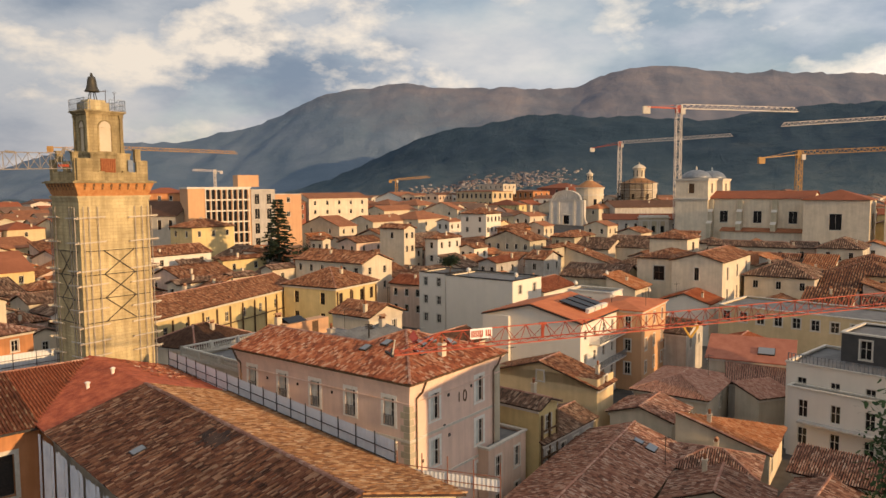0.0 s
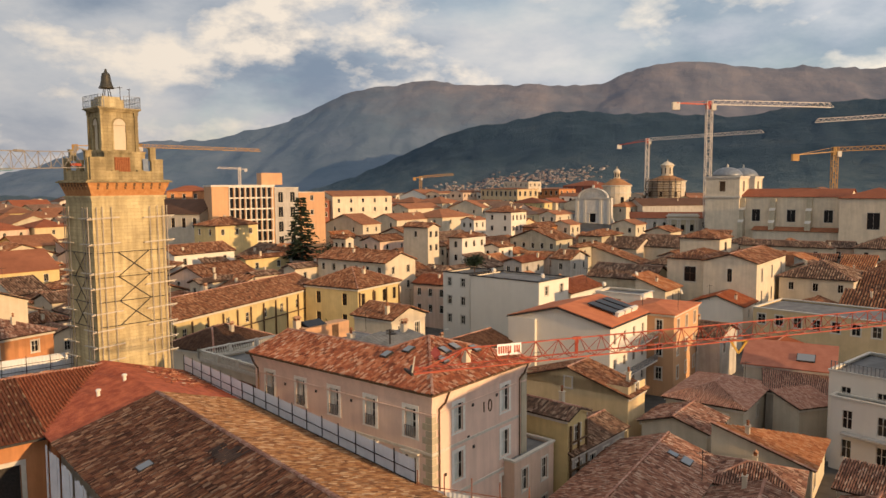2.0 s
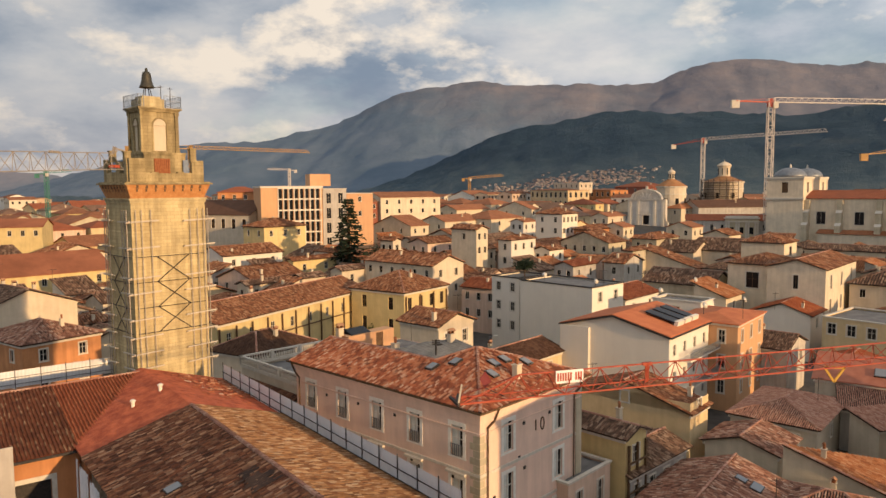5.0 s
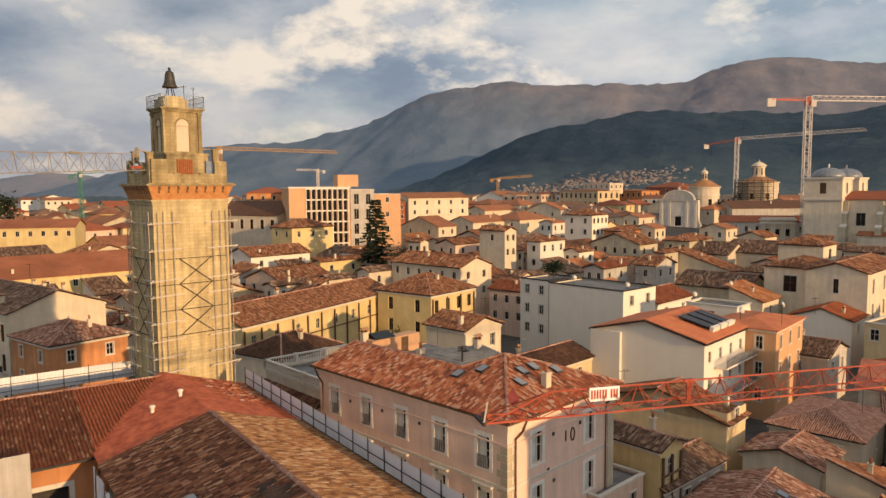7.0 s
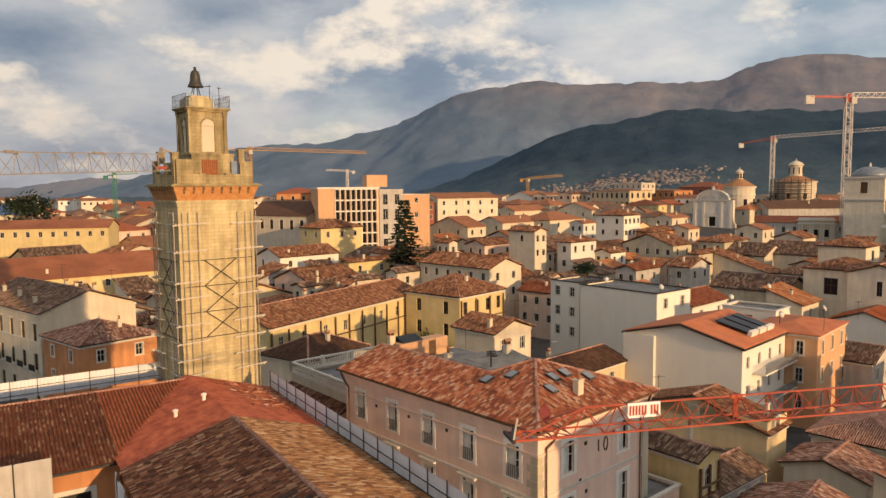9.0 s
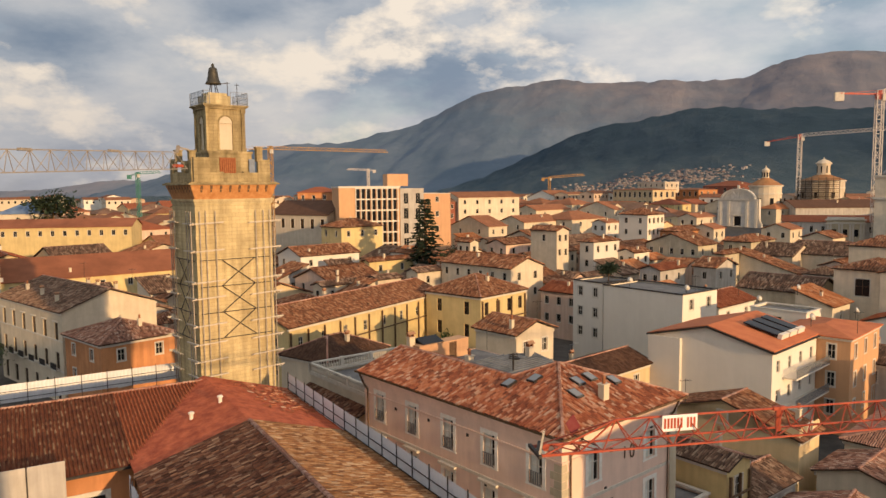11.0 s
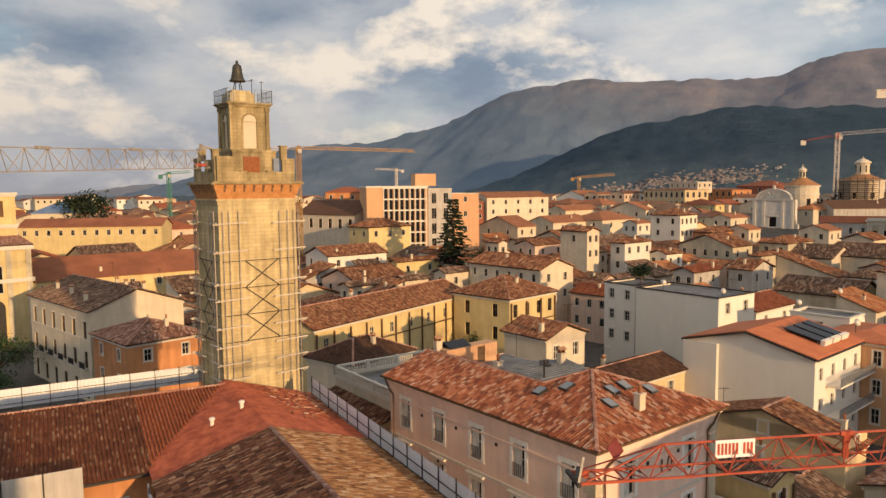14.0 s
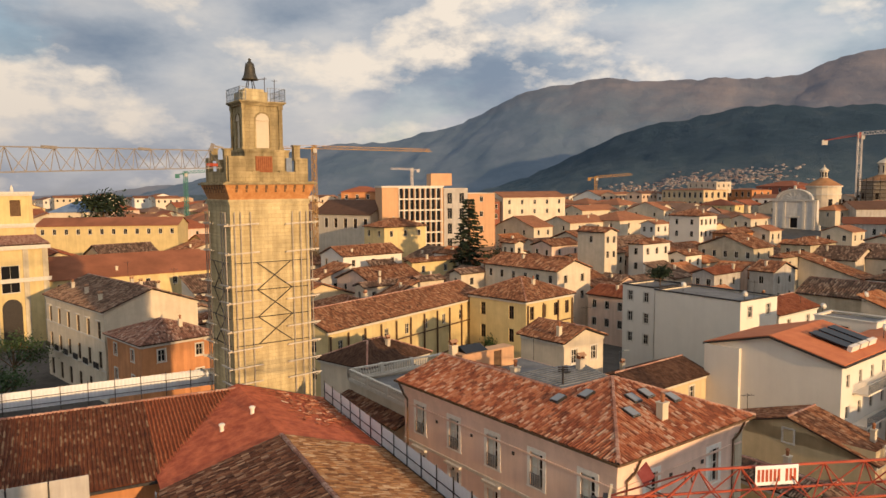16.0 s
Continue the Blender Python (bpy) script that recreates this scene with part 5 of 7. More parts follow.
for (xa, ya, za), (xb, yb, zb), holes in ((E2, E0, []), (E0, K, [(8.2, 10.7, 9.6, 12.6)])):
    L = math.hypot(xb - xa, yb - ya)
    sh.wall((xa - 0.3, ya + 0.35), ((xb - xa) / L, (yb - ya) / L), L, 0, 14.25, holes, 0.4)
part("wall", sh, WALL["orange"], wing)
sh = Shape()
sh.plate([7.9, 8.2, 10.7, 11.0], [9.4, 9.6, 12.6, 12.9], -0.06, 0.0, lambda i, k: not (i == 1 and k == 1))
L = math.hypot(K[0] - E0[0], K[1] - E0[1])
dr = part("doorway", sh, FRAME, wing, "pale stone door surround")
door_place = pose(E0[0] - 0.3, E0[1] + 0.35, 0, 0, 0, math.degrees(math.atan2(K[1] - E0[1], K[0] - E0[0])))
# Dark block stands in for the shade inside the doorway.
sh = Shape()
sh.box(8.2, 0.5, 9.6, 10.7, 2.5, 12.6)
dk = part("dark_doorway", sh, IRON, wing)
dr.matrix_local = door_place
dk.matrix_local = door_place
Rm = (-35.42, 53.99, 16.25)
add_roof(wing, [[K, P0, Rm]], [], TILE["rust"], tiles=True, seed=91, pitch=0.24, bed=RUSTBED)
add_roof(wing, [[E2, K, Rm, R2]], [((*P0[:2], P0[2] + 0.02), (*R2[:2], R2[2] + 0.02))], TILE["rustold"], tiles=True, seed=92, pitch=0.24, bed=RUSTBED)
add_roof(wing, [[B0_, B2_, R2, P0]], [], TILE["rustold"], tiles=True, seed=93)
sh = Shape()
sh.bar(Vector(E2) + Vector((0, -0.1, -0.1)), Vector(K) + Vector((0, -0.1, -0.1)), 0.08)
part("gutter", sh, IRON, wing)

# white boards in the courtyard and sheeting on the wing's wall
COVER = mottled("white_cover_sheet", (0.52, 0.52, 0.55), (0.68, 0.67, 0.68), 0.5, 0.55)
bd = thing("site_hoarding", pose(-42.8, 33.0, 0, 0, 0, 43.1), "cream and white site hoarding boards in the courtyard", "hoarding")
for i in range(8):
    sh = Shape()
    sh.box(i * 2.0 + 0.03, 0, 9.0, i * 2.0 + 1.95, 0.06, 15.4)
    part("board", sh, WALL["grey"], bd)
    sh = Shape()
    sh.box(i * 2.0 - 0.05, -0.06, 0.0, i * 2.0 + 0.03, 0.08, 15.3)
    part("post", sh, IRON, bd)
cv = thing("wall_sheeting", pose(-28.05, 45.6, 0, 0, 0, -47), "white plastic sheeting strips hung on a palazzo wall", "sheeting")
rng = random.Random(4)
for i in range(26):
    sh = Shape()
    w_ = 0.92
    for k in range(4):
        xa, xb = i * 1.0 + w_ * k / 4, i * 1.0 + w_ * (k + 1) / 4
        ya, yb = -0.25 + 0.08 * math.sin(i * 2.1 + k * 1.3), -0.25 + 0.08 * math.sin(i * 2.1 + (k + 1) * 1.3)
        sh.poly([(xa, ya, 6.5), (xb, yb, 6.5), (xb, yb + 0.1, 14.15 - rng.uniform(0, 0.2)), (xa, ya + 0.1, 14.15)])
    part("strip", sh, COVER, cv)

# roof window, vent pipes and slipped tiles on the weathered wing
wm = pose(-35.5, 54.3, 14.42, 0, 0, -47)
tilt = math.degrees(math.atan(0.3))


def roof_window(m, w, h, label, group):
    t = thing("roof_window", m, label, "roof window", group)
    sh = Shape()
    sh.plate([0, 0.08, w - 0.08, w], [0, 0.08, h - 0.08, h], -0.07, 0.1, lambda i, k: not (i == 1 and k == 1))
    part("frame", sh, IRON, t).matrix_local = pose(0, 0, 0, -90, 0, 0)
    sh = Shape()
    sh.poly([(0.06, 0.06, 0.1), (w - 0.06, 0.06, 0.1), (w - 0.06, h - 0.06, 0.1), (0.06, h - 0.06, 0.1)])
    sh.poly([(0, 0, -0.1), (w, 0, -0.1), (w, 0, 0.1), (0, 0, 0.1)])
    part("pane", sh, SKYGLASS, t)
    return t


# Grey base colour stands for sky reflected in the panes.
SKYGLASS = material("roof_window_glass", (0.20, 0.21, 0.22), 0.18)
roof_window(wm @ pose(22.1, 1.65, 0.3 * 2.05 + 0.06, tilt, 0, 0), 0.85, 0.9, "small square roof window among old tiles", "roof windows")
for x, y in ((7.6, 3.8), (6.9, 5.9)):
    v = thing("roof_vent", wm @ pose(x, y, 0.3 * (y + 0.4)), "small pale vent pipe on a red roof", "vent", "roof vents")
    sh = Shape()
    sh.tube([(0.13, -0.2), (0.13, 0.36)], 10)
    part("pipe", sh, WALL["white"], v)
    sh = Shape()
    sh.tube([(0.2, 0.36), (0.2, 0.46), (0.1, 0.52)], 10)
    part("cap", sh, WALL["white"], v)

pm_ = pose(-3.1, 54.0, 15.36, 0, 0, 52.5)
ps = math.degrees(math.atan(0.34))
pl_ = math.degrees(math.atan(0.305))
for x, y in ((5.7, 3.2), (7.2, 3.3), (8.8, 2.3), (4.1, 2.1)):
    roof_window(pm_ @ pose(x, y, 0.34 * (y + 0.6)) @ pose(0, 0, 0.06, ps, 0, 0), 0.8, 1.0, "open-sky roof window in red palazzo tiles", "roof windows")
for x, y in ((2.5, 8.0), (3.8, 6.6)):
    roof_window(pm_ @ pose(x, y, 0.305 * (x + 0.6)) @ pose(0, 0, 0.06, 0, -pl_, 0) @ pose(0, 0, 0, 0, 0, -90), 0.8, 1.0, "closed roof window in red palazzo tiles", "roof windows")

rng = random.Random(12)
deb = thing("roof_debris", wm, "broken tiles and rubble on the red roof below the tower", "rubble", "", "stuff")
sh = Shape()
for i in range(260):
    x, y = rng.betavariate(1.2, 2.6) * 10.5 + 0.2, 12.9 - rng.betavariate(1.1, 2.2) * 4.8
    z = 0.3 * (13.2 - y) + 0.03
    a, l, w_ = rng.uniform(0, math.pi), rng.uniform(0.12, 0.34), rng.uniform(0.06, 0.14)
    cx, sx = math.cos(a), math.sin(a)
    at = lambda u, v, t: (x + u * cx - v * sx, y + u * sx + v * cx, z - 0.3 * (u * sx + v * cx) + t)
    sh.poly([at(-l, -w_, 0), at(l, -w_, 0.01), at(l, 0, 0.07), at(-l, 0, 0.06)])
    sh.poly([at(-l, 0, 0.06), at(l, 0, 0.07), at(l, w_, 0.01), at(-l, w_, 0)])
tagged(part("tile_shards", sh, TILE["mixed"], deb), kind="stuff")

# ---- roof terrace with a balustrade ----
ter = house(-20.9, 69.6, 0, 50, 11, 11.5, 12.0, wall="cream", roof="flat", wl=(0, 0), wr=(0, 0), label="cream building with a balustraded roof terrace")
bal = thing("balustrade", pose(-20.9, 69.6, 12.2, 0, 0, 50), "pale stone balustrade round a roof terrace", "balustrade")
ba = Shape()
ba.tube([(0.06, 0), (0.1, 0.12), (0.11, 0.3), (0.05, 0.55), (0.08, 0.66)], 6)
bme = ba.mesh("baluster", [FRAME], True)
for (ox, oy), turn, L in (((0, 11.5), -90, 11.5), ((11, 11.5), 180, 11)):
    for kk in range(4):
        pp = Shape()
        pp.box(-0.18, -0.18, 0, 0.18, 0.18, 1.05)
        part("pedestal", pp, FRAME, bal).matrix_local = pose(ox, oy, 0, 0, 0, turn) @ pose(L * kk / 3, 0, 0)
    for z0_, z1_ in ((0, 0.16), (0.84, 1.0)):
        rl = Shape()
        rl.box(0, -0.13, z0_, L, 0.13, z1_)
        part("rail", rl, FRAME, bal).matrix_local = pose(ox, oy, 0, 0, 0, turn)
    for i in range(int(L / 0.3)):
        part("baluster", bme, None, bal).matrix_local = pose(ox, oy, 0.16, 0, 0, turn) @ pose(0.15 + i * 0.3, 0, 0)
tl = Shape()
lean = [[(-1.6, 11.5, 10.5), (-1.6, 0, 10.5), (0, 0, 11.1), (0, 11.5, 11.1)]]
add_roof(ter, lean, [], TILE["worn"], tiles=True, seed=55)

# slipped patch of bare battens on the weathered roof
gp = thing("bare_roof_patch", wm, "dark bare patch where roof tiles have slipped", "roof patch")
rng = random.Random(17)
for i in range(14):
    x0, x1 = 24.9 + i * 0.18, 25.07 + i * 0.18
    ya, yb = 4.75 + rng.uniform(-0.25, 0.2) - 0.02 * i, 5.5 + rng.uniform(-0.3, 0.35) + 0.03 * i
    lo, hi = 0.3 * (ya + 0.4), 0.3 * (yb + 0.4)
    gap = Shape()
    for t_, flip in ((0.125, False), (0.02, True)):
        q = [(x0, ya, lo + t_), (x1, ya, lo + t_), (x1, yb, hi + t_), (x0, yb, hi + t_)]
        gap.poly(list(reversed(q)) if flip else q)
    gap.poly([(x0, ya, lo + 0.02), (x1, ya, lo + 0.02), (x1, ya, lo + 0.125), (x0, ya, lo + 0.125)])
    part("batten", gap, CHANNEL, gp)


# ---- landmarks farther off ----
def crane(x, y, z_jib, z0, tip, tail, color, wide=1.5, r=0.09, label="", head=4.0, slew=None):
    """A tower crane: mast at (x, y), jib to tip, counter-jib to tail."""
    c = thing("tower_crane", Matrix.Translation((x, y, z0)), label, "crane", "tower cranes")
    inv = Matrix.Translation((-x, -y, -z0))
    sh = Shape()
    mast(sh, x, y, z0, z_jib + head * 0.3, wide, wide * 1.1, r)
    m = part("mast", sh, color, c)
    sh = lattice(Shape(), (x, y, z_jib), tip, wide * 0.8, wide * 0.8, wide * 1.2, r * 0.9)
    j = part("jib", sh, color, c)
    sh = Shape()
    t = Vector(tail)
    d = (t - Vector((x, y, z_jib))).normalized()
    s = d.cross(Vector((0, 0, 1))) * wide * 0.4
    for k in (s, -s):
        sh.bar(Vector((x, y, z_jib)) + k, t + k, r * 1.4)
    sh.bar(Vector((x, y, z_jib + head * 0.3)), t, r * 0.6)
    cj = part("counter_jib", sh, slew or color, c)
    sh = Shape()
    g = wide / 2.0
    sh.box(t.x - 1.3 * g, t.y - 0.8 * g, t.z - 2.4 * g, t.x + 1.3 * g, t.y + 0.8 * g, t.z + 0.3)
    w = part("counterweight", sh, FRAME if slew else color, c)
    sh = Shape()
    sh.box(x + 0.4 * g, y - 1.6 * g, z_jib - 2.2 * g, x + 2.0 * g, y - 0.4 * g, z_jib)
    k = part("cab", sh, FRAME, c)
    sh = Shape()
    sh.tube([(wide * 0.62, z_jib - 1.6 * g), (wide * 0.62, z_jib - 0.4 * g), (wide * 0.4, z_jib + head * 0.3)], 8, x, y)
    ring = part("slewing_ring", sh, slew or color, c)
    for o in (m, j, cj, w, k, ring):
        o.matrix_parent_inverse = inv
    return c


YEL = mottled("yellow_crane", (0.34, 0.19, 0.06), (0.42, 0.25, 0.09), 1.0, 0.5)
PALE = mottled("pale_crane", (0.52, 0.47, 0.42), (0.64, 0.58, 0.52), 1.0, 0.5)
REDDISH = mottled("red_crane", (0.40, 0.07, 0.05), (0.50, 0.12, 0.08), 1.0, 0.5)
GREEN = mottled("green_crane", (0.06, 0.18, 0.14), (0.09, 0.24, 0.18), 1.0, 0.5)
crane(87.0, 264, 59.2, 8, (136, 275, 58.8), (74.5, 262, 59.6), PALE, 2.0, 0.10, "tall pale tower crane with a red slewing unit", 4, slew=REDDISH)
crane(119.5, 482, 59.4, 0, (178, 440, 61), (103, 491, 57.2), PALE, 2.2, 0.12, "distant pale tower crane with a red slewing unit", 5, slew=REDDISH)
crane(128.5, 257, 41.8, 8, (183, 247, 43.6), (114, 255, 40.6), YEL, 1.7, 0.10, "yellow tower crane beyond the church", 5)
crane(215, 330, 61.2, 8, (157, 332, 58), (230, 330, 61.2), PALE, 2.0, 0.11, "pale tower crane at the edge of town", 5)
crane(-188, 276, 37.5, 8, (-178, 277, 38), (-192, 276, 37), GREEN, 1.2, 0.09, "green tower crane over the western roofs", 3)
crane(-86.5, 188.5, 41.5, 6, (-65.5, 227, 42.0), (-98, 178, 41.5), YEL, 1.0, 0.06, "yellow tower crane behind the bell tower", 3)
crane(-30, 470, 36, 14, (-8, 470, 37.5), (-34, 470, 36), YEL, 1.4, 0.14, "small distant orange crane", 3)
crane(-105, 330, 39, 10, (-116, 332, 39.5), (-102, 330, 39), PALE, 0.9, 0.08, "small distant pale crane", 3)

# the church with its bell tower and domed side chapel
CA = 54
nave = house(118.3, 227.3, 6, CA, 17, 32.5, 20.4, wall="chalk", roof="gy", tile="red", wl=(3, 1), wr=(0, 0), slope=0.28, size=(2.6, 4.0), first=4.1, trim=False, style="plain",
      label="long stone church nave with buttresses and a red roof", name="church", category="church", chimneys=0, over=0.5)
for i in range(3):
    sh = Shape()
    for x0, z0_, z1_ in ((-3.4, 0, 12), (-2.2, 12, 16), (-1.0, 16, 20)):
        sh.box(x0, -0.8, z0_, 0, 0.8, z1_)
    bt = part("buttress", sh, WALL["stone"], nave, "pale stepped stone buttress")
    bt.matrix_local = pose(-0.02, (10.8, 21.6, 31.2)[i], 0)
    for x0, x1, z0_ in ((-3.5, -2.1, 12), (-2.3, -0.9, 16)):
        cp = Shape()
        cp.poly([(x0, -0.9, z0_), (x0, 0.9, z0_), (x1, 0.9, z0_ + 0.9), (x1, -0.9, z0_ + 0.9)])
        part("coping", cp, FRAME, bt)
house(127.0, 210.5, 6, CA, 19, 18.0, 20.2, wall="chalk", roof="hip", tile="red", wl=(1, 1), wr=(1, 1), slope=0.32, size=(3.4, 5.0), first=4.2, trim=False, style="plain",
      label="stone church transept with a tall arched window", name="transept", category="church", chimneys=0, over=0.6)
house(147.5, 198.5, 6, CA, 15, 20, 19.0, wall="chalk", roof="gy", tile="red", wl=(1, 1), wr=(1, 1), slope=0.25, size=(3.0, 4.4), first=5.0, trim=False, style="plain",
      label="stone church choir with a red roof", name="choir", category="church", chimneys=0)
house(116.2, 224.4, 6, CA, 2.9, 27, 9.5, wall="chalk", roof="sy", tile="brown", wl=(0, 0), wr=(0, 0), slope=0.3, label="brown-roofed aisle along the church", name="aisle", category="church", chimneys=0)


def belfry_tower(x, y, z0, ang, w, tiers, dome_r, label, wall="cream"):
    t = thing("church_tower", pose(x, y, z0, 0, 0, ang), label, "tower")
    z = 0
    for i, h in enumerate(tiers):
        sh = Shape()
        hole = [(w / 2 - 1.0, w / 2 + 1.0, z + h * 0.25, z + h * 0.8)] if i else []
        for o, u in (((0, 0), (1, 0)), ((w, 0), (0, 1)), ((w, w), (-1, 0)), ((0, w), (0, -1))):
            sh.wall(o, u, w, z, z + h, hole, 0.6)
        part("tier", sh, WALL[wall], t)
        if hole:
            # Solid dark block fills the tier to keep its openings dark.
            dk = Shape()
            dk.box(0.65, 0.65, z, w - 0.65, w - 0.65, z + h - 0.1)
            part("belfry_room", dk, WOOD, t)
        for cx in (0.35, w - 0.35):
            pl = Shape()
            pl.box(cx - 0.35, -0.14, z, cx + 0.35, 0, z + h)
            part("pilaster", pl, WALL[wall], t)
        z += h
        co = Shape()
        co.box(-0.45, -0.45, z, w + 0.45, w + 0.45, z + 0.5)
        co.box(-0.25, -0.25, z - 0.35, w + 0.25, w + 0.25, z)
        part("cornice", co, FRAME, t)
        z += 0.5
    dm = Shape()
    dm.tube([(dome_r * math.cos(a), z + dome_r * 0.62 * math.sin(a)) for a in np.linspace(0, 1.5, 8)], 20, w / 2, w / 2)
    part("dome", dm, ZINC, t, "grey lead dome", True)
    fi = Shape()
    fi.tube([(0.35, z + dome_r * 0.6), (0.3, z + dome_r * 0.6 + 0.8), (0.05, z + dome_r * 0.6 + 1.4)], 8, w / 2, w / 2)
    part("finial", fi, FRAME, t)
    return t


belfry_tower(91.0, 244.2, 6, 54, 11.0, (20.2, 6.2), 5.0, "pale stone church bell tower with a lead dome", "chalk")
belfry_tower(101.8, 259.0, 6, 54, 10.4, (20.2, 6.2), 5.0, "second pale stone church tower with a lead dome", "chalk")


def rotunda(x, y, z0, r, h, roof_h, lr, lh, tile, label, wall="stone", sides=20, wins=8):
    t = thing("domed_rotunda", Matrix.Translation((x, y, z0)), label, "dome")
    sh = Shape()
    sh.tube([(r, 0), (r, h)], sides)
    part("drum", sh, WALL[wall], t)
    sh = Shape()
    sh.tube([(r + 0.5, h - 0.4), (r + 0.7, h + 0.2), (r + 0.2, h + 0.3)], sides)
    sh.tube([(r + 0.25, h * 0.80), (r + 0.3, h * 0.83)], sides)
    part("cornice", sh, FRAME, t)
    sh = Shape()
    sh.tube([(r + 0.6, h + 0.25), (r * 0.55, h + 0.25 + roof_h * 0.62), (lr * 0.9, h + 0.25 + roof_h)], sides)
    part("roof", sh, TILE[tile], t)
    sh = Shape()
    z = h + roof_h
    sh.tube([(lr, z), (lr, z + lh * 0.66), (lr * 1.2, z + lh * 0.68), (lr * 1.2, z + lh * 0.72), (lr * 0.8, z + lh * 0.86), (0.25, z + lh), (0.12, z + lh + 1.0)], 12)
    part("lantern", sh, WALL[wall], t)
    for i in range(wins):
        a = 2 * math.pi * i / wins + 0.2
        wn_ = Shape()
        wn_.box(-0.75, -0.1, h * 0.56, 0.75, 0.12, h * 0.71)
        o = part("window", wn_, GLASS, t)
        o.matrix_local = pose(r * math.cos(a), r * math.sin(a), 0, 0, 0, math.degrees(a) + 90)
        wl_ = Shape()
        wl_.box(-0.28, -0.08, z + lh * 0.12, 0.28, 0.08, z + lh * 0.55)
        part("lantern_window", wl_, GLASS, t).matrix_local = pose(lr * math.cos(a), lr * math.sin(a), 0, 0, 0, math.degrees(a) + 90)
    return t


rotunda(71.5, 346, 12, 6.6, 18.2, 3.4, 1.5, 4.6, "straw", "pale orange church rotunda with a tiled cone roof and lantern", "cream")
rotunda(118, 428, 12, 10.8, 20.5, 3.2, 3.4, 8.5, "straw", "octagonal pale church dome partly in scaffolding", "cream", 8, 8)
sc = thing("dome_scaffold", pose(118, 428, 12), "dark builders' scaffold round the octagonal dome", "scaffold")
ring = [(12.4 * math.cos(w), 12.4 * math.sin(w)) for w in np.linspace(radians(165), radians(292), 9)]
for x, y in ring:
    sh = Shape()
    sh.bar((x, y, 0), (x, y, 22.5), 0.12)
    part("upright", sh, IRON, sc)
for z in (10.5, 12.5, 14.5, 16.5, 18.5, 20.5):
    sh = Shape()
    for (xa, ya), (xb, yb) in zip(ring, ring[1:]):
        sh.bar((xa, ya, z + 1.0), (xb, yb, z + 1.0), 0.09)
        sh.poly([(xa, ya, z), (xb, yb, z), (xb * 0.9, yb * 0.9, z), (xa * 0.9, ya * 0.9, z)])
        sh.poly([(xa, ya, z - 0.25), (xb, yb, z - 0.25), (xb, yb, z + 0.1), (xa, ya, z + 0.1)])
    part("walkway", sh, WOOD, sc, "timber walkway with guard rail")
house(73, 332, 10, 38, 16, 14, 10.5, wall="cream", roof="hip", tile="sunny", label="cream church body below the rotunda", wl=(2, 1), wr=(2, 1))

# baroque church front
PALESTONE = plaster("white_stone", (0.62, 0.58, 0.52), 0.8, 0.25)
bf = thing("baroque_church", pose(47.9, 336.3, -0.6, 0, 0, -32) @ Matrix.Diagonal((1.12, 1, 1, 1)), "pale stone baroque church front with a curved gable", "church")
sh = Shape()
sh.wall((0, 0), (1, 0), 20, 0, 12.5, [(8.8, 11.2, 0, 5)], 0.8)
sh.box(0, 0.8, 0, 20, 7, 12.5)
part("lower_front", sh, PALESTONE, bf)
sh = Shape()
sh.wall((2.4, 0), (1, 0), 15.2, 13.1, 25.0, [(6.3, 8.9, 14.2, 18.2)], 0.8)
sh.box(2.4, 0.8, 13.1, 17.6, 3, 25.0)
part("upper_front", sh, PALESTONE, bf)
sh = Shape()
arc = [(10 + 6.4 * math.cos(w), 0, 25.5 + 4.4 * math.sin(w)) for w in np.linspace(0, math.pi, 14)]
sh.poly(arc)
sh.poly([(x, 1.6, z) for x, y, z in reversed(arc)])
for a, b in zip(arc, arc[1:]):
    sh.poly([a, (a[0], 1.6, a[2]), (b[0], 1.6, b[2]), b])
part("curved_gable", sh, PALESTONE, bf)
sh = Shape()
sh.box(-0.5, -0.6, 12.5, 20.5, 1.2, 13.1)
sh.box(2.0, -0.5, 25.0, 18.0, 1.2, 25.5)
part("cornice", sh, FRAME, bf)
for x, z0_, z1_ in ((1, 0, 12.5), (5, 0, 12.5), (15, 0, 12.5), (19, 0, 12.5), (3.2, 13.1, 25.0), (6.6, 13.1, 25.0), (13.4, 13.1, 25.0), (16.8, 13.1, 25.0)):
    sh = Shape()
    sh.box(x - 0.5, -0.25, z0_, x + 0.5, 0, z1_)
    part("pilaster", sh, FRAME, bf)
for s in (0, 1):
    sh = Shape()
    pts = [(2.4 - 2.2 * (1 - math.sin(w)), 0.2, 13.1 + 6.5 * (1 - math.cos(w))) for w in np.linspace(0, math.pi / 2, 7)]
    pts = [(2.4, 0.2, 13.1)] + pts
    if s:
        pts = [(20 - x, y, z) for x, y, z in reversed(pts)]
    sh.poly(pts)
    sh.poly([(x, 1.0, z) for x, y, z in reversed(pts)])
    part("scroll", sh, PALESTONE, bf)
sh = Shape()
sh.box(8.7, 0.5, 14.2, 11.3, 0.6, 18.2)
part("window", sh, GLASS, bf)
sh = Shape()
sh.box(8.8, 0.5, 0, 11.2, 0.6, 5)
part("door", sh, WOOD, bf)
sh = Shape()
sh.box(9.6, 0.3, 29.7, 10.4, 1.0, 31.2)
part("finial", sh, FRAME, bf)
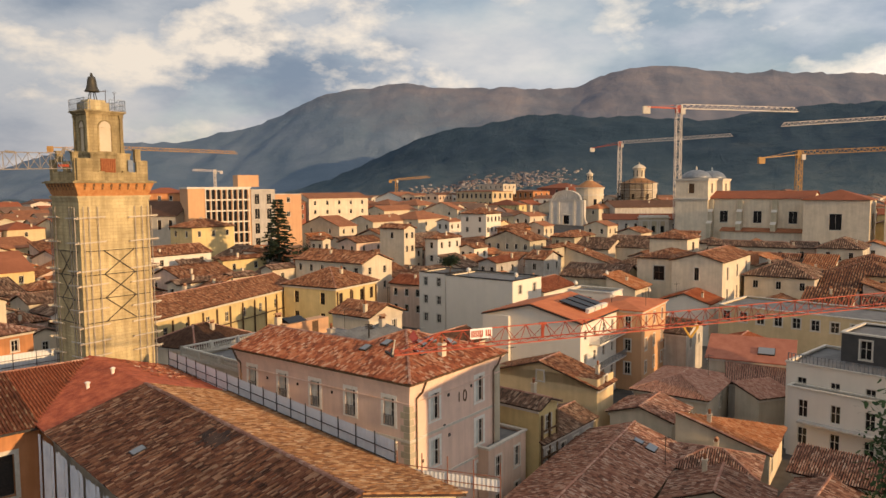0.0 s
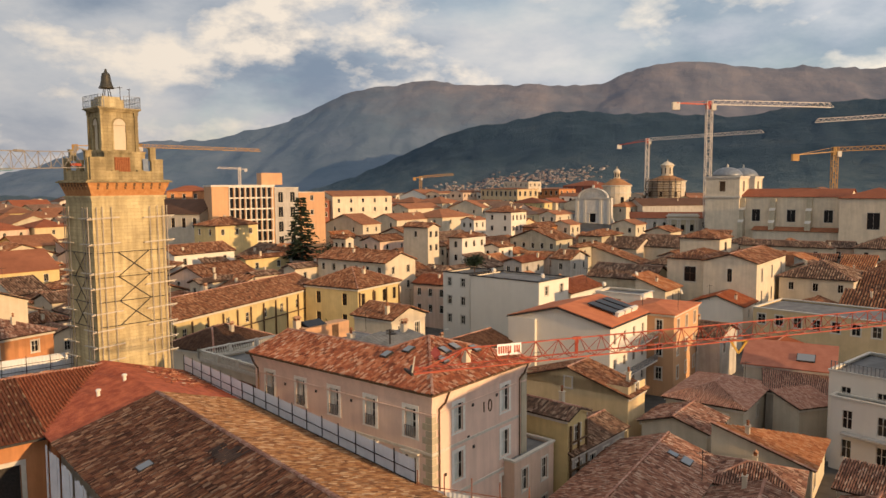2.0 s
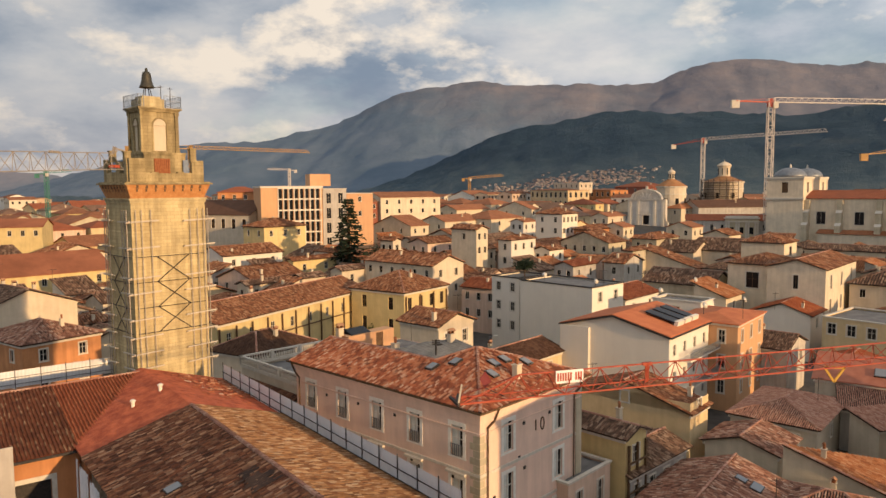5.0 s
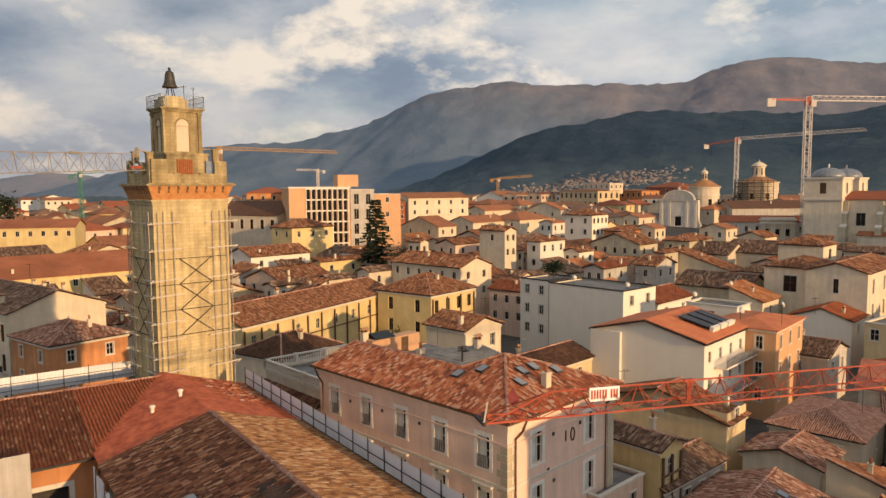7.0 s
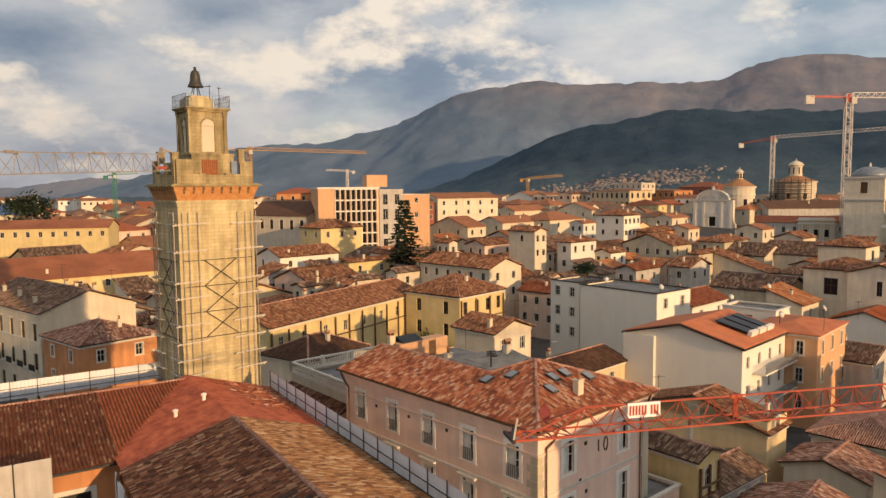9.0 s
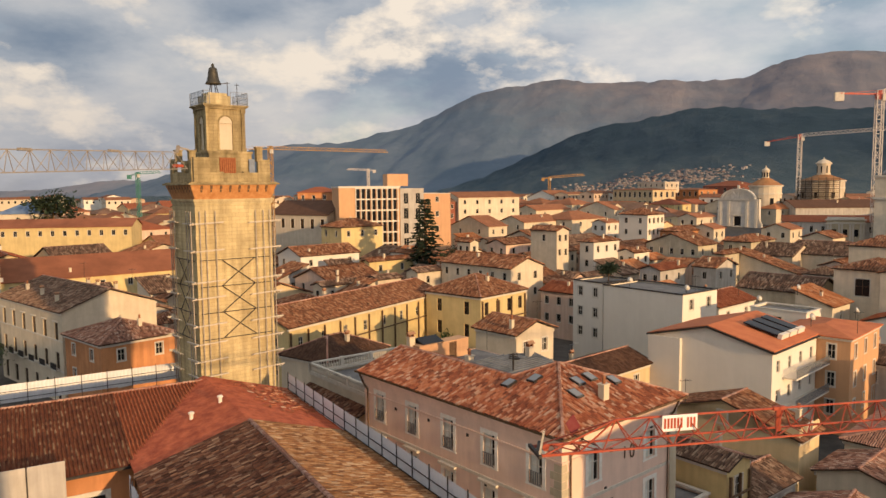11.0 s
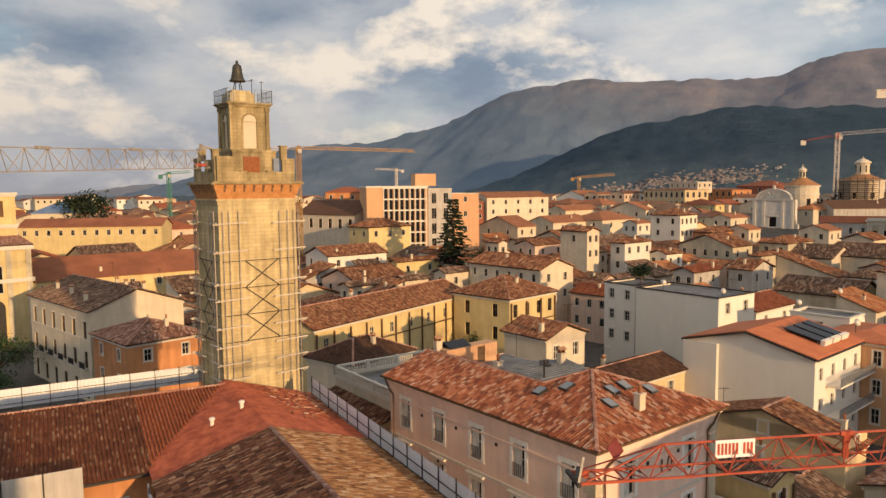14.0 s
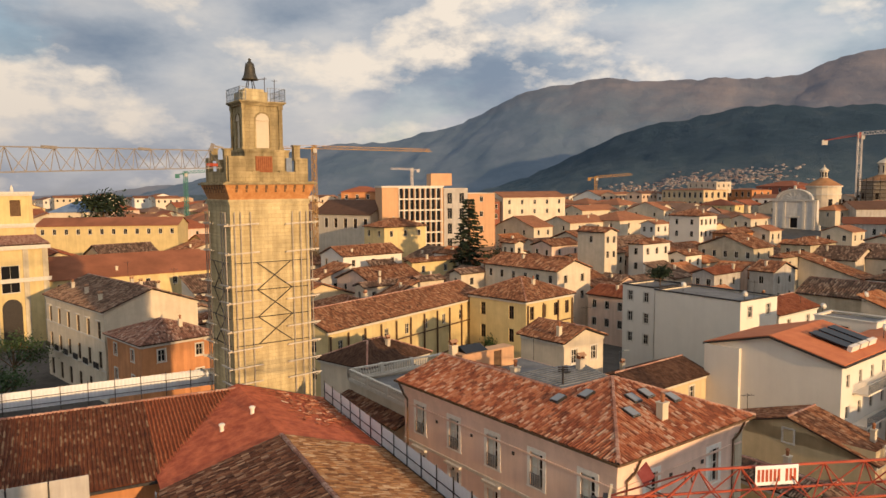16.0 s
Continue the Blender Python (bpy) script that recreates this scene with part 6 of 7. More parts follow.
for g, d in ((1.0, 0.45), (0.78, 0.25)):
    sh = Shape()
    edge = [(math.cos(w), math.sin(w)) for w in np.linspace(0, math.pi, 15)]
    for (ca, sa), (cb, sb) in zip(edge, edge[1:]):
        for f0, f1 in ((0.9, 1.0),):
            p = [(10 + 6.4 * g * f * c_, 25.5 + 4.4 * g * f * s_) for f, c_, s_ in ((f0, ca, sa), (f0, cb, sb), (f1, cb, sb), (f1, ca, sa))]
            sh.poly([(x, -d, z) for x, z in reversed(p)])
            for (xa, za), (xb, zb) in ((p[0], p[1]), (p[2], p[3])):
                sh.poly([(xa, -d, za), (xa, 0, za), (xb, 0, zb), (xb, -d, zb)])
    part("arch_moulding", sh, FRAME, bf)
sh = Shape()
for k in range(7):
    w = math.pi * (k + 0.5) / 7
    sh.bar((10, -0.05, 25.6), (10 + 4.1 * math.cos(w), -0.05, 25.5 + 2.9 * math.sin(w)), 0.22)
part("shell_ribs", sh, PALESTONE, bf)
sh = Shape()
sh.box(8.1, -0.45, 18.4, 11.9, 0.0, 18.9)
sh.box(8.3, -0.3, 13.4, 11.7, 0.0, 13.9)
part("window_hood", sh, FRAME, bf)
for x in (1.2, 18.8):
    sh = Shape()
    sh.tube([(0.55, 13.1), (0.5, 14.0), (0.3, 14.1), (0.5, 14.8), (0.15, 15.5), (0.05, 16.2)], 8, x, 0.4)
    part("urn", sh, FRAME, bf, "pale stone urn", True)

# neoclassical block, long dark roof, and the large palazzo
neo = house(61, 270, 8, -12, 31, 11, 10.3, wall="grey", roof="gx", tile="red", slope=0.34, wl=(0, 0), wr=(9, 2), size=(1.0, 2.1), storey=4.2, first=1.4, chimneys=0, style="plain",
            label="grey neoclassical building with a pilastered centre and red roof", name="civic_building", category="building")
sh = Shape()
sh.wall((13.0, -0.7), (1, 0), 11, 0, 11.0, [(1.6 + 3.2 * i, 2.9 + 3.2 * i, z, z + 2.4) for i in range(3) for z in (1.3, 5.6)], 0.3)
sh.box(13.0, -0.4, 0, 24.0, 0.5, 11.0)
part("centre_front", sh, WALL["stone"], neo, "pale stone centre with pilasters")
for i in range(3):
    for z in (1.3, 5.6):
        sh = Shape()
        sh.poly([(14.6 + 3.2 * i, -0.45, z), (15.9 + 3.2 * i, -0.45, z), (15.9 + 3.2 * i, -0.45, z + 2.4), (14.6 + 3.2 * i, -0.45, z + 2.4)])
        part("window", sh, GLASS, neo)
for x in (13.4, 14.2, 16.7, 17.5, 19.9, 20.7, 22.9, 23.7):
    sh = Shape()
    sh.box(x - 0.28, -1.0, 0.6, x + 0.28, -0.7, 9.4)
    sh.box(x - 0.36, -1.08, 9.4, x + 0.36, -0.7, 9.8)
    part("pilaster", sh, FRAME, neo)
sh = Shape()
sh.box(12.7, -1.25, 9.8, 24.3, -0.7, 10.3)
sh.box(12.6, -1.3, 11.0, 24.4, 0.6, 11.35)
sh.box(13.2, -0.8, 11.35, 23.8, 0.4, 12.0)
part("entablature", sh, FRAME, neo)
house(80, 330, 10, 10, 34, 18, 11.0, wall="grey", slope=0.34, roof="gx", tile="dark", wl=(0, 0), wr=(0, 0), label="long building with a dark roof behind the town")
house(27.5, 392, 12, 40, 16, 30, 16.5, wall="ochre", roof="hip", tile="brown", wl=(8, 3), wr=(5, 3), size=(1.6, 2.8), storey=4.6, first=1.0, slope=0.1, label="large ochre palazzo with rows of pale-framed windows", name="palazzo", category="building")
house(34, 398, 27, 40, 10, 20, 5.5, wall="cream", roof="flat", wl=(5, 1), wr=(3, 1), label="set-back top storey of the large palazzo", name="attic", category="building")
house(52, 408, 12, 40, 14, 20, 16.3, wall="orange", roof="hip", tile="brown", wl=(5, 3), wr=(3, 3), size=(1.4, 2.4), storey=4.4, slope=0.12, label="orange palazzo with pale window frames", name="palazzo", category="building")
house(78, 440, 12, 40, 20, 26, 18.0, wall="brick", roof="hip", tile="red", wl=(4, 3), wr=(3, 3), size=(1.6, 2.4), storey=4.4, slope=0.3, label="red and white apartment block with balconies")

# modern block with a glazed grid, and the fir in front of it
mb = thing("office_block", pose(-76.3, 212.5, 10, 0, 0, 28), "modern orange office block with a white window grid", "building")
ML, MD, MH = 25.0, 16.0, 21.0
sh = Shape()
cells = [(5.2 + i * 1.62, 6.35 + i * 1.62, 1.0 + r * 3.35, 3.95 + r * 3.35) for i in range(8) for r in range(6)]
sh.wall((0, 0), (1, 0), 18.6, 0, MH, cells, 0.7)
sh.wall((18.6, 0), (0, 1), MD, 0, MH)
sh.wall((18.6, MD), (-1, 0), 18.6, 0, MH)
sh.wall((0, MD), (0, -1), MD, 0, MH)
part("wall", sh, plaster("salmon_render", (0.60, 0.36, 0.20), 0.9, 0.15), mb)
for i in range(9):
    gr = Shape()
    gr.box(4.98 + i * 1.62, -0.3, 0.6, 5.2 + i * 1.62, 0.02, MH - 0.3)
    part("mullion", gr, WALL["white"], mb, "white concrete mullion")
for r in range(7):
    gr = Shape()
    gr.box(4.98, -0.25, 0.6 + r * 3.35, 18.3, 0.025, 0.98 + r * 3.35)
    part("sill_band", gr, WALL["white"], mb, "white concrete sill band")
pme = Shape()
pme.poly([(0, 0.6, 0), (1.15, 0.6, 0), (1.15, 0.6, 2.95), (0, 0.6, 2.95)])
pmesh = pme.mesh("window", [GLASS])
for a, b, c, d in cells:
    part("window", pmesh, None, mb).matrix_local = pose(a, 0, c)
sh = Shape()
sh.box(-0.2, -0.25, MH, 18.8, MD, MH + 0.5)
part("roof_slab", sh, WALL["white"], mb)
sh = Shape()
sh.box(15.5, 3, MH + 0.5, 22, 10, MH + 4.2)
part("roof_room", sh, WALL["apricot"], mb, "orange rooftop room")
house(-59.8, 221.5, 10, 28, 7.5, 14, 20.5, wall="grey", roof="flat", wl=(0, 0), wr=(3, 4), size=(1.5, 3.3), storey=4.6, first=1.2, label="white stair block with tall windows beside the office")
house(-53.1, 225, 10, 28, 8.5, 14, 19.0, wall="apricot", roof="flat", wl=(0, 0), wr=(1, 3), size=(1.0, 1.6), storey=4.5, label="salmon end block of the modern office")
house(-104, 246, 8, 20, 15, 12, 21.5, wall="orange", roof="hip", tile="red", wl=(2, 2), wr=(4, 2), slope=0.3, label="orange house with a red hipped roof behind the long dark roof")
house(-106, 227, 6, -22, 26, 17, 16.6, wall="cream", roof="gx", tile="dark", wl=(0, 0), wr=(6, 1), size=(1.5, 3.0), first=1.2, style="dark", slope=0.5, near=False, chimneys=0, label="long cream building with tall windows and dark roof")

TILE["blue"] = mottled("blue_roof_sheet", (0.10, 0.15, 0.24), (0.15, 0.21, 0.31), 0.5)
house(-198.0, 213.0, 6, 30, 17, 14, 17.2, wall="cream", roof="hip", tile="blue", wl=(0, 0), wr=(0, 0), slope=0.5, label="broad building under a blue pyramid roof", near=False, chimneys=0)

# church front and low tower at the western square
wch = house(-126.3, 119.5, 0, 61, 14, 16, 20, wall="yellow", roof="gx", tile="pale", wl=(0, 0), wr=(1, 1), size=(3.2, 5.4), first=4.0, slope=0.16,
      label="yellow stone church front with a tall grid window", name="church", category="church", chimneys=0)
for z, o in ((19.2, 0.5), (12.6, 0.35)):
    co = Shape()
    co.box(-0.4, -o, z, 14.4, 0, z + 0.8)
    part("cornice", co, FRAME, wch)
for x in (0.6, 4.2, 9.8, 13.4):
    co = Shape()
    co.box(x - 0.5, -0.22, 0, x + 0.5, 0, 19.2)
    part("pilaster", co, WALL["stone"], wch)
ar = Shape()
pts = [(5.2, -0.02, 0), (8.8, -0.02, 0)] + [(7 + 1.8 * math.cos(w), -0.02, 7.5 + 1.8 * math.sin(w)) for w in np.linspace(0, math.pi, 11)]
ar.poly(pts)
part("doorway", ar, IRON, wch, "dark arched doorway")
belfry_tower(-131, 131, 0, 55, 6.4, (23.5, 6.2), 0.1, "low yellow church tower with an arched opening", "yellow")


def tree(x, y, z0, h, r, leaf, label, seed, conifer=False, blade=0.32, flat=0.1):
    t = thing("tree" if not conifer else "fir_tree", Matrix.Translation((x, y, z0)), label, "tree")
    rng = random.Random(seed)
    tr = Shape()
    tr.tube([(h * 0.03, 0), (h * 0.02, h * 0.5), (h * 0.006, h * (0.97 if conifer else 0.7))], 8)
    part("trunk", tr, WOOD, t)
    cr = Shape()

    def spray(p, d, size):
        s = d.cross(Vector((0, 0, 1))).normalized() * size * 0.45
        n = rng.uniform(-0.3, 0.3)
        q = p + d * size
        cr.poly([p - s * 0.3, q - s * rng.uniform(0.5, 1) + Vector((0, 0, n * size)), q + d * size * 0.35, q + s * rng.uniform(0.5, 1) - Vector((0, 0, n * size)), p + s * 0.3])

    if conifer:
        lm = Shape()
        z = h * 0.12
        while z < h * 0.98:
            reach = r * (1 - z / h) ** 1.05 + 0.3
            n = 9
            for i in range(n):
                a = rng.uniform(0, 2 * math.pi)
                ln = reach * rng.uniform(0.55, 1.1)
                d = Vector((math.cos(a), math.sin(a), -0.12))
                lm.bar((0, 0, z), tuple(d * ln + Vector((0, 0, z))), 0.03)
                for k in range(18):
                    f = rng.uniform(0.1, 1)
                    e = Vector((d.x + rng.uniform(-0.6, 0.6), d.y + rng.uniform(-0.6, 0.6), rng.uniform(-0.45, 0.1))).normalized()
                    spray(d * ln * f + Vector((0, 0, z)), e, rng.uniform(0.5, 1.0))
            z += h * 0.034
        tagged(part("branching", lm, WOOD, t), kind="stuff")
    else:
        lm = Shape()
        tips = []
        for i in range(10):
            a, e = rng.uniform(0, 6.28), rng.uniform(0.3, 1.2)
            q = Vector((math.cos(a) * math.cos(e) * r * 0.7, math.sin(a) * math.cos(e) * r * 0.7, h * 0.4 + math.sin(e) * h * 0.45))
            lm.bar((0, 0, h * 0.35), tuple(q), 0.07)
            tips.append(q)
        tagged(part("branching", lm, WOOD, t), kind="stuff")
        for i in range(1500):
            c = rng.choice(tips)
            p = c + Vector((rng.gauss(0, r * 0.28), rng.gauss(0, r * 0.28), rng.gauss(0, h * flat)))
            e = Vector((rng.uniform(-1, 1), rng.uniform(-1, 1), rng.uniform(-0.6, 0.6))).normalized()
            spray(p, e, rng.uniform(0.62, 1.4) * blade)
    tagged(part("crown", cr, leaf, t), kind="stuff")
    return t


LEAF = mottled("leaves", (0.025, 0.05, 0.018), (0.06, 0.09, 0.03), 1.5)
FIR = mottled("fir_needles", (0.012, 0.025, 0.014), (0.035, 0.05, 0.025), 1.5)
tree(-43.5, 186, 7, 21.5, 7.5, FIR, "tall dark fir tree in front of the office block", 3, True)
tree(-34.5, 178, 6, 11, 2.6, FIR, "small dark evergreen beside the fir", 5)
tree(-97, 101, 0, 8.5, 5.0, LEAF, "leafy green tree on the western square", 8)
tree(-88, 90, 0, 6.5, 4.0, LEAF, "leafy green tree by the site fence", 9)
tree(-181, 219, 4, 30, 7.5, FIR, "dark umbrella-shaped pine on the skyline", 11, False, 1.0, 0.035)
tree(28.3, 40.6, 0, 18.8, 2.6, LEAF, "leafy green tree beside the grey apartment house", 14)
tree(-24, 119, 0, 8, 1.8, LEAF, "slim green tree in the yellow palazzo court", 16)

# ---- white house with solar panels and its neighbours ----
wh = house(18.4, 93.8, 0, 55.5, 13.4, 15.2, 12.3, wall="white", roof="gx", tile="orangesheet", wl=(0, 0), wr=(4, 3), slope=0.25, over=0.3, chimneys=0, size=(0.9, 1.4), storey=3.4, first=1.3, trim=False,
      label="white house with an orange-red roof and solar panels")
house(29.3, 102.9, 0, 57, 12.5, 8.5, 12.2, wall="apricot", roof="hip", tile="orangesheet", wl=(2, 3), wr=(3, 3), slope=0.16, chimneys=0, size=(0.9, 1.8), label="salmon house with an orange roof beside the white one")
sh = Shape()
sh.box(-0.55, 10.9, 0, 0, 15.2, 12.25)
part("wall_return", sh, WALL["white"], wh)
fa = Shape()
for p, q in (((-0.34, -0.34, 12.2), (-0.34, 7.6, 14.18)), ((-0.34, 7.6, 14.18), (-0.34, 15.54, 12.2)), ((-0.34, -0.36, 12.2), (13.7, -0.36, 12.2))):
    fa.bar(p, q, 0.11)
part("fascia", fa, IRON, wh, "dark metal roof edge")
for z in (5.2, 8.7):
    sh = Shape()
    sh.box(3.0, -1.6, z, 16.0, 0, z + 0.2)
    part("balcony", sh, WALL["white"], wh)
    sh = Shape()
    sh.plate([3.0 + 0.15 * k for k in range(87)], [z + 0.2, z + 0.25, z + 1.15, z + 1.2], -1.6, -1.57, lambda i, k: k != 1 or i % 2 == 0)
    part("balcony_rail", sh, ZINC, wh)
hx = pose(18.4, 93.8, 12.3, 0, 0, 55.5)
for i in range(3):
    so = thing("solar_panel", hx @ pose(5.0 + i * 2.5, 1.2, 0.4, math.degrees(math.atan(0.25)), 0, 0), "dark glazed solar panel bank on an orange roof", "solar panel", "solar panels")
    sh = Shape()
    sh.box(0, 0.3, 0.35, 1.9, 4.6, 0.5)
    part("panel", sh, material("dark_collector_glass", (0.015, 0.016, 0.02), 0.4) if i == 0 else bpy.data.materials["dark_collector_glass"], so)
    sh = Shape()
    sh.box(-0.1, -0.2, 0.05, 2.0, 0.3, 0.7)
    part("tank", sh, WALL["white"], so, "white water tank")
    sh = Shape()
    for x in (0.2, 1.7):
        sh.bar((x, 0.6, -0.2), (x, 0.6, 0.35), 0.04)
        sh.bar((x, 4.3, -0.2), (x, 4.3, 0.35), 0.04)
    part("bracket", sh, ZINC, so)

roof_window(pose(36.7, 96.0, 6.9, 0, 0, -28) @ pose(6.2, 1.2, 0.86, 20.8, 0, 0), 2.2, 1.7, "dark roof window in a smooth red roof", "roof windows")
roof_window(pose(12.4, 49.1, 4.2, 0, 0, 59) @ pose(17.4, 1.6, 0.88, 18.3, 0, 0), 1.6, 1.0, "long glazed roof window among worn tiles", "roof windows")
roof_window(pose(12.4, 49.1, 4.2, 0, 0, 59) @ pose(17.8, 2.9, 1.31, 18.3, 0, 0), 0.9, 1.0, "small glazed roof window among worn tiles", "roof windows")

# grey apartment house with a roof terrace
apt = house(49.2, 69.0, 0, 42.5, 12, 14.2, 10.3, wall="white", roof="flat", wl=(4, 1), wr=(2, 3), size=(1.0, 1.5), storey=3.2, first=1.5, label="cream apartment house with a roof terrace", trim=False)
for turn, o, L in ((0, (0.1, 0.1), 11.8), (-90, (0.1, 14.1), 14.0)):
    ra = Shape()
    n = int(L / 0.2)
    ra.plate([0.1 * k for k in range(2 * n + 2)], [0, 0.05, 0.9, 0.96], -0.02, 0.02, lambda a, b: b != 1 or a % 4 == 0)
    part("terrace_rail", ra, ZINC, apt, "thin grey terrace railing").matrix_local = pose(o[0], o[1], 10.46, 0, 0, turn)
low = house(48.2, 67.7, 0, 42.5, 1.6, 13.6, 7.9, wall="white", roof="flat", wl=(4, 2), wr=(0, 0), size=(1.0, 2.0), storey=3.2, first=1.2, label="grey lower front of the apartment house with balconies", trim=False)
sh = Shape()
sh.box(-1.0, 2.0, 4.2, 0, 12.2, 4.4)
part("balcony", sh, WALL["grey"], low)
sh = Shape()
sh.plate([2.0 + 0.12 * k for k in range(86)], [4.4, 4.46, 5.3, 5.36], -1.0, -0.97, lambda i, k: k != 1 or i % 2 == 0)
part("balcony_rail", sh, FRAME, low).matrix_local = pose(0, 0, 0, 0, 0, 90) @ Matrix.Diagonal((1, -1, 1, 1)) @ pose(0, 2.0, 0)
house(53.5, 72.6, 10.1, 42.5, 8, 10.5, 3.4, wall="dark", roof="flat", wl=(2, 1), wr=(0, 0), size=(1.2, 2.2), first=0.6, label="dark penthouse on the apartment roof terrace", name="penthouse")


def dish(x, y, z, turn, r=0.45):
    t = thing("satellite_dish", pose(x, y, z, 0, 0, turn), "white satellite dish on a short pole", "satellite dish", "satellite dishes")
    sh = Shape()
    sh.bar((0, 0, -0.6), (0, 0, 0.6), 0.03)
    part("pole", sh, IRON, t)
    sh = Shape()
    sh.tube([(0.02, 0.0), (r * 0.5, 0.05), (r * 0.85, 0.14), (r, 0.2)], 14)
    part("reflector", sh, WALL["white"], t, "", True).matrix_local = pose(0, -0.05, 0.6, 65, 0, 0)


def aerial(x, y, z, h=2.2, turn=20):
    t = thing("aerial", pose(x, y, z, 0, 0, turn), "thin metal television aerial on a roof", "aerial", "aerials")
    sh = Shape()
    sh.bar((0, 0, -0.5), (0, 0, h), 0.02)
    part("pole", sh, IRON, t)
    sh = Shape()
    sh.bar((-0.6, 0, h - 0.2), (0.6, 0, h - 0.2), 0.015)
    for i in range(5):
        sh.bar((-0.5 + i * 0.25, -0.3, h - 0.2), (-0.5 + i * 0.25, 0.3, h - 0.2), 0.01)
    tagged(part("antenna", sh, IRON, t), kind="stuff")


for x, y, z, w in ((30.5, 131.5, 14.0, 40), (24.0, 128.0, 12.6, 20), (12.5, 122.5, 14.8, 30), (4.5, 130, 14.9, 10), (34, 116, 13.0, 50), (24.8, 103, 14.2, 30)):
    dish(x, y, z, w)
for x, y, z in ((-11.5, 78, 15), (8, 84, 9.2), (19.5, 60, 6.3), (33, 86, 7.5), (-8, 96, 15), (14, 124, 15), (-1, 136, 15), (40, 120, 12), (-70, 105, 17), (-84, 112, 17), (29, 100, 14), (21, 128, 14)):
    aerial(x, y, z)


def street_lamp(x, y, turn):
    t = thing("street_lamp", pose(x, y, 0, 0, 0, turn), "thin grey street lamp with a white head in a yard", "lamp")
    sh = Shape()
    sh.tube([(0.09, 0), (0.06, 5.2)], 8)
    part("pole", sh, ZINC, t)
    sh = Shape()
    sh.bar((0, 0, 5.15), (0.9, 0, 5.35), 0.04)
    part("arm", sh, ZINC, t)
    sh = Shape()
    sh.box(0.7, -0.16, 5.3, 1.5, 0.16, 5.44)
    part("head", sh, WALL["white"], t)


street_lamp(-5.0, 126.0, 20)
tree(1.2, 137.6, 14.2, 3.4, 1.7, FIR, "dark shrub on a white flat roof", 21)

# ---- the town ----
TAKEN.append((-3, 53, 52, 15, 24, 1))
TAKEN.append((-46, 35, 44, 35, 15, 2))
TAKEN.append((-36, 54, -47, 45, 14, 2))
TAKEN.append((-33, 60, 51, 8, 8, 1))
TAKEN.append((18, 93, 55, 27, 16, 1))
TAKEN.append((50, 138, 54, 30, 34, 1))
TAKEN.append((116, 205, 54, 30, 62, 2))
TAKEN.append((84, 238, 54, 36, 20, 2))
TAKEN.append((55, 330, 0, 40, 40, 2))
TAKEN.append((44, 296, 0, 26, 34, 0))
TAKEN.append((95, 415, 0, 50, 40, 0))
TAKEN.append((-75, 190, 50, 46, 34, 2))
TAKEN.append((-50, 178, 54, 12, 12, 0))
TAKEN.append((0, 395, 40, 60, 40, 0))
TAKEN.append((-58, 255, 40, 34, 14, 0))
TAKEN.append((-135, 110, 61, 25, 20, 2))
TAKEN.append((70, 290, 30, 40, 30, 0))
TAKEN.append((50, 68, 54, 15, 18, 0))
TAKEN.append((-11, 114, 0, 11, 34, 0))
# yellow palazzo with scaffold shoring
house(-39.3, 92.9, 0.0, 70, 36.2, 10.2, 13.2, wr=(8, 1), first=1.4, trim=False, wall='yellow', label='long yellow plastered palazzo wing with timber shoring', shore=1, size=(0.9, 1.5), tile='brown')
house(-18.2, 116.2, -1.5, 60, 11.7, 11.4, 15.6, slope=0.44, wl=(2, 2), wr=(4, 2), trim=False, style='dark', wall='yellow', roof='hip', label='yellow corner block of a palazzo with a hipped roof', shore=1, size=(1.0, 2.0))
# around the square
house(-10.1, 91.9, 0.0, 54, 6.8, 6.8, 13.5, wl=(0, 0), wr=(2, 1), wall='cream', label='small cream roof house with a gabled tiled roof', roof='gy')
house(-4.5, 152.1, -1.5, 58, 8.2, 8.9, 11.0, wl=(3, 2), wr=(0, 0), wall='pink', roof='gy', tile='red', label='pale pink house with a red tiled roof')
house(11.8, 120.7, -1.5, 50, 9.3, 15.0, 16.0, wl=(0, 0), wr=(2, 1), wall='white', roof='flat', rim=IRON, label='tall white blank-walled apartment block with a flat roof')
house(0.2, 132.2, -1.5, 50, 8.2, 6.6, 16.0, wl=(2, 3), wall='white', roof='flat', rim=IRON, label='white windowed end of an apartment block')
house(18.6, 130.8, -1.5, 54, 12.8, 8.5, 12.5, wl=(2, 1), wall='white', tile='red', label='low white house with an orange-red tiled roof')
# left of the tower
house(-64.8, 90.5, 0.0, 61, 10.7, 11.6, 10.6, wl=(2, 2), wr=(2, 2), wall='orange', roof='hip', tile='mixedold', label='orange plastered house with a grey-brown hipped roof')
manor = house(-76.0, 96.9, 0.0, 61, 14.2, 25.6, 13.5, wl=(6, 3), wr=(0, 0), size=(1.25, 2.7), storey=4.4, first=1.6, style='dark', trim=False, chimneys=6, wall='cream', roof='gy', tile='old', label='cream town house with chimneys on a tiled gable roof')
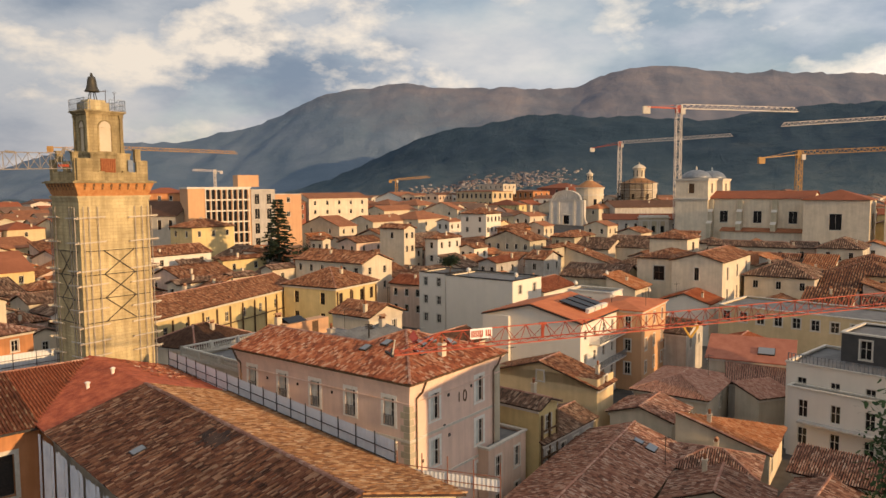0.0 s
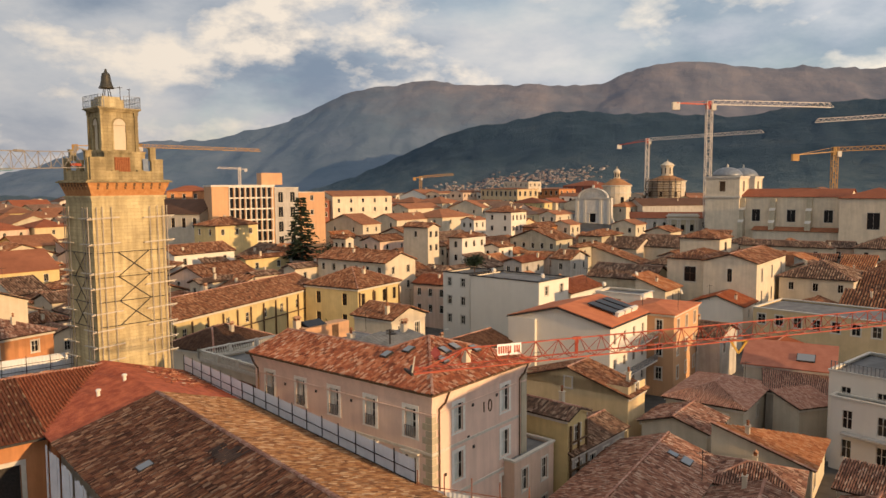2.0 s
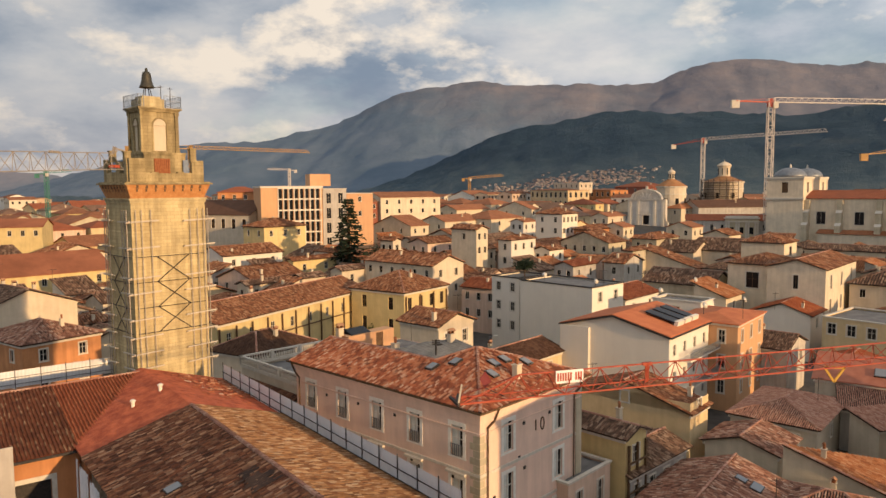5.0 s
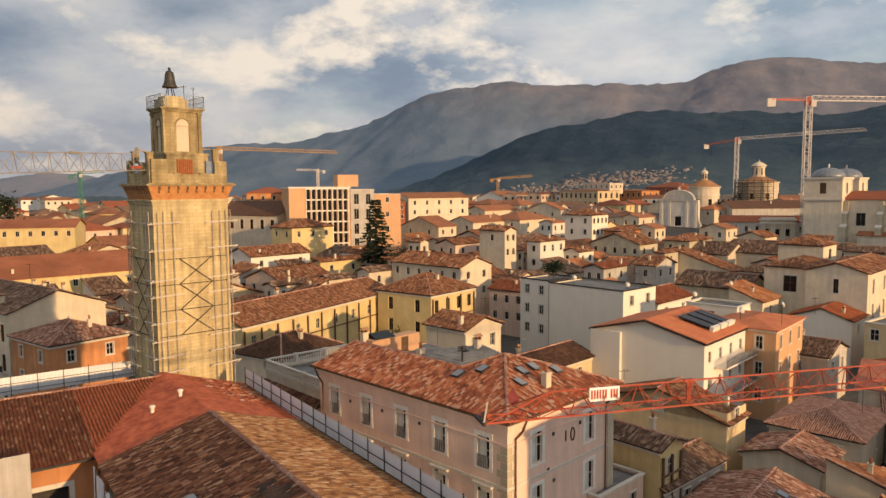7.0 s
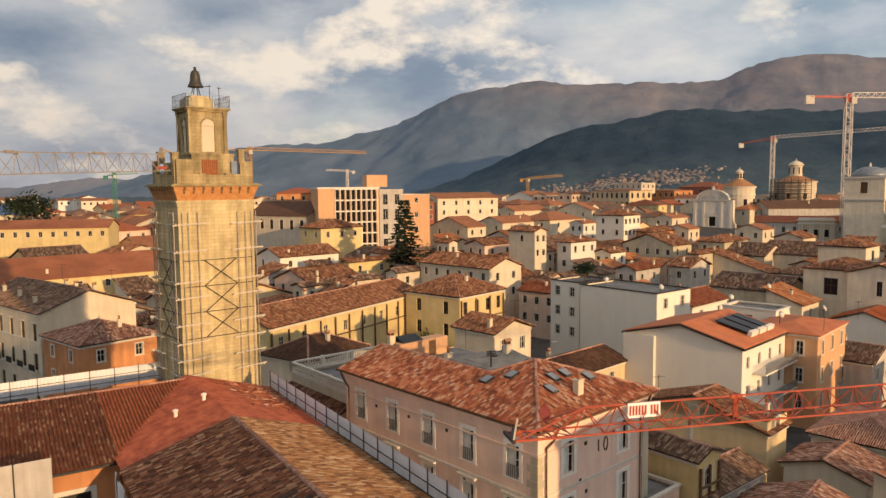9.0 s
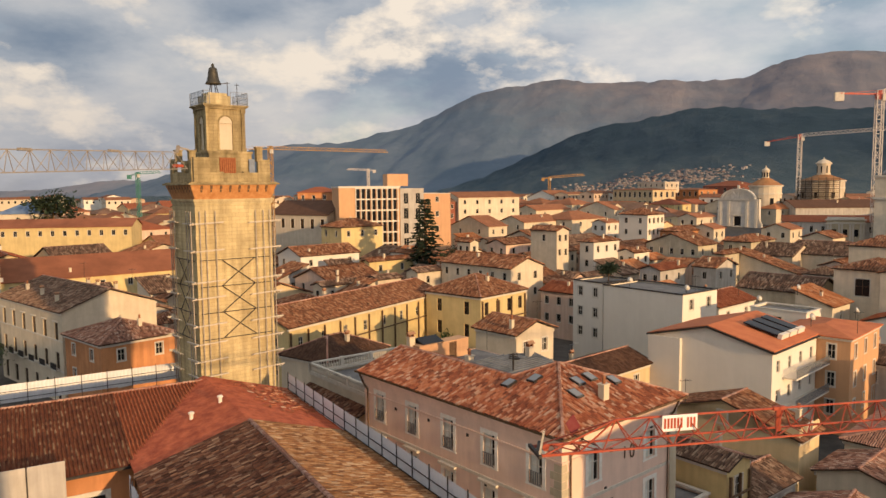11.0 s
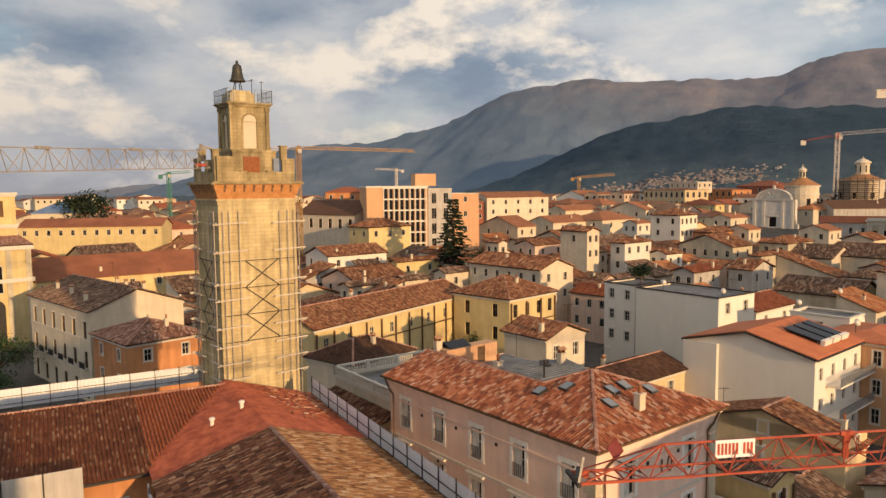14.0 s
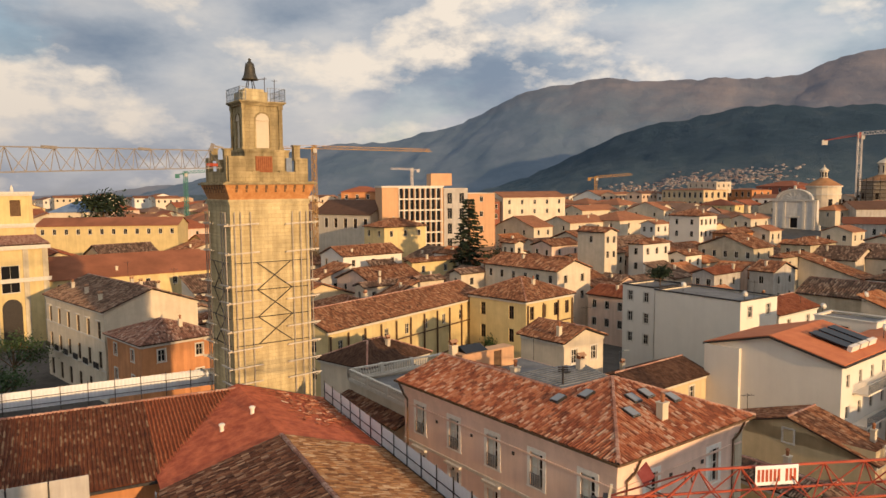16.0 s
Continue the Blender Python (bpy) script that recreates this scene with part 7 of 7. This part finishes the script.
for i in range(6):
    y = 25.6 * (i + 0.5) / 6
    sl = Shape()
    sl.box(-0.7, y - 1.1, 4.95, 0, y + 1.1, 5.1)
    bal_ = part("balcony", sl, FRAME, manor)
    ra = Shape()
    ra.plate([0.09 * k for k in range(25)], [0, 0.04, 0.86, 0.92], -0.02, 0.02, lambda a, b: b != 1 or a % 2 == 0)
    part("balcony_rail", ra, IRON, bal_).matrix_local = pose(-0.66, y + 1.08, 5.1, 0, 0, -90)
    ho = Shape()
    ho.box(-0.22, y - 0.85, 12.0, 0, y + 0.85, 12.14)
    part("window_hood", ho, FRAME, manor)
for z in (4.7, 9.2):
    st = Shape()
    st.box(-0.1, 0, z, 0, 25.6, z + 0.2)
    part("string_course", st, FRAME, manor)
house(-121.4, 132.3, -1.5, 52, 41.2, 18.2, 13.5, wr=(7, 1), wl=(0, 0), wall='yellow', slope=0.45, roof='gx', tile='sheet', label='long low yellow range with a smooth brown roof')
house(-177.1, 186.4, 2.8, 21, 41.2, 12.2, 17.2, wr=(12, 1), wl=(0, 0), wall='yellow', roof='gx', tile='sheet', label='long yellow range with small windows and a brown roof')
# hill town, nearer rows
house(-69.8, 196.4, 2.5, 54, 14.2, 10.2, 17.5, wr=(3, 1), wall='yellow', roof='hip', label='yellow house with a hipped brown roof and tall windows')
house(-72.6, 174.6, 0.3, 54, 17.6, 11.2, 13.7, wr=(3, 1), wall='white', roof='gx', label='white house with a brown tiled roof')
house(-54.6, 173.9, -0.0, 54, 13.6, 2.7, 13.0, wr=(2, 1), wall='yellow', label='small yellow house with a brown tiled roof')
house(-46.5, 185.2, 1.0, 54, 2.7, 9.3, 13.0, wr=(1, 1), wall='white', roof='hip', label='white house with a red-brown hipped roof')
house(-55.8, 161.9, -0.9, 54, 4.5, 4.0, 11.9, wall='yellow', label='low yellow house among the roofs')
house(-55.3, 144.9, -1.5, 54, 9.7, 3.5, 12.5, wall='cream', label='low cream house with a dark tiled roof', tile='old')
house(-47.1, 156.4, -1.2, 54, 6.4, 3.8, 12.2, wall='cream', tile='old', label='low house with a grey-brown tiled roof')
house(-39.7, 162.6, -1.0, 54, 12.1, 4.0, 13.0, wall='cream', tile='old', label='cream house with a weathered roof')
house(-18.1, 155.2, -1.4, 54, 10.2, 21.4, 15.4, wl=(6, 1), wall='cream', roof='gy', label='long cream house with a row of small windows')
house(-29.8, 173.9, -0.3, 54, 2.7, 4.4, 18.3, wall='cream', roof='gy', label='cream gabled house with a light tiled roof')
house(-16.9, 158.6, -1.3, 54, 7.6, 5.8, 15.3, wr=(3, 2), wl=(1, 1), wall='cream', roof='hip', label='sunlit cream house with a hipped tiled roof')
house(-10.3, 184.9, 0.5, 54, 4.6, 8.3, 19.5, wl=(1, 1), wall='cream', roof='gy', label='cream gabled house with one attic window')
house(-1.5, 189.1, 0.8, 54, 10.9, 4.2, 16.2, wr=(3, 2), wall='white', roof='hip', label='white house with balconied windows and a hipped roof')
house(14.2, 232.7, 5.4, 54, 9.3, 10.0, 16.6, wl=(2, 2), wr=(4, 2), wall='white', roof='hip', label='tall white cube house with a low hipped roof')
# The next two white houses take grey walls in place of shade.
house(12.5, 167.1, -0.9, 54, 10.2, 5.0, 13.6, wall='grey', roof='gx', tile='red', label='shade-greyed house with a red gabled roof')
house(24.6, 173.0, -0.4, 54, 9.5, 5.2, 13.2, wl=(1, 1), wall='grey', roof='gy', label='shade-greyed gabled house with a single dark window')
house(25.2, 205.3, 2.9, 54, 10.0, 15.4, 12.1, wl=(5, 1), wall='stone', label='dull stone-coloured house with a long brown roof')
# quarter below the church
house(55.8, 140.1, -1.5, 54, 23.2, 10.2, 16.8, wl=(1, 1), wr=(3, 3), size=(0.9, 2.6), storey=4.5, first=1.2, wall='chalk', roof='gx', slope=0.3, tile='brown', style='dark', chimneys=0, name='church_house', category='church', label='cream church house with tall windows and a brown roof')
house(50.0, 147.2, -1.5, 54, 13.2, 9.7, 16.8, wl=(1, 1), wr=(0, 0), size=(2.4, 3.1), first=1.5, wall='chalk', roof='hip', slope=0.3, tile='brown', style='dark', chimneys=0, name='church_chapel', category='church', label='cream church chapel with one large dark window')
house(55.0, 158.6, -1.1, 54, 8.7, 8.7, 19.8, wl=(0, 0), wr=(1, 1), size=(1.6, 2.0), first=0.8, wall='chalk', roof='hip', slope=0.36, tile='brown', style='dark', chimneys=0, name='lantern_storey', category='church', label='hipped lantern storey rising from the church roofs')
house(59.5, 201.2, 2.9, 54, 14.2, 14.0, 10.1, wl=(0, 0), wr=(0, 0), wall='cream', roof='gy', slope=0.4, tile='old', label='house with a broad dark tiled roof')
house(47.5, 203.0, 2.9, 54, 13.2, 10.6, 9.7, wl=(0, 0), wr=(0, 0), wall='cream', roof='gy', slope=0.4, tile='old', label='neighbour house with a broad dark tiled roof')
house(45.9, 191.1, 1.6, 54, 7.2, 14.2, 7.9, wl=(0, 0), wr=(0, 0), wall='cream', roof='sx', slope=0.3, tile='brown', label='low lean-to with a red-brown roof')
house(38.5, 151.0, -1.4, 54, 11.2, 14.5, 12.0, wl=(0, 0), wr=(1, 1), wall='stone', roof='gy', slope=0.42, tile='old', label='house with a broad hazel tiled roof')
house(38.7, 141.4, -1.5, 54, 8.2, 6.2, 11.3, wl=(0, 0), wr=(1, 1), wall='cream', roof='sx', tile='sunny', label='small house with an orange tiled roof')
house(27.4, 114.7, -1.5, 54, 5.2, 7.8, 14.7, wl=(1, 1), wr=(1, 1), wall='white', roof='flat', label='white stair block on the orange-roofed houses')
house(50.7, 133.2, -1.5, 54, 8.2, 9.7, 9.5, wl=(0, 0), wr=(1, 1), wall='white', roof='gx', tile='rust', slope=0.35, label='pale gabled house with a dark red roof')
house(75.8, 142.9, -1.5, 54, 15.2, 13.6, 13.0, wl=(3, 1), wr=(2, 1), wall='cream', roof='hip', slope=0.42, tile='old', label='cream house with a broad worn hipped roof')
house(96.1, 192.2, 2.4, 54, 7.0, 23.2, 11.1, wl=(3, 1), wr=(1, 1), wall='cream', roof='hip', slope=0.36, tile='old', label='long house below the church with a brown hipped roof')
house(108.5, 181.9, 1.4, 54, 16.5, 10.7, 12.6, wall='cream', roof='hip', slope=0.42, tile='old', label='cream house with a brown hipped roof below the church')
house(79.8, 163.1, -0.6, 54, 5.9, 6.4, 12.1, wall='cream', roof='gx', tile='old', label='low cream house with a brown tiled roof')
# hill town, farther rows
house(-25.4, 257.9, 6.6, 54, 19.6, 11.9, 11.8, wall='cream', roof='gx', label='cream hill-town house with a tiled roof')
house(-9.3, 267.7, 6.8, 54, 20.4, 15.1, 12.1, wall='cream', roof='hip', label='cream hill-town house with a tiled roof')
house(2.2, 254.3, 6.5, 54, 7.6, 5.5, 12.0, wall='white', roof='gx', label='white hill-town house with a tiled roof')
house(-35.6, 243.4, 6.2, 54, 8.8, 18.4, 11.5, wall='cream', roof='gx', label='cream hill-town house with a tiled roof')
house(-17.8, 214.6, 3.8, 54, 7.7, 11.9, 12.0, wall='cream', roof='gx', label='cream hill-town house with a tiled roof')
house(-25.3, 205.7, 2.9, 54, 12.8, 7.3, 11.9, wall='pink', roof='gx', label='pink hill-town house with a tiled roof')
house(-10.1, 195.9, 1.7, 54, 7.0, 6.9, 12.2, wall='cream', roof='gx', label='cream hill-town house with a tiled roof')
house(8.5, 194.7, 1.5, 54, 6.9, 5.0, 12.4, wall='white', roof='gx', label='white hill-town house with a tiled roof')
house(22.7, 229.1, 5.2, 54, 15.8, 6.0, 12.0, wall='orange', roof='hip', label='orange hill-town house with a tiled roof')
house(6.5, 313.3, 9.7, 54, 5.4, 17.8, 11.3, wall='cream', roof='gx', label='cream hill-town house with a tiled roof')
house(-11.8, 343.8, 12.4, 54, 17.3, 16.2, 9.9, wall='cream', roof='hip', label='cream hill-town house with a tiled roof')
house(-25.8, 314.8, 10.0, 54, 23.2, 11.6, 10.7, wall='cream', roof='gx', label='cream hill-town house with a tiled roof')
house(33.6, 235.6, 5.8, 54, 7.0, 7.3, 11.9, wall='cream', roof='gx', label='cream hill-town house with a tiled roof')
house(39.0, 209.8, 3.5, 54, 14.4, 7.5, 12.2, wall='stone', roof='hip', label='dull stone-coloured hill-town house with a tiled roof')
house(33.8, 275.0, 7.3, 54, 13.7, 7.3, 12.1, wall='cream', roof='gx', label='cream hill-town house with a tiled roof')
house(54.3, 233.3, 5.8, 54, 8.4, 8.4, 11.9, wall='cream', roof='gx', label='cream hill-town house with a tiled roof')
house(-219.1, 591.8, 16.5, 54, 15.6, 21.4, 8.5, wall='orange', roof='flat', label='orange hill-town house with a tiled roof')
house(-139.7, 389.0, 16.3, 54, 5.4, 23.2, 6.4, wall='pink', roof='gx', label='pink hill-town house with a tiled roof')
house(29.8, 193.3, 1.6, 54, 14.5, 2.7, 12.3, wall='stone', roof='hip', label='dull stone-coloured hill-town house with a tiled roof')
house(-23.1, 429.1, 16.5, 54, 19.0, 22.5, 7.8, wall='white', roof='gx', label='white hill-town house with a tiled roof')
house(60.3, 215.3, 4.3, 54, 9.1, 7.7, 12.1, wall='cream', roof='gx', label='cream hill-town house with a tiled roof')
house(-51.0, 271.2, 8, 40, 27, 13, 19.0, 'chalk', 'gx', 'brown', 'long white house with a row of upper windows', (2, 2), (5, 2), slope=0.3)
house(-56.6, 268.0, 8, 40, 5.5, 9, 17.5, 'brick', 'gx', 'old', 'narrow red brick house with white window surrounds', (0, 0), (2, 2), slope=0.3)
# lower right quarter
house(17.3, 78.1, 0.0, 54, 4.7, 14.7, 7.5, wl=(1, 1), wr=(1, 1), wall='ochre', roof='gx', slope=0.3, tile='brown', label='ochre gabled house on a narrow lane', size=(0.9, 1.2), first=-1.2)
house(9.0, 66.1, 0.0, 50, 3.4, 6.2, 9.0, wl=(0, 0), wr=(1, 1), wall='yellow', roof='gy', shore=1, label='small yellow house with timber shoring', tile='old')
house(9.4, 66.3, 0.0, 50, 10.4, 5.2, 5.5, wl=(0, 0), wr=(4, 1), wall='grey', roof='gx', tile='old', label='low grey house with a dark tiled roof')
house(31.3, 81.8, 0, 55, 13.0, 9.0, 5.0, 'cream', 'hip', 'pale', 'low house with a pinkish hipped tile roof', (2, 1), (1, 1), slope=0.30, chimneys=0)
house(36.7, 96.0, 0, -28, 10.6, 5.2, 6.9, 'cream', 'sx', 'flatred', 'beige house with a smooth red roof and roof window', (0, 0), (0, 0), slope=0.38, chimneys=0)
house(37.2, 89.9, 0, -20, 7.4, 4.6, 4.9, 'grey', 'sx', 'pale', 'grey house with a low pinkish tiled roof', (0, 0), (0, 0), slope=0.3, chimneys=0)
house(38.0, 82.6, 0, 18, 5.2, 4.2, 4.9, 'cream', 'sx', 'pale', 'small cream house with a pinkish lean-to roof', (0, 0), (0, 0), slope=0.2, chimneys=0)
tri = thing("house", pose(32.2, 67.4, 0, 0, 0, 57), "beige house with a tall blank wall and an orange tiled slope", "house")
TAKEN.append((32.2, 67.4, 57, 10.0, 9.2, 0.4))
A_, B_, C_ = (-0.2, -0.4, 3.8), (10.2, -0.4, 3.8), (-0.2, 9.3, 6.8)
sh = Shape()
sh.wall((0, 0), (1, 0), 9.9, 0, 3.8, [(2.0, 2.9, 1.2, 2.6)], 0.2)
sh.poly([(0, 9.2, 0), (0, 0, 0), (0, 0, 3.8), (0, 9.2, 6.65)])
sh.poly([(9.9, 0, 0), (0, 9.2, 0), (0, 9.2, 6.65), (9.9, 0, 3.8)])
part("wall", sh, WALL["cream"], tri)
add_window(tri, (0, 0), 0, 2.0, 1.2, 0.9, 1.4)
add_roof(tri, [[A_, B_, C_]], [((*C_[:2], 6.84), (*A_[:2], 3.84))], TILE["sunny"], tiles=True, seed=61, pitch=0.22)
chimney(tri, 1.2, 6.0, 5.6, 1.0, 0)
house(40.0, 57.6, 0, 50, 3.5, 9.5, 3.6, 'cream', 'sy', 'mixedold', 'low house with a red-brown tiled lean-to roof', (0, 0), (0, 0), slope=0.35, chimneys=0)
house(12.4, 49.1, 0, 59, 22.2, 10.0, 4.2, 'cream', 'gx', 'mixedold', 'low house with a broad roof of worn tiles', (0, 0), (2, 1), slope=0.33, chimneys=0)
house(24.3, 73.2, 0, 54, 6, 7, 5.2, 'cream', 'gx', 'mixedold', 'beige house with worn tiles behind the lane', (0, 0), (1, 1), slope=0.3, chimneys=0)
house(27.9, 60.7, 0, 62, 6, 7.4, 4.0, 'cream', 'hip', 'mixedold', 'low beige house with a worn hipped roof', (1, 1), (0, 0), slope=0.38, size=(0.9, 2.0), first=1.2, trim=False)
house(25.5, 53.0, 0, 62, 6, 8, 4.0, 'cream', 'gx', 'mixedold', 'low house with a worn tiled roof', (0, 0), (0, 0), slope=0.36, chimneys=1)
house(33.5, 55.5, 0, 50, 6, 5, 3.0, 'cream', 'gx', 'mixedold', 'low shed with a worn tiled roof', (0, 0), (0, 0), slope=0.3, chimneys=0)
house(3.7, 61.0, 0, 52.5, 6.6, 7.5, 6.9, 'pink', 'flat', 'brown', 'pink annex with a roof terrace beside the palazzo', (0, 0), (2, 2), size=(0.9, 2.0), storey=3.6, first=1.0)
house(72.0, 107.0, 0, 46, 13, 30, 9.0, 'ochre', 'flat', 'brown', 'long beige building with pilasters and a roof terrace', (12, 1), (3, 1), size=(1.3, 1.8), first=0.9)
house(38.6, 110.5, 0, 54, 9, 8, 7.0, 'grey', 'gy', 'old', 'dull grey house at the end of the lane', (1, 1), (2, 1), slope=0.34, chimneys=1)
house(45.5, 101.0, 0, 54, 8, 6, 6.6, 'white', 'gx', 'rust', 'small white gabled house with a dark red roof', (1, 1), (1, 1), slope=0.3, chimneys=0)
# between tower and square
house(-1.5, 91.8, 0.0, 54, 12.5, 7.2, 8.5, wl=(0, 0), wr=(2, 1), wall='ochre', roof='gx', slope=0.36, tile='dark', label='low house with a dark tiled gable roof')
house(-31.6, 86.5, 0, 66, 10.5, 8, 10.6, 'cream', 'hip', 'dark', 'low cream house with a dark brown hipped roof', (0, 0), (2, 1), slope=0.45)

TAKEN.append((42, 258, -10, 20, 60, 0.4))
fill_town()
fill_gaps()


# ---- far quarters of the town and the villages on the slope, too small to tell apart ----
def far_roofs(name, rows, label, walls):
    w, r = Shape(), Shape()
    for x, y, z, a, b, h, turn in rows:
        k = radians(turn)
        at = lambda u, v, t: (x + u * math.cos(k) - v * math.sin(k), y + u * math.sin(k) + v * math.cos(k), z + t)
        c = [(0, 0), (a, 0), (a, b), (0, b)]
        for (u0, v0), (u1, v1) in zip(c, c[1:] + c[:1]):
            w.poly([at(u0, v0, -4), at(u1, v1, -4), at(u1, v1, h), at(u0, v0, h)])
            n = max(1, int(math.hypot(u1 - u0, v1 - v0) / 3.4))
            for i in range(n):
                f0, f1 = (i + 0.35) / n, (i + 0.65) / n
                o = 0.08
                du, dv = (v1 - v0), -(u1 - u0)
                L = math.hypot(du, dv)
                p, q = (u0 + (u1 - u0) * f0 + du / L * o, v0 + (v1 - v0) * f0 + dv / L * o), (u0 + (u1 - u0) * f1 + du / L * o, v0 + (v1 - v0) * f1 + dv / L * o)
                w.poly([at(*p, h - 2.6), at(*q, h - 2.6), at(*q, h - 1.1), at(*p, h - 1.1)], 1)
        m = h + 0.3 * b / 2
        r.poly([at(-0.4, -0.4, h - 0.1), at(a + 0.4, -0.4, h - 0.1), at(a + 0.4, b / 2, m), at(-0.4, b / 2, m)])
        r.poly([at(a + 0.4, b + 0.4, h - 0.1), at(-0.4, b + 0.4, h - 0.1), at(-0.4, b / 2, m), at(a + 0.4, b / 2, m)])
        w.poly([at(0, b, h), at(0, 0, h), at(0, b / 2, m - 0.1)])
        w.poly([at(a, 0, h), at(a, b, h), at(a, b / 2, m - 0.1)])
    top = thing(name, Matrix.Identity(4), label, "town", "", "stuff")
    tagged(part("walls", w, [walls, GLASS], top), kind="stuff")
    tagged(part("roofs", r, TILE["brown"], top), kind="stuff")


PALEWALL = material("far_walls", (0.5, 0.44, 0.36), 0.9)
nt = PALEWALL.node_tree
geo = nt.nodes.new("ShaderNodeNewGeometry")
nt.links.new(ramp_of(nt, geo.outputs["Random Per Island"], [(0.0, (0.6, 0.52, 0.4)), (0.3, (0.45, 0.3, 0.2)), (0.6, (0.68, 0.64, 0.56)), (1.0, (0.5, 0.42, 0.3))]), nt.nodes["Principled BSDF"].inputs["Base Color"])
rng = random.Random(21)
rows = []
while len(rows) < 520:
    y, az = rng.uniform(395, 900), rng.uniform(-50, 36)
    x = y * math.tan(radians(az))
    if math.hypot(x, y) < 405:
        continue
    d = math.hypot(x, y)
    gz_ = float(ground_z(np.array(x), np.array(y)))
    rows.append((x, y, gz_, rng.uniform(9, 20), rng.uniform(8, 12), rng.uniform(5, 9), 54 + rng.choice((0, 90)) + rng.uniform(-8, 8)))
far_roofs("far_quarter", rows, "far quarters of the town with tiled roofs", PALEWALL)
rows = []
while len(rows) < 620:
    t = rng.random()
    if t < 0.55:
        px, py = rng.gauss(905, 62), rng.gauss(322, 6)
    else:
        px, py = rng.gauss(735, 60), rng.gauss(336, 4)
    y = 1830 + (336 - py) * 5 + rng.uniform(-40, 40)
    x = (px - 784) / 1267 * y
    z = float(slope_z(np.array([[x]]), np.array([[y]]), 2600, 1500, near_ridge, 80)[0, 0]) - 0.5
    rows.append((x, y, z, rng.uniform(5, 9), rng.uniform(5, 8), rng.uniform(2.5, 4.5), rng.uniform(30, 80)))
# Wall colour is greyed to stand in for the mountain's shade.
far_roofs("hill_village", rows, "distant village houses on the mountain foot", mottled("shaded_village_walls", (0.26, 0.25, 0.26), (0.40, 0.37, 0.35), 0.02))
